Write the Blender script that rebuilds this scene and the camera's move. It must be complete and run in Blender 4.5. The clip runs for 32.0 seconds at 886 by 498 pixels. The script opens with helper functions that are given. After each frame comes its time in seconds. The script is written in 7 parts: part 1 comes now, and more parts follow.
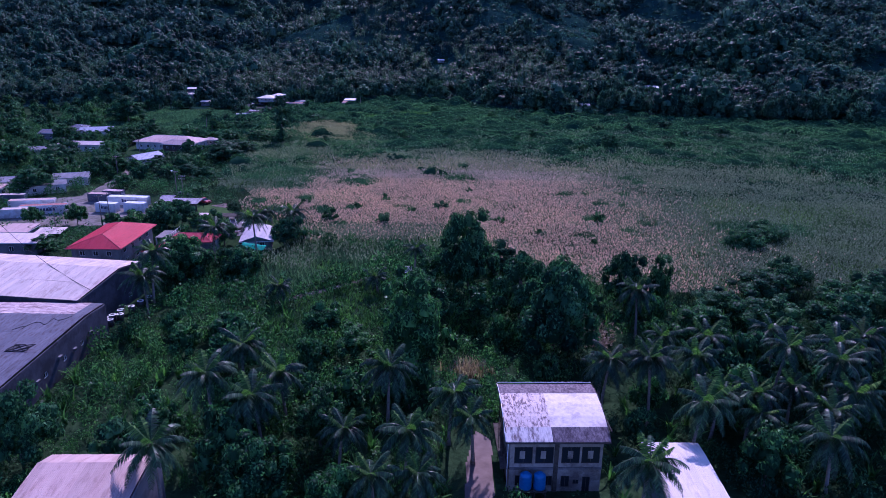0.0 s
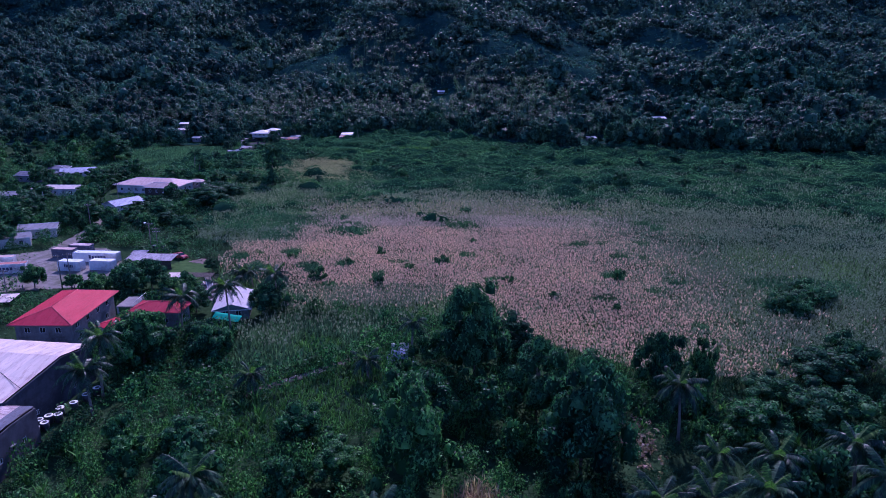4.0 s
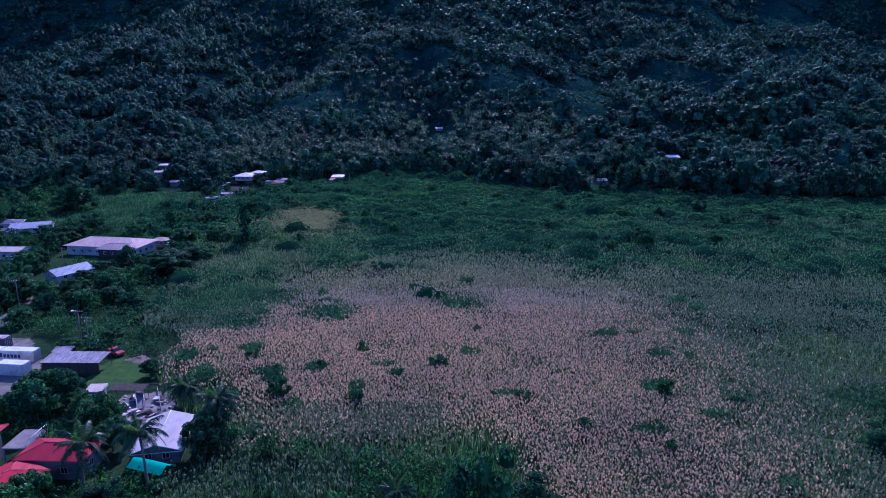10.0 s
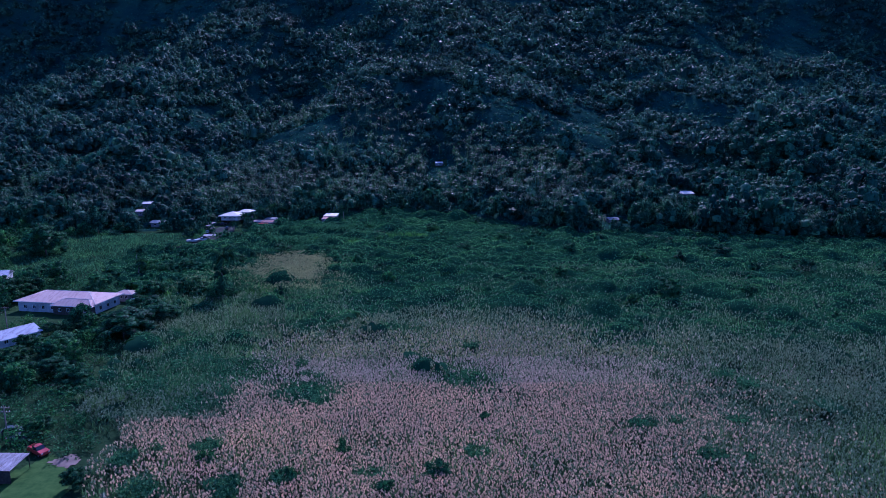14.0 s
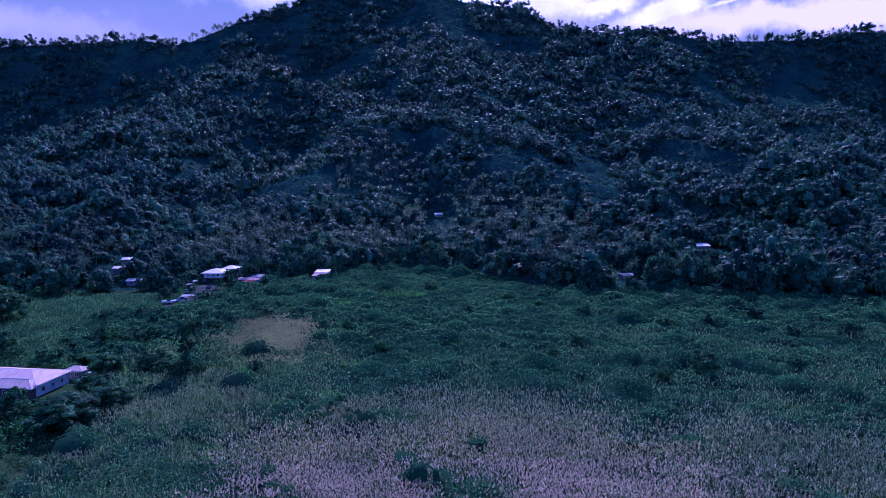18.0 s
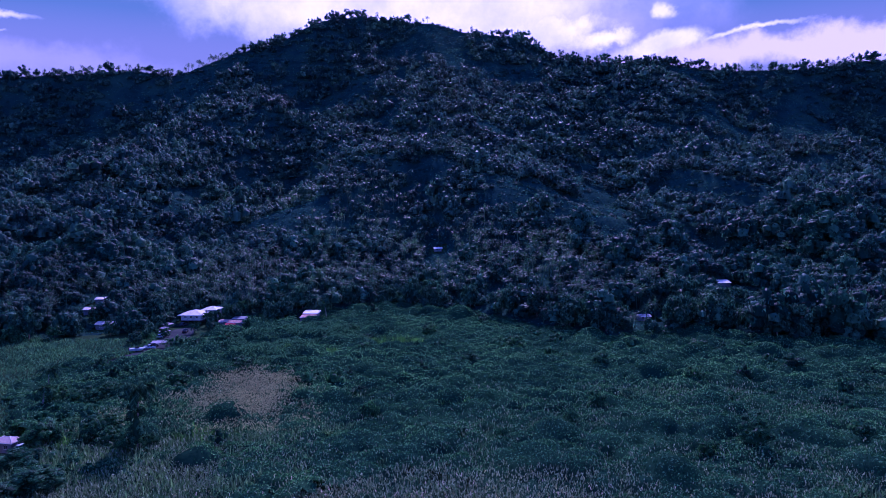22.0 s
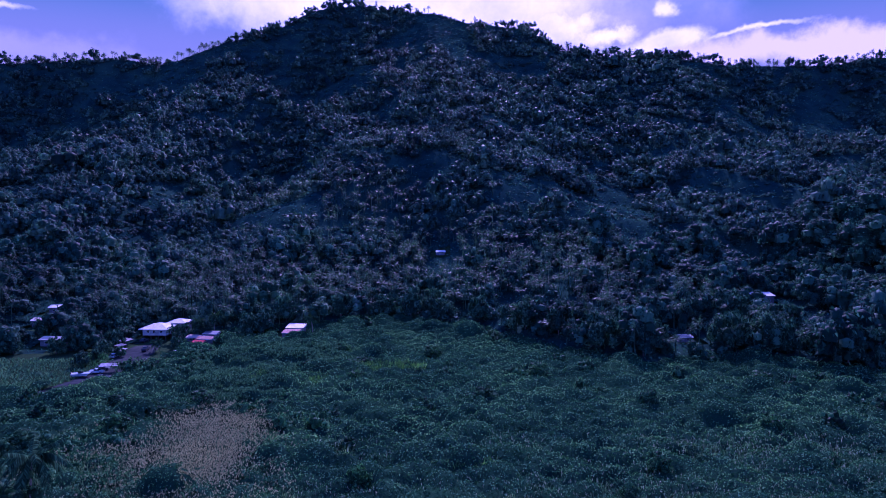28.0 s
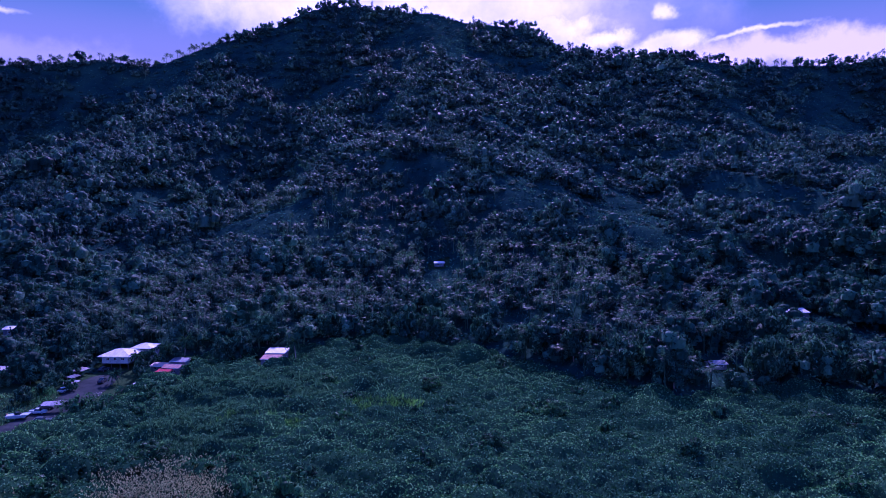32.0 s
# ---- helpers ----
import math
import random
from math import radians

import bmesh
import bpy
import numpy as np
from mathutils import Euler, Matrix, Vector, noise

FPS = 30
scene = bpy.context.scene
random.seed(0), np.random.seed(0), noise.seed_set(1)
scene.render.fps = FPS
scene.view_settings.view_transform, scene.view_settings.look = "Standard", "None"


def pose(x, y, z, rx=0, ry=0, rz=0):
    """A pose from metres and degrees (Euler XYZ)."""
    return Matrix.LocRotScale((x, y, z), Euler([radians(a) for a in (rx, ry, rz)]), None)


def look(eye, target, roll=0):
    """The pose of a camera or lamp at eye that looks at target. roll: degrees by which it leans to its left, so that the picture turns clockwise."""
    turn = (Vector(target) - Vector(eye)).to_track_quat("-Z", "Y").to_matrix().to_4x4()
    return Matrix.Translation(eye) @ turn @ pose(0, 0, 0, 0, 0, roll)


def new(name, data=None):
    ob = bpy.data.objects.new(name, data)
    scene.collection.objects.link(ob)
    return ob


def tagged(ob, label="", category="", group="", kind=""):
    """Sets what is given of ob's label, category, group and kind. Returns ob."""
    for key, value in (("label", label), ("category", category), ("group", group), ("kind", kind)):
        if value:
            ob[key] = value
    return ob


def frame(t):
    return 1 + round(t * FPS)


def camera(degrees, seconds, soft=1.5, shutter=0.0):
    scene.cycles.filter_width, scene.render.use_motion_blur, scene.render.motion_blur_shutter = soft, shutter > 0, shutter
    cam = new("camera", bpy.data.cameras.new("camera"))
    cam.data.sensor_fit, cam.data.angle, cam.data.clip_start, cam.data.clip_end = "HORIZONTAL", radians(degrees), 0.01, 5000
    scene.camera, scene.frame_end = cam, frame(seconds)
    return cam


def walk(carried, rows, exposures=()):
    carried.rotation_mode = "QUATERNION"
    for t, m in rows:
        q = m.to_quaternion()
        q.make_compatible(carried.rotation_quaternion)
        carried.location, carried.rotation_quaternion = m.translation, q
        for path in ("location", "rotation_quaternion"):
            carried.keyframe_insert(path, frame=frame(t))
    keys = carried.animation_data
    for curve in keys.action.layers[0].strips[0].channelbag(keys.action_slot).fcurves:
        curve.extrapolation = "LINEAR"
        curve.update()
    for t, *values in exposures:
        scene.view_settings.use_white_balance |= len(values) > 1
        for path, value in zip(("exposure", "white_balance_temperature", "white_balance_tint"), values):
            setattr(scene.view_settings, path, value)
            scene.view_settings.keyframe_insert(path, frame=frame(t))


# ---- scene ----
# ---------- camera and its path ----------
cam = camera(67.0, 32.0, soft=0.6)


def flown(x, y, z, yaw, pitch, roll):
    a, b = radians(yaw), radians(pitch)
    way = Vector((-math.sin(a) * math.cos(b), math.cos(a) * math.cos(b), math.sin(b)))
    eye = Vector((x, y, z))
    return look(eye, eye + way, roll)


PATH = [
    (0, 0.00, 0.00, 50.99, 0.00, -18.23, 0.76),
    (1, -0.12, 5.41, 51.37, 0.09, -17.66, 0.45),
    (2, -0.11, 10.59, 51.83, 0.15, -17.12, 0.26),
    (3, -0.02, 15.82, 52.53, 0.19, -16.51, 0.27),
    (3.5, -0.00, 18.43, 52.86, 0.19, -16.26, 0.24),
    (5.5, 0.05, 29.49, 54.66, 0.15, -15.34, 0.23),
    (6, 0.09, 32.42, 55.06, 0.15, -15.10, 0.24),
    (7, 0.20, 38.45, 55.79, 0.14, -14.73, 0.19),
    (8, 0.36, 44.67, 56.45, 0.16, -14.37, 0.09),
    (9, 0.51, 51.14, 57.07, 0.16, -14.03, 0.00),
    (10, 0.52, 57.82, 57.70, 0.15, -13.67, -0.01),
    (11, 0.44, 64.57, 58.17, 0.14, -13.24, -0.03),
    (12, 0.45, 71.41, 58.72, 0.14, -12.82, -0.04),
    (13, 0.56, 78.47, 58.85, 0.17, -12.03, -0.05),
    (14, 0.54, 85.70, 58.79, 0.18, -11.08, -0.17),
    (14.5, 0.54, 89.21, 58.72, 0.20, -10.62, -0.20),
    (16.5, 0.51, 102.93, 58.58, 0.16, -8.52, -0.22),
    (17, 0.51, 106.57, 58.71, 0.16, -7.98, -0.31),
    (18, 0.65, 113.85, 58.93, 0.18, -6.96, -0.43),
    (19, 0.87, 121.09, 58.90, 0.24, -6.01, -0.59),
    (20, 1.19, 128.33, 59.06, 0.21, -5.06, -0.63),
    (21, 1.22, 135.47, 59.30, 0.20, -4.36, -0.65),
    (22, 0.94, 142.64, 59.37, 0.17, -4.33, -0.58),
    (23, 0.39, 150.15, 59.28, 0.14, -4.30, -0.51),
    (24, -0.28, 157.74, 59.09, 0.09, -4.28, -0.40),
    (25, -0.93, 165.18, 58.90, 0.05, -4.23, -0.25),
    (25.5, -1.29, 168.90, 58.84, 0.04, -4.25, -0.18),
    (27.5, -2.85, 184.27, 59.21, -0.10, -4.45, 0.04),
    (28, -3.04, 188.22, 59.29, -0.09, -4.50, 0.06),
    (29, -3.21, 196.19, 59.48, -0.12, -4.64, 0.08),
    (30, -3.15, 204.24, 59.81, -0.15, -4.57, 0.03),
    (31, -3.19, 212.29, 60.19, -0.18, -4.40, -0.08),
    (32, -3.30, 220.34, 60.67, -0.23, -4.14, -0.15),
]
walk(cam, [(t, flown(*row)) for t, *row in PATH],
     exposures=((0, 0.54, 4640, 57), (8, 0.5, 4440, 50), (10, 0.42, 4340, 45), (12, 0.38, 4280, 42), (14, 0.44, 4220, 43), (17, 0.64, 4220, 60), (19, 0.56, 4220, 70), (23, 0.4, 4290, 80), (32, 0.47, 4310, 85)))

# ---------- sky and sun ----------
SUN_EL, SUN_AZ = radians(39), radians(5)
world = bpy.data.worlds.new("sky")
scene.world = world
world.use_nodes = True
wn = world.node_tree
sky = wn.nodes.new("ShaderNodeTexSky")
sky.sky_type, sky.sun_disc = "NISHITA", False
sky.sun_elevation, sky.sun_rotation = SUN_EL, SUN_AZ
sky.air_density, sky.dust_density, sky.ozone_density = 1.0, 0.4, 4.0
wn.links.new(sky.outputs[0], wn.nodes["Background"].inputs[0])
wn.nodes["Background"].inputs[1].default_value = 0.115
sun = new("sun", bpy.data.lights.new("sun", "SUN"))
sun.data.energy, sun.data.angle, sun.data.color = 3.9, radians(0.5), (1.0, 0.85, 0.67)
SUN_TO = Vector((math.sin(SUN_AZ) * math.cos(SUN_EL), math.cos(SUN_AZ) * math.cos(SUN_EL), math.sin(SUN_EL)))
sun.matrix_world = look(SUN_TO * 900, (0, 0, 0))


# ---------- materials ----------
def nodes_of(name):
    m = bpy.data.materials.new(name)
    m.use_nodes = True
    nt = m.node_tree
    return m, nt, nt.nodes, nt.links, nt.nodes["Principled BSDF"]


def ramp(nt, src, stops):
    r = nt.nodes.new("ShaderNodeValToRGB")
    el = r.color_ramp.elements
    while len(el) < len(stops):
        el.new(0.5)
    for e, (p, c) in zip(el, stops):
        e.position, e.color = p, (*c, 1)
    nt.links.new(src, r.inputs[0])
    return r.outputs[0]


def noise_tex(nt, scale, detail=4, rough=0.6, coord="Object", stretch=None):
    tc = nt.nodes.new("ShaderNodeTexCoord")
    n = nt.nodes.new("ShaderNodeTexNoise")
    n.inputs["Scale"].default_value, n.inputs["Detail"].default_value, n.inputs["Roughness"].default_value = scale, detail, rough
    if coord == "World":
        out = nt.nodes.new("ShaderNodeNewGeometry").outputs["Position"]
    else:
        out = tc.outputs[coord]
    if stretch:
        mp = nt.nodes.new("ShaderNodeMapping")
        mp.inputs["Scale"].default_value = stretch
        nt.links.new(out, mp.inputs[0])
        out = mp.outputs[0]
    nt.links.new(out, n.inputs["Vector"])
    return n.outputs["Fac"]


def mix(nt, fac, a, b, blend="MIX"):
    m = nt.nodes.new("ShaderNodeMix")
    m.data_type, m.blend_type = "RGBA", blend
    for sock, v in ((m.inputs[0], fac), (m.inputs[6], a), (m.inputs[7], b)):
        if isinstance(v, (int, float)):
            sock.default_value = v
        elif isinstance(v, tuple):
            sock.default_value = (*v, 1)
        else:
            nt.links.new(v, sock)
    return m.outputs[2]


def bump(nt, bsdf, src, strength, dist):
    b = nt.nodes.new("ShaderNodeBump")
    b.inputs["Strength"].default_value, b.inputs["Distance"].default_value = strength, dist
    nt.links.new(src, b.inputs["Height"])
    nt.links.new(b.outputs[0], bsdf.inputs["Normal"])


def leaf_mat(name, dark, mid, light, rough=0.55, trans=0.3, patch=0.07, gloss=0.04, thin=(1.5, 2.3, 1.0), drift=0.8, relief=0.0, glint=1.5):
    """Foliage: each leaf its own shade, whole clumps drifting between tones; relief: metres of leafy unevenness; glint:
    leaf highlights put into the palest tone.
    """
    m, nt, nd, ln, p = nodes_of(name)
    geo = nd.new("ShaderNodeNewGeometry")
    info = nd.new("ShaderNodeObjectInfo")
    leaf = ramp(nt, geo.outputs["Random Per Island"], [(0.0, tuple(c * 0.7 for c in dark)), (0.58, tuple(c * 0.9 for c in mid)), (1.0, tuple(min(c * glint, 0.8) for c in light))])
    patchy = ramp(nt, noise_tex(nt, patch, 3, 0.6, "World"), [(0.34, (0.42, 0.5, 0.58)), (0.46, (0.82, 0.88, 0.96)), (0.55, (1.05, 1.08, 1.02)), (0.67, (1.48, 1.44, 1.2))])
    col = mix(nt, drift, leaf, patchy, "MULTIPLY")
    each = ramp(nt, info.outputs["Random"], [(0.0, (0.8, 0.88, 0.85)), (1.0, (1.15, 1.08, 0.9))])
    col = mix(nt, 1.0, col, each, "MULTIPLY")
    ln.new(col, p.inputs["Base Color"])
    p.inputs["Roughness"].default_value = rough
    p.inputs["Specular IOR Level"].default_value = gloss
    if relief:
        bump(nt, p, noise_tex(nt, 1.1, 5, 0.75, "World"), 1.0, relief)
    tr = nd.new("ShaderNodeBsdfTranslucent")
    glow = mix(nt, 1.0, col, thin, "MULTIPLY")
    ln.new(glow, tr.inputs[0])
    ms = nd.new("ShaderNodeMixShader")
    ms.inputs[0].default_value = trans
    ln.new(p.outputs[0], ms.inputs[1])
    ln.new(tr.outputs[0], ms.inputs[2])
    ln.new(ms.outputs[0], nd["Material Output"].inputs[0])
    return m


def plain_mat(name, a, b, rough=0.6, scale=1.5, metal=0.0, grain=0.0, stretch=None, stain=None, lo=0.35, hi=0.65):
    """Paint, masonry, sheet: two tones in soft patches, optional stains and relief."""
    m, nt, nd, ln, p = nodes_of(name)
    col = ramp(nt, noise_tex(nt, scale, 5, 0.65, "Object", stretch), [(lo, a), (hi, b)])
    if stain:
        mask = ramp(nt, noise_tex(nt, scale * 0.33, 6, 0.72, "Object", stretch), [(0.48, (0, 0, 0)), (0.62, (1, 1, 1))])
        col = mix(nt, mask, col, stain)
    ln.new(col, p.inputs["Base Color"])
    p.inputs["Roughness"].default_value, p.inputs["Metallic"].default_value = rough, metal
    p.inputs["Specular IOR Level"].default_value = 0.5 if rough < 0.6 else 0.05
    if grain:
        bump(nt, p, noise_tex(nt, scale * 9, 5), 0.4, grain)
    return m


LEAF_TREE = leaf_mat("broadleaf_foliage", (0.012, 0.044, 0.021), (0.028, 0.086, 0.038), (0.078, 0.175, 0.066), 0.45, 0.28, 0.07, 0.07, (1.5, 2.0, 1.0))
LEAF_DARK = leaf_mat("dense_dark_foliage", (0.012, 0.042, 0.024), (0.027, 0.08, 0.042), (0.062, 0.145, 0.068), 0.5, 0.26, 0.07, 0.04, (1.5, 2.0, 1.1))
# bluer than the lowland leaves: the hill's haze is put into the colour
LEAF_HILL = leaf_mat("forest_foliage", (0.013, 0.042, 0.03), (0.026, 0.074, 0.05), (0.075, 0.145, 0.095), 0.5, 0.25, 0.02, 0.05, (1.3, 1.75, 1.25), 0.9, 0.4, 1.3)
LEAF_PALM = leaf_mat("palm_fronds", (0.013, 0.037, 0.021), (0.024, 0.06, 0.032), (0.045, 0.085, 0.043), 0.4, 0.15, 0.07, 0.19)
LEAF_HILL_PALM = leaf_mat("hill_palm_fronds", (0.018, 0.046, 0.031), (0.036, 0.08, 0.052), (0.066, 0.12, 0.074), 0.45, 0.26, 0.02, 0.06, (1.3, 1.7, 1.2), 0.8, 0.0, 1.3)
LEAF_MARSH = leaf_mat("marsh_shrubs", (0.013, 0.05, 0.026), (0.031, 0.096, 0.052), (0.11, 0.205, 0.12), 0.6, 0.3, 0.035, 0.0, (1.4, 1.8, 1.05), 1.0, 0.0, 1.3)
LEAF_WEED = leaf_mat("marsh_weeds", (0.03, 0.08, 0.048), (0.056, 0.13, 0.076), (0.1, 0.19, 0.11), 0.6, 0.36, 0.05, 0.0, (1.4, 1.75, 1.15), 0.6, 0.0, 1.2)
# darker, dull leaves; on the grove shrubs this colour carries the palms' shade
LEAF_SHADE = leaf_mat("darkened_leaves", (0.012, 0.034, 0.02), (0.024, 0.06, 0.034), (0.045, 0.1, 0.052), 0.7, 0.14, 0.07, 0.0, (1.4, 1.8, 1.1))
LEAF_REED = leaf_mat("reed_blades", (0.044, 0.08, 0.054), (0.07, 0.118, 0.074), (0.105, 0.16, 0.096), 0.6, 0.4, 0.04, 0.06, (1.5, 1.9, 1.1))
LEAF_BRIGHT = leaf_mat("banana_and_fern", (0.03, 0.084, 0.026), (0.05, 0.125, 0.036), (0.085, 0.17, 0.046), 0.45, 0.3, 0.07, 0.15, (1.5, 2.0, 1.0))
PLUME = leaf_mat("reed_plumes", (0.55, 0.45, 0.375), (0.61, 0.505, 0.425), (0.53, 0.44, 0.375), 0.9, 0.66, 0.05, 0.0, (1.15, 1.12, 1.1), 0.2)
STRAW_PLUME = leaf_mat("straw_reed_plumes", (0.32, 0.325, 0.185), (0.37, 0.37, 0.215), (0.31, 0.32, 0.19), 0.9, 0.66, 0.05, 0.0, (1.2, 1.18, 1.05), 0.3)
PALE_PLUME = leaf_mat("faded_reed_plumes", (0.2, 0.255, 0.17), (0.25, 0.31, 0.21), (0.22, 0.265, 0.19), 0.9, 0.66, 0.05, 0.0, (1.2, 1.2, 1.15), 0.25)
# far trees: bluer and lower in contrast, distance haze put into the colour
LEAF_WOOD = leaf_mat("hazed_forest_canopy", (0.02, 0.052, 0.044), (0.038, 0.084, 0.068), (0.074, 0.138, 0.104), 0.5, 0.24, 0.02, 0.045, (1.3, 1.8, 1.25), 0.9, 0.5, 1.3)
BARK = plain_mat("bark", (0.1, 0.085, 0.07), (0.2, 0.17, 0.14), 0.9, 3.0, grain=0.02)
PALM_BARK = plain_mat("palm_bark", (0.14, 0.12, 0.1), (0.26, 0.23, 0.2), 0.9, 2.0, grain=0.02, stretch=(1, 1, 6))


# ---------- mesh helpers ----------
def mesh_of(name, V, F, mat, smooth=False):
    """A mesh from arrays of corners and of equal-sided faces."""
    V, F = np.asarray(V, np.float32), np.asarray(F, np.int32)
    me = bpy.data.meshes.new(name)
    n, k = F.shape
    me.vertices.add(len(V))
    me.vertices.foreach_set("co", V.ravel())
    me.loops.add(n * k)
    me.loops.foreach_set("vertex_index", F.ravel())
    me.polygons.add(n)
    me.polygons.foreach_set("loop_start", np.arange(0, n * k, k, dtype=np.int32))
    me.polygons.foreach_set("use_smooth", np.full(n, smooth))
    me.update(calc_edges=True)
    me.materials.append(mat)
    return me


def stuff(name, V, F, mat, label, category, smooth=True):
    return tagged(new(name, mesh_of(name, V, F, mat, smooth)), label, category, kind="stuff")


def child(name, me, parent, at=None, label=""):
    ob = new(name, me)
    ob.parent = parent
    if at is not None:
        ob.matrix_basis = at
    return tagged(ob, label)


def thing(name, m, label, category, group="", kind=""):
    ob = new(name)
    ob.matrix_basis = m
    return tagged(ob, label, category, group, kind)


# ---------- smooth random fields ----------
def _grid(ix, iy, seed):
    h = (ix.astype(np.int64) * 374761393 + iy.astype(np.int64) * 668265263 + seed * 974711) & 0x7FFFFFFF
    h = ((h ^ (h >> 13)) * 1274126177) & 0x7FFFFFFF
    return ((h ^ (h >> 16)) & 0xFFFF) / 65535.0


def field(x, y, size, seed=0, octaves=3):
    """Layered value noise, 0 to 1, with features of about that size in metres."""
    x, y = np.asarray(x, float), np.asarray(y, float)
    out, amp, tot = 0.0, 1.0, 0.0
    for o in range(octaves):
        u, v = x / size * 2 ** o + 17.3 * o, y / size * 2 ** o - 9.1 * o
        i, j = np.floor(u), np.floor(v)
        a, b = u - i, v - j
        a, b = a * a * (3 - 2 * a), b * b * (3 - 2 * b)
        g = lambda di, dj: _grid(i + di, j + dj, seed + o)
        out = out + amp * ((g(0, 0) * (1 - a) + g(1, 0) * a) * (1 - b) + (g(0, 1) * (1 - a) + g(1, 1) * a) * b)
        tot += amp
        amp *= 0.5
    return out / tot


# ---------- the lie of the land ----------
FOOT_X = [-700, -260, -184, -140, -102, -67, -26, 15, 41, 69, 98, 157, 260, 700]
FOOT_Y = [440, 430, 428, 440, 470, 478, 508, 478, 440, 415, 428, 402, 390, 400]
RIDGE_X = [-1600, -645, -547, -481, -418, -390, -341, -304, -253, -217, -180, -135, -79, -14, 38, 95, 125, 164, 225, 323, 423, 562, 642, 1600]
RIDGE_H = [230, 250, 254, 258, 250, 258, 282, 298, 322, 350, 366, 368, 355, 342, 319, 308, 302, 272, 261, 261, 247, 249, 261, 230]


def foot_y(x):
    return np.interp(x, FOOT_X, FOOT_Y)


def ridge_y(x):
    return 1180 + 130 * np.exp(-((x + 135) / 170.0) ** 2)


def land(x, y):
    """Height of the ground: flat marsh, then the wooded slope up to the ridge."""
    x, y = np.asarray(x, float), np.asarray(y, float)
    f, r, h = foot_y(x), ridge_y(x), np.interp(x, RIDGE_X, RIDGE_H)
    s = (y - f) / (r - f)
    up = np.clip(s, 0, 1)
    hollow = 1 / (1 + np.exp((x + 420) / 70.0)) + 1 / (1 + np.exp((480 - x) / 70.0))
    low = 0.22 * hollow + 0.24 * np.exp(-((x + 180) / 50.0) ** 2) + 0.2 * np.exp(-((x - 160) / 70.0) ** 2)
    z = h * ((0.35 - low) * up + (0.65 + low) * up ** (2.6 + 2.3 * hollow))
    rise = np.clip((up - 0.1) / 0.22, 0, 1)
    mid = 4 * up * (1 - up) * rise * rise * (3 - 2 * rise)
    spur = 1 - np.abs(2 * field(x + 0.25 * (y - 700), y * 0.35, 150, 3, 2) - 1)
    z += mid * (72 * (spur - 0.62) + 22 * (field(x, y * 0.6, 55, 8) - 0.5))
    z += mid * (26 * np.exp(-((x + 15) / 60.0) ** 2) - 22 * np.exp(-((x + 190) / 70.0) ** 2))
    z -= np.clip(s - 1, 0, 3) * h * 0.7
    flat = (field(x, y, 70, 5, 1) - 0.5) * 0.4
    return np.maximum(z, -2) * (up > 0) + flat * np.exp(-up * 20)


def inside(x, y, poly):
    """Which points lie in a polygon of the plan."""
    hit = np.zeros(np.shape(x), bool)
    for (ax, ay), (bx, by) in zip(poly, poly[1:] + poly[:1]):
        if ay != by:
            hit ^= ((ay > y) != (by > y)) & (x < (bx - ax) * (y - ay) / (by - ay) + ax)
    return hit


gx = np.concatenate([np.linspace(-2600, -760, 12), np.linspace(-700, 700, 176), np.linspace(760, 2600, 12)])
gy = np.concatenate([np.linspace(-500, 0, 8), np.linspace(10, 400, 50), np.linspace(408, 1340, 118), np.linspace(1370, 3600, 14)])
GX, GY = np.meshgrid(gx, gy)
GZ = land(GX, GY)
nx, ny = len(gx), len(gy)
ids = np.arange(nx * ny).reshape(ny, nx)
GF = np.stack([ids[:-1, :-1], ids[:-1, 1:], ids[1:, 1:], ids[1:, :-1]], -1).reshape(-1, 4)
GROUND, nt, nd, ln, p = nodes_of("ground_cover")
tone = ramp(nt, noise_tex(nt, 0.05, 6, 0.65), [(0.3, (0.018, 0.038, 0.02)), (0.5, (0.028, 0.055, 0.027)), (0.7, (0.042, 0.075, 0.034))])
fine = ramp(nt, noise_tex(nt, 1.3, 6, 0.7), [(0.3, (0.5, 0.5, 0.45)), (0.7, (1.3, 1.25, 1.1))])
ln.new(mix(nt, 1.0, tone, fine, "MULTIPLY"), p.inputs["Base Color"])
p.inputs["Roughness"].default_value, p.inputs["Specular IOR Level"].default_value = 0.95, 0.0
bump(nt, p, noise_tex(nt, 2.0, 6), 0.6, 0.25)
ground = new("ground", mesh_of("ground", np.stack([GX, GY, GZ], -1).reshape(-1, 3), GF, GROUND, True))
tagged(ground, "flat marshy ground rising into a steep wooded mountain ridge", "ground", kind="structure")

# ---------- plants: shapes to scatter ----------
rng = np.random.default_rng(7)


def leaf_quads(C, N, size, rng, long=1.5):
    """Pointed folded leaves at the places C that face along N."""
    n = len(C)
    N = N / np.linalg.norm(N, axis=1, keepdims=True)
    R = rng.normal(size=(n, 3))
    A = np.cross(N, R)
    A /= np.linalg.norm(A, axis=1, keepdims=True)
    B = np.cross(N, A)
    s = size * rng.uniform(0.6, 1.3, (n, 1))
    V = np.stack([C - A * s * long * 0.5, C + B * s * 0.5 - N * s * 0.15, C + A * s * long * 0.5 - N * s * 0.2, C - B * s * 0.5 - N * s * 0.15], 1)
    F = np.arange(n * 4).reshape(n, 4)
    return V.reshape(-1, 3), F


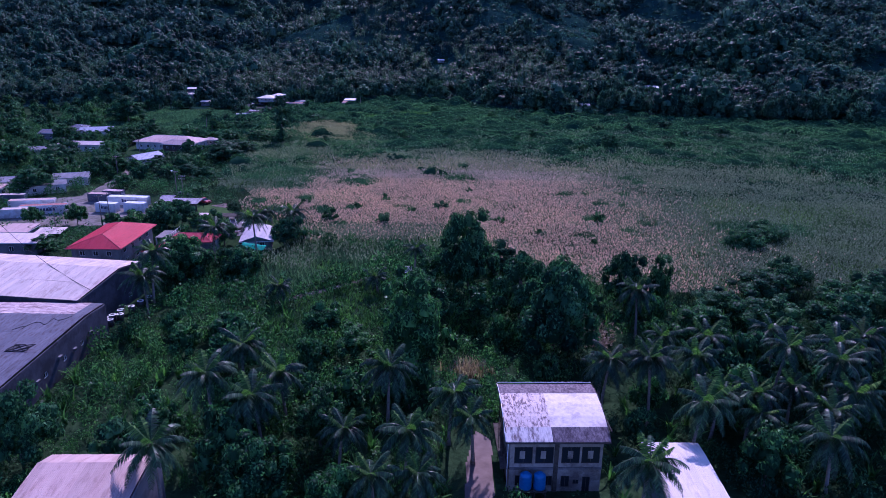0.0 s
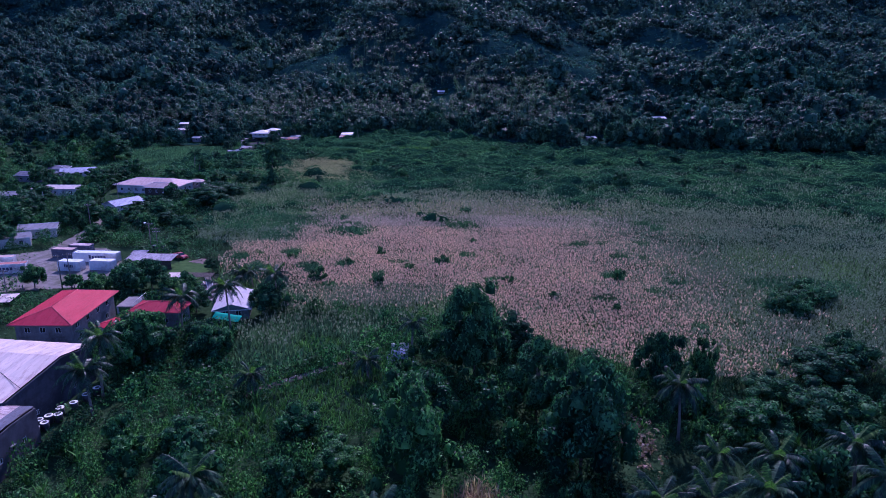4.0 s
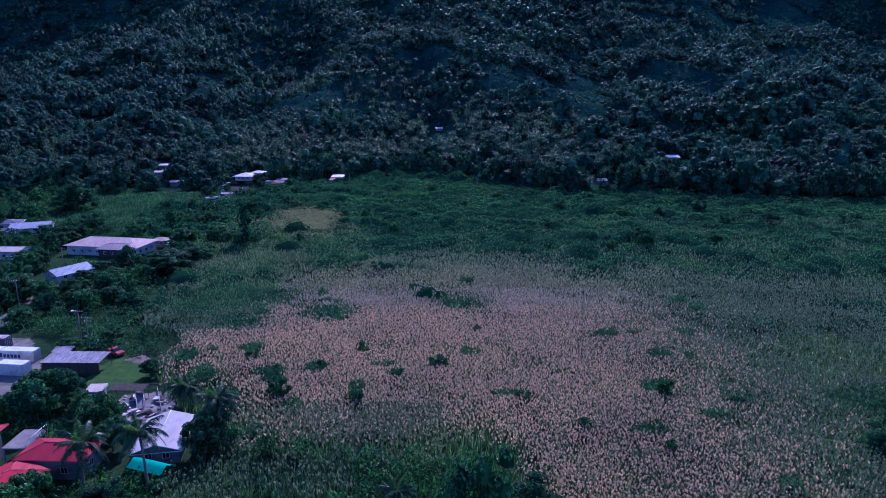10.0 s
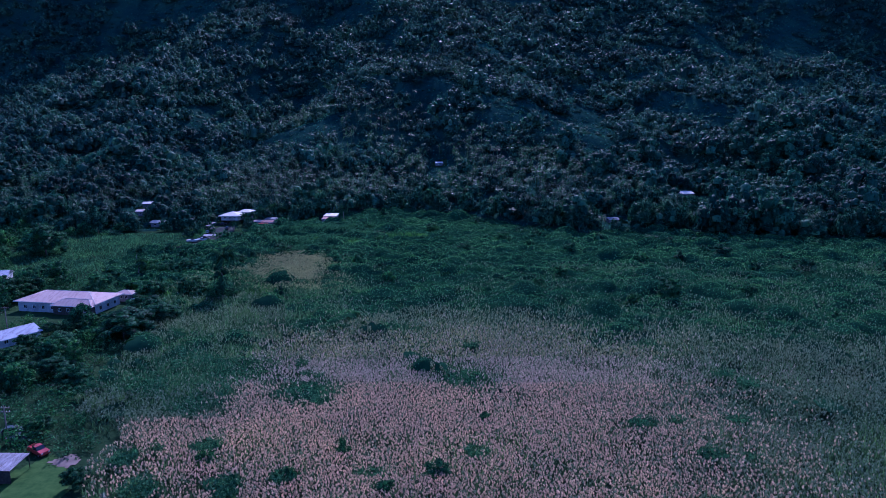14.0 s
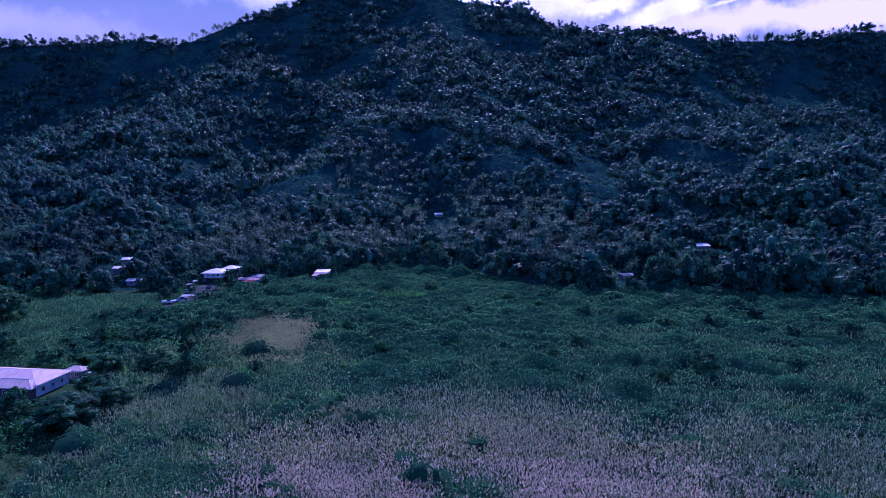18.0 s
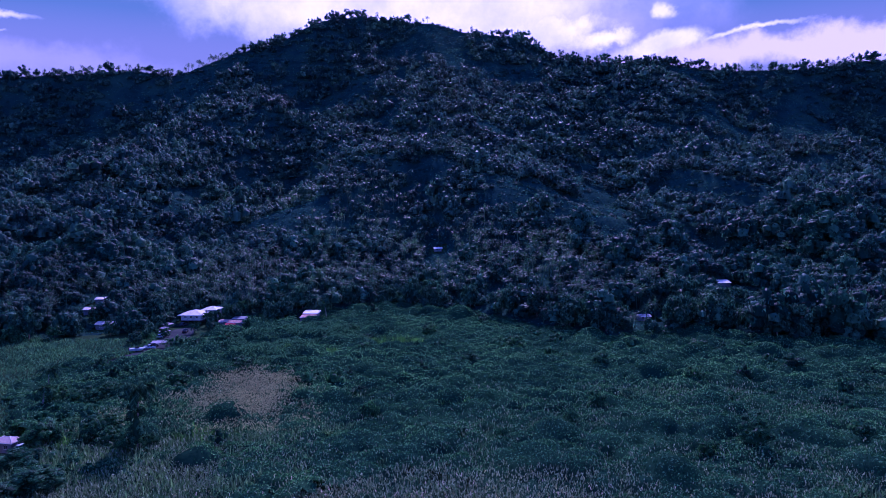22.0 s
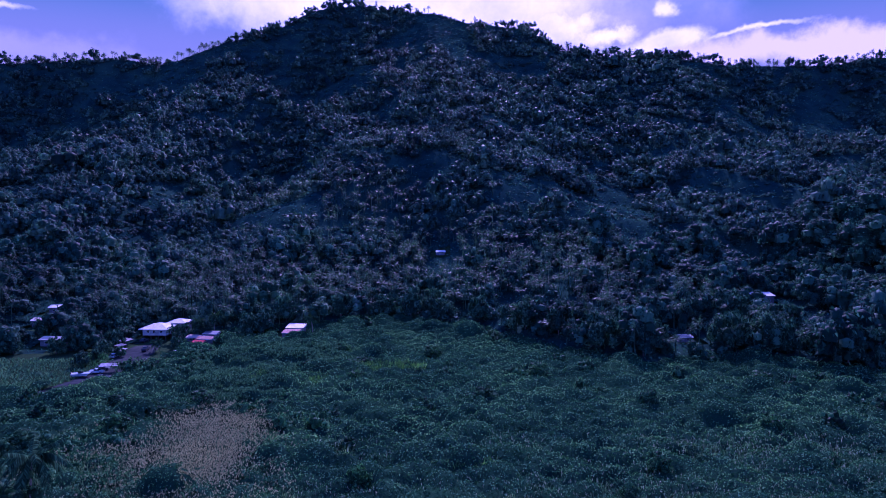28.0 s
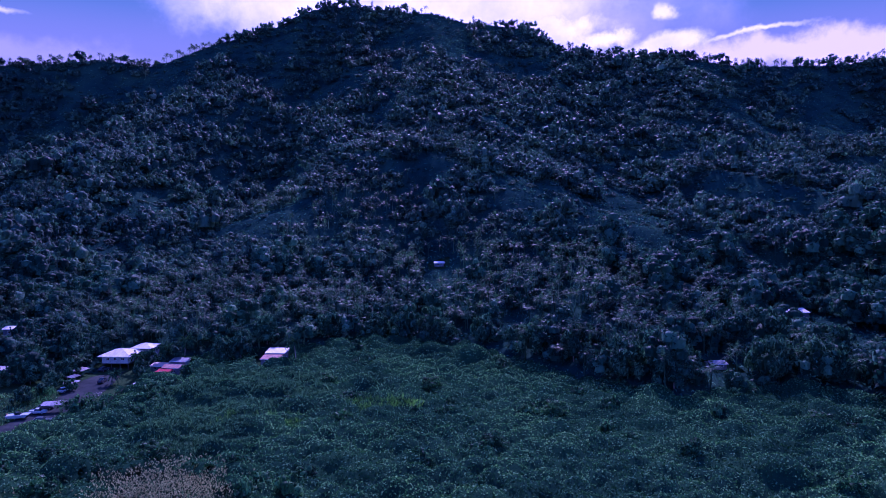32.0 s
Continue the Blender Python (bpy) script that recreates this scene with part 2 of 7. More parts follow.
def crown(rng, leaves, size, lumps=7, flat=0.75, core=True):
    """A crown about one metre in radius, its base at z = 0: clustered leaves round several lumps."""
    L = rng.normal(size=(lumps, 3))
    L /= np.linalg.norm(L, axis=1, keepdims=True)
    L *= rng.uniform(0.35, 0.62, (lumps, 1))
    L[:, 2] = np.abs(L[:, 2]) * rng.choice([1, 1, 1, -0.4], lumps)
    L[0] = 0, 0, 0.3
    R = rng.uniform(0.34, 0.55, lumps)
    k = rng.choice(lumps, leaves, p=R ** 2 / (R ** 2).sum())
    D = rng.normal(size=(leaves, 3))
    D[:, 2] += 0.35
    D /= np.linalg.norm(D, axis=1, keepdims=True)
    C = L[k] + D * R[k, None] * rng.uniform(0.8, 1.1, (leaves, 1))
    N = D + np.array([0, 0, 0.5]) + rng.normal(size=(leaves, 3)) * 0.45
    V, F = leaf_quads(C, N, size, rng)
    if core:
        n, m = 6, 3
        for c, r in zip(L[:core], R[:core]):
            a = np.arange(n) * 2 * np.pi / n
            rings = [np.stack([np.cos(a) * np.cos(e), np.sin(a) * np.cos(e), np.full(n, np.sin(e))], -1) for e in (-1.2, -0.4, 0.4, 1.2)]
            P = c + np.concatenate(rings) * r * 0.8
            q = [[i * n + j, i * n + (j + 1) % n, (i + 1) * n + (j + 1) % n, (i + 1) * n + j] for i in range(3) for j in range(n)]
            F = np.concatenate([F, np.array(q) + len(V)])
            V = np.concatenate([V, P])
    V = V * np.array([1, 1, flat])
    V[:, 2] -= V[:, 2].min() * 1.0
    return V, F


def strip(P, W, S):
    """A ribbon along the points P, with half-widths W across the direction S."""
    V = np.stack([P - S * W[:, None], P + S * W[:, None]], 1).reshape(-1, 3)
    n = len(P)
    F = np.array([[2 * i, 2 * i + 1, 2 * i + 3, 2 * i + 2] for i in range(n - 1)])
    return V, F


def join(parts):
    V, F, n = [], [], 0
    for v, f in parts:
        V.append(v)
        F.append(f + n)
        n += len(v)
    return np.concatenate(V), np.concatenate(F)


def frond_line(length, rise, droop, n):
    """The curve of a palm frond from the crown's heart: out and up, then hanging."""
    s = np.linspace(0, 1, n)
    return np.stack([length * (s - 0.12 * s ** 2), 0 * s, rise * s - droop * s ** 2.2], -1), s


def simple_palm(rng, fronds, leaflets, height, length, wide=0.9):
    """A coconut palm seen from afar: a trunk and a round head of arching fronds with hanging leaflets."""
    tri = []
    for k in range(fronds):
        a = k * 2.4 + rng.uniform(-0.3, 0.3)
        e = math.radians(82 - 108 * ((k + 0.5) / fronds) ** 0.9 + rng.uniform(-9, 9))
        n = leaflets + 2
        s = np.linspace(0, 1, n)
        L = length * rng.uniform(0.85, 1.12) * (0.8 + 0.2 * math.cos(e))
        bend = e - (0.35 + 0.75 * math.cos(e)) * 1.25 * s ** 1.4
        step = L / (n - 1)
        P = np.concatenate([[[0, 0, 0]], np.cumsum(np.stack([np.cos(bend), 0 * s, np.sin(bend)], -1)[:-1] * step, 0)])
        ca, sa = math.cos(a), math.sin(a)
        rot = np.array([[ca, sa, 0], [-sa, ca, 0], [0, 0, 1]])
        for i in range(leaflets):
            d = P[i + 2] - P[i + 1]
            w = wide * math.sin(math.pi * (0.22 + 0.68 * (i + 1) / leaflets)) ** 0.6
            for side in (-1, 1):
                tip = P[i + 1] + d * 1.0 + np.array([0, side * w, -0.45 * w * rng.uniform(0.4, 1.3)])
                tri.append(np.stack([P[i] * 0.3 + P[i + 1] * 0.7, P[i + 1] + d * 0.5, tip]) @ rot)
    V = np.concatenate(tri) + np.array([0, 0, height])
    F = np.arange(len(V)).reshape(-1, 3)
    w = np.array([[1, 1], [-1, 1], [-1, -1], [1, -1]])
    T = np.concatenate([np.c_[w * 0.2, np.zeros(4)], np.c_[w * 0.12, np.full(4, height)]])
    TF = np.array([t for i in range(4) for t in ([i, (i + 1) % 4, 4 + (i + 1) % 4], [i, 4 + (i + 1) % 4, 4 + i])])
    return join([(V, F), (T, TF)])


def scatter(shapes, X, Y, Z, S, H=None, rng=rng, lean=0.0):
    """Many turned and scaled copies of a few shapes, as one set of corners and faces."""
    V, F, n = [], [], 0
    pick = rng.integers(0, len(shapes), len(X))
    H = S if H is None else H
    for k, (v, f) in enumerate(shapes):
        i = np.nonzero(pick == k)[0]
        if not len(i):
            continue
        a = rng.uniform(0, 2 * np.pi, len(i))[:, None]
        c, s = np.cos(a), np.sin(a)
        x, y = v[None, :, 0], v[None, :, 1]
        sx = S[i][:, None]
        z = v[None, :, 2] * H[i][:, None]
        lx, ly = rng.normal(0, lean, (2, len(i), 1)) if lean else (0, 0)
        P = np.stack([(x * c - y * s) * sx + X[i][:, None] + lx * z, (x * s + y * c) * sx + Y[i][:, None] + ly * z, z + Z[i][:, None]], -1)
        V.append(P.reshape(-1, 3))
        F.append((f[None] + (np.arange(len(i)) * len(v))[:, None, None]).reshape(-1, f.shape[1]) + n)
        n += len(i) * len(v)
    return np.concatenate(V), np.concatenate(F)


def spread(x0, x1, y0, y1, step, rng=rng, jitter=0.45):
    """Jittered places over a stretch of the plan."""
    X, Y = np.meshgrid(np.arange(x0, x1, step), np.arange(y0, y1, step))
    return (X + rng.uniform(-jitter, jitter, X.shape) * step).ravel(), (Y + rng.uniform(-jitter, jitter, X.shape) * step).ravel()


# stretches of the plan that carry no wild growth (x0, x1, y0, y1)
CLEAR = [(-90, -56, 60, 126), (-83, -66, 133, 158), (-67, -53, 139, 154), (-53, -38, 147, 166), (-107, -82, 178, 204), (-104, -84, 168, 180),
         (-84, -60, 170, 194), (-135, -99, 272, 302), (-126, -107, 243, 264), (-163, -143, 275, 288), (-180, -156, 310, 334), (-44, -27, 48, 64),
         (5, 20, 60, 75), (21, 33, 50, 70), (-127, -110, 457, 475), (-73, -60, 458, 480), (-108, -92, 446, 463), (1.5, 6, 60, 76), (-68, -55, 158, 182),
         (-8, 0, 602, 610), (147, 161, 510, 520), (86, 97, 442, 450), (-107, -98, 427, 439), (-190, -178, 494, 510), (-182, -169, 468, 485), (-161, -150, 440, 453)]
LOT = [(-127, 384), (-122, 383), (-116, 390), (-112, 403), (-109.4, 421), (-112.5, 440), (-117, 460), (-125, 460), (-125, 438), (-120.5, 418), (-121, 404)]
STREAM = [(-33, 119.6), (-29, 123.6), (-24, 127.4), (-19, 131.6), (-15.5, 135.5), (-14.3, 134.6), (-18, 130.4), (-23, 126), (-28, 122), (-32, 118.4)]
TRACK = [(-112, 184), (-107, 184), (-107, 203), (-110.5, 226), (-116, 262), (-121, 262), (-114, 226)]


# stretches before the huts on the slope where only low growth stands
VISTAS = [(-14, 6, 560, 612), (138, 170, 448, 522), (-186, -166, 450, 486), (-192, -176, 486, 512), (84, 100, 436, 452), (-164, -147, 428, 454)]


def open_view(X, Y):
    ok = np.ones(len(X), bool)
    for x0, x1, y0, y1 in VISTAS:
        ok &= ~((X > x0) & (X < x1) & (Y > y0) & (Y < y1))
    return ok


def free(X, Y, pad=0.0):
    ok = np.ones(len(X), bool)
    for x0, x1, y0, y1 in CLEAR:
        ok &= ~((X > x0 - pad) & (X < x1 + pad) & (Y > y0 - pad) & (Y < y1 + pad))
    for poly in (LOT, STREAM, TRACK):
        ok &= ~inside(X, Y, poly)
    return ok


def in_view(X, Y, margin=1.12):
    """The wedge of land that the flight ever looks at."""
    near = margin * 0.66 * np.maximum(Y + 5, 0) + 14
    return np.abs(X) < np.where(Y > 700, np.minimum(near, 0.69 * (Y - 70) + 50), near)


def leaf_tris(C, N, size, rng, long=1.7):
    """Small pointed leaves, one triangle each, at the places C facing along N."""
    n = len(C)
    N = N / np.linalg.norm(N, axis=1, keepdims=True)
    A = np.cross(N, rng.normal(size=(n, 3)))
    A /= np.linalg.norm(A, axis=1, keepdims=True)
    B = np.cross(N, A)
    s = size * rng.uniform(0.6, 1.35, (n, 1))
    V = np.stack([C - B * s * 0.5 - A * s * long * 0.4, C + B * s * 0.5 - A * s * long * 0.4, C + A * s * long * 0.6], 1)
    return V.reshape(-1, 3), np.arange(n * 3).reshape(n, 3)


def leafy(rng, lumps, leaves, size, flat, cores=2, n=5, wide=0.42, fill=0.74):
    """A crown of overlapping uneven lumps, thick with small leaves, about one metre in radius."""
    parts = []
    L = np.c_[rng.normal(0, wide, (lumps, 2)), rng.uniform(0.0, 0.5, lumps)]
    R = rng.uniform(0.34, 0.6, lumps)
    L[0], R[0] = (0, 0, 0.2), 0.66
    for c, rad in list(zip(L, R))[:cores]:
        a = np.arange(n) * 2 * np.pi / n + rng.uniform(0, 1)
        P = [np.stack([np.cos(a + 0.5 * k) * np.cos(e), np.sin(a + 0.5 * k) * np.cos(e), np.full(n, np.sin(e))], -1) * rng.uniform(0.75, 1.0, (n, 1)) for k, e in enumerate((-0.6, 0.25, 1.1))]
        q = [t for i in range(2) for j in range(n) for t in ([i * n + j, i * n + (j + 1) % n, (i + 1) * n + (j + 1) % n], [i * n + j, (i + 1) * n + (j + 1) % n, (i + 1) * n + j])]
        q += [[2 * n, 2 * n + j, 2 * n + j + 1] for j in range(1, n - 1)]
        parts.append((c + np.concatenate(P) * rad * fill, np.array(q)))
    k = rng.choice(lumps, leaves, p=R ** 2 / (R ** 2).sum())
    D = rng.normal(size=(leaves, 3)) + np.array([0, 0, 0.3])
    D /= np.linalg.norm(D, axis=1, keepdims=True)
    parts.append(leaf_tris(L[k] + D * R[k, None] * rng.uniform(0.82, 1.12, (leaves, 1)), D + np.array([0, 0, 0.15]) + rng.normal(size=D.shape) * 0.85, size, rng))
    V, F = join(parts)
    V = V * np.array([1, 1, flat])
    V[:, 2] -= V[:, 2].min()
    return V, F


def billow(rng, lumps, leaves, size, flat, n=6, spread_=0.6, girth=0.3, ragged=0.25):
    """A dense rounded crown, about one metre in radius: a heart with many small billowing lumps, thick with leaves."""
    k = np.arange(lumps)
    a = k * 2.39996 + rng.uniform(-0.5, 0.5, lumps)
    e = np.arcsin(np.clip(1 - 1.35 * (k + 0.4) / lumps + rng.uniform(-0.15, 0.15, lumps), -0.5, 1))
    far = spread_ * rng.uniform(1 - ragged, 1 + ragged, lumps)
    L = np.c_[np.cos(a) * np.cos(e), np.sin(a) * np.cos(e), np.sin(e) * flat] * far[:, None]
    R = girth * rng.uniform(0.65, 1.35, lumps)
    L = np.concatenate([[[0, 0, -0.05]], L])
    R = np.concatenate([[0.5], R])
    q = [t for j in range(n) for t in ([j, (j + 1) % n, n + (j + 1) % n], [j, n + (j + 1) % n, n + j], [n + j, n + (j + 1) % n, 2 * n])]
    parts = []
    for i, (c, rad) in enumerate(zip(L, R)):
        t = np.arange(n) * 2 * np.pi / n + rng.uniform(0, 1)
        P = np.concatenate([np.stack([np.cos(t + 0.5 * m) * np.cos(u), np.sin(t + 0.5 * m) * np.cos(u), np.full(n, np.sin(u))], -1) for m, u in enumerate((-0.5, 0.5))] + [[[0, 0, 1.0]]])
        P = P * rng.uniform(0.72, 1.0, (len(P), 1)) * rad * np.array([1, 1, 0.8 if i else flat])
        parts.append((c + P, np.array(q)))
    pick = 1 + rng.choice(lumps, leaves, p=R[1:] ** 2 / (R[1:] ** 2).sum())
    out = L[pick] / np.linalg.norm(L[pick], axis=1, keepdims=True)
    D = rng.normal(size=(leaves, 3)) + 0.6 * out + np.array([0, 0, 0.3])
    D /= np.linalg.norm(D, axis=1, keepdims=True)
    C = L[pick] + D * R[pick, None] * np.array([1, 1, 0.85]) * rng.uniform(0.88, 1.14, (leaves, 1))
    parts.append(leaf_tris(C, D + rng.normal(size=D.shape) * 0.5, size, rng, 1.4))
    V, F = join(parts)
    V[:, 2] -= V[:, 2].min()
    return V, F


# ---------- wooded mountain ----------
near_crowns = [billow(rng, k, 330, 0.085, f) for k, f in ((14, 0.75), (12, 0.9), (16, 0.65), (13, 1.05), (10, 0.8))]
mid_crowns = [billow(rng, k, 130, 0.115, f, 5) for k, f in ((9, 0.7), (8, 0.85), (10, 0.95), (7, 0.65))]
far_crowns = [billow(rng, k, 72, 0.145, f, 4) for k, f in ((7, 0.7), (8, 0.85), (6, 0.95))]
palm_near = [simple_palm(rng, 17, 5, h, 4.0, 0.8) for h in (8.5, 10.5, 12.5)]
palm_far = [simple_palm(rng, 12, 3, h, 4.3, 1.0) for h in (9, 11.5)]


def palm_share(X, Y):
    """How far coconut palms take the place of broadleaf trees: groves low on the slope, few on the right and high up."""
    grove = np.clip((field(X, Y, 75, 21) - 0.32) * 3.2, 0.08, 1)
    up = Y - foot_y(X)
    centre = np.interp(up, [0, 40, 170, 300, 420, 700], [0.75, 1.0, 0.95, 0.55, 0.25, 0.08])
    sides = np.interp(up, [0, 60, 110, 170, 700], [0.9, 0.85, 0.35, 0.07, 0.03])
    w = np.interp(X, [-210, -120, 50, 110], [0, 1, 1, 0])
    return grove * (w * centre + (1 - w) * sides * np.where(X > 50, 0.55, 1.0))



def wood(name, y0, y1, x1, step, crowns, r0, r1, palms, palm_step, label):
    X, Y = spread(-x1, x1, y0, y1, step)
    keep = in_view(X, Y) & (Y > foot_y(X) + 3) & (Y < ridge_y(X) + 14) & free(X, Y, 4.0) & open_view(X, Y)
    keep &= rng.random(len(X)) > 0.75 * palm_share(X, Y)
    X, Y = X[keep], Y[keep]
    open_patch = (field(X, Y, 60, 31) > 0.6) & (Y > foot_y(X) + 120)
    R = rng.uniform(r0, r1, len(X)) * (0.6 + 0.85 * field(X, Y, 34, 44)) * np.where(Y < 830, np.interp(np.abs(X + 35), [90, 170], [1.0, 1.25]), 1.0) * np.where(open_patch, 0.5, 1.0) * np.where(rng.random(len(X)) < 0.14, 1.45, 1.0)
    tall = R * rng.uniform(0.8, 1.35, len(X)) * np.where(open_patch, 0.55, 1.0)
    lift = np.where(open_patch, 0.1, rng.uniform(0.0, 0.85, len(X))) * R
    V, F = scatter(crowns, X, Y, land(X, Y) + lift - 0.8, R, tall)
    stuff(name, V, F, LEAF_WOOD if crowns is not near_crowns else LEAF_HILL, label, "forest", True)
    X, Y = spread(-x1, x1, y0, y1, palm_step)
    keep = in_view(X, Y) & (Y > foot_y(X) + 2) & (Y < ridge_y(X)) & free(X, Y, 2.0) & open_view(X, Y) & (rng.random(len(X)) < palm_share(X, Y)) & (field(X, Y, 60, 31) < 0.62)
    X, Y = X[keep], Y[keep]
    V, F = scatter(palms, X, Y, land(X, Y) - 0.4, rng.uniform(0.75, 1.15, len(X)), rng.uniform(0.6, 1.2, len(X)), lean=0.06)
    stuff(name.replace("trees", "palms"), V, F, LEAF_HILL_PALM, "coconut palms standing among the trees of the mountain slope", "palms", False)


wood("lower_slope_trees", 395, 600, 420, 8.0, near_crowns, 3.6, 6.6, palm_near, 6.4, "dense dark green tropical trees along the foot of the mountain")
wood("middle_slope_trees", 600, 830, 560, 8.8, mid_crowns, 4.2, 7.4, palm_far, 7.2, "dark green tropical forest covering the middle of the slope")
wood("upper_slope_trees", 830, 1330, 900, 10.2, far_crowns, 4.6, 8.0, palm_far, 12.0, "dark forest on the upper slope up to the skyline")

# undergrowth that closes the slope between the crowns: a billowing blanket of shrubs and vines
def understory(X, Y):
    puff = np.abs(2 * field(X, Y, 13, 46, 2) - 1)
    return land(X, Y) + np.clip((Y - foot_y(X)) / 12, 0, 1) * (0.3 + 2.0 * puff + 0.9 * np.abs(2 * field(X, Y, 5, 47, 2) - 1))


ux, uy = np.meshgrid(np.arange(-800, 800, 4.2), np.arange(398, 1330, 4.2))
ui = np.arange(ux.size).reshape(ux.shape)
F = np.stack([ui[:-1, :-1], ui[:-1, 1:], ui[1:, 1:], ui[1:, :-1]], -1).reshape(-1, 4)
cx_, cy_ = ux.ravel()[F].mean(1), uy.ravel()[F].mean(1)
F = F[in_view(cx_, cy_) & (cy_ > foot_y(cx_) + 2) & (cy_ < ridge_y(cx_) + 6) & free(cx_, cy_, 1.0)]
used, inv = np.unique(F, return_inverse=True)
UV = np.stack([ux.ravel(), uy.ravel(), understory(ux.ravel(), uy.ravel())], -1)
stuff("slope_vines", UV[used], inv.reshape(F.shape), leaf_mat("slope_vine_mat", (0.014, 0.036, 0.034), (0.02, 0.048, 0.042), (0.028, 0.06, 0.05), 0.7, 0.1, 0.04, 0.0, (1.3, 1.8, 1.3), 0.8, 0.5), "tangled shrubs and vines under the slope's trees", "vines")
X, Y = np.concatenate([rng.uniform(-420, 420, 90000), rng.uniform(-800, 800, 160000)]), np.concatenate([rng.uniform(400, 620, 90000), rng.uniform(600, 1300, 160000)])
keep = in_view(X, Y) & (Y > foot_y(X) + 2) & (Y < ridge_y(X) + 6) & free(X, Y)
X, Y = X[keep], Y[keep]
V, F = leaf_tris(np.stack([X, Y, understory(X, Y) + rng.uniform(0, 0.8, len(X))], -1), np.array([0, -0.2, 1.0]) + rng.normal(size=(len(X), 3)) * 0.6, np.where(Y < 620, 0.8, 1.25)[:, None], rng, 1.3)
stuff("slope_undergrowth", V, F, leaf_mat("slope_vine_leaves", (0.016, 0.048, 0.04), (0.032, 0.08, 0.066), (0.065, 0.14, 0.105), 0.7, 0.26, 0.02, 0.0, (1.3, 1.8, 1.3)), "leaves of the shrubs and vines that cover the slope", "shrubs", False)

# crowns and palms that stand against the sky along the ridge
X = np.arange(-900, 900, 5.0) + rng.uniform(-2, 2, 360)
Y = ridge_y(X) + rng.uniform(-10, 6, len(X))
R_ = rng.uniform(2.6, 4.8, len(X))
V, F = scatter(far_crowns, X, Y, land(X, Y) - 0.2 * R_, R_, R_ * rng.uniform(0.8, 1.25, len(X)))
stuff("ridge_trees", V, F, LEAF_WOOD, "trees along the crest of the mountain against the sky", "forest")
X = np.concatenate([rng.uniform(-700, -290, 90), rng.uniform(150, 720, 130), rng.uniform(-290, 150, 22)])
Y = ridge_y(X) + rng.uniform(-8, 4, len(X))
V, F = scatter([simple_palm(rng, 15, 4, h, 4.4, 1.5) for h in (7, 9.5)], X, Y, land(X, Y) + 1, rng.uniform(0.7, 1.15, len(X)), rng.uniform(0.75, 1.25, len(X)), lean=0.04)
stuff("skyline_palms", V, F, LEAF_HILL_PALM, "thin palms silhouetted along the mountain ridge", "palms")

# ---------- marsh ----------
PINK = [(-62, 192), (-58, 216), (-47, 236), (-37, 260), (-18, 274), (0, 284), (18, 276), (40, 247), (58, 212), (70, 184), (76, 160), (70, 138), (62, 122),
        (40, 118), (21, 134), (13, 152), (-3, 156), (-18, 154), (-33, 162), (-50, 180)]
FAR_PINK = [(-76, 350), (-69, 364), (-56, 362), (-46, 350), (-41, 328), (-54, 315), (-66, 322)]
GREEN_ISLES = [(-29, 219, 9, 6), (6, 224, 8, 4), (-46, 229, 10, 8), (-12, 262, 6, 3), (84, 168, 12, 6), (-61, 229, 12, 12), (-50, 213, 7, 5)]
isle_rng = np.random.default_rng(77)
WEED_CLUMPS = [(isle_rng.uniform(-50, 70), isle_rng.uniform(140, 255), isle_rng.uniform(1.2, 3.4), isle_rng.uniform(1.0, 2.4)) for _ in range(34)] + [(-47, 180, 3, 3.2), (-40, 170, 3, 3.5), (-54, 190, 2.4, 2.6), (-33, 178, 2, 2.4), (-27, 168, 1.8, 2)]


def in_clumps(X, Y, clumps):
    hit = np.zeros(len(X), bool)
    for cx, cy, rx, ry in clumps:
        hit |= ((X - cx) / rx) ** 2 + ((Y - cy) / ry) ** 2 < 1
    return hit


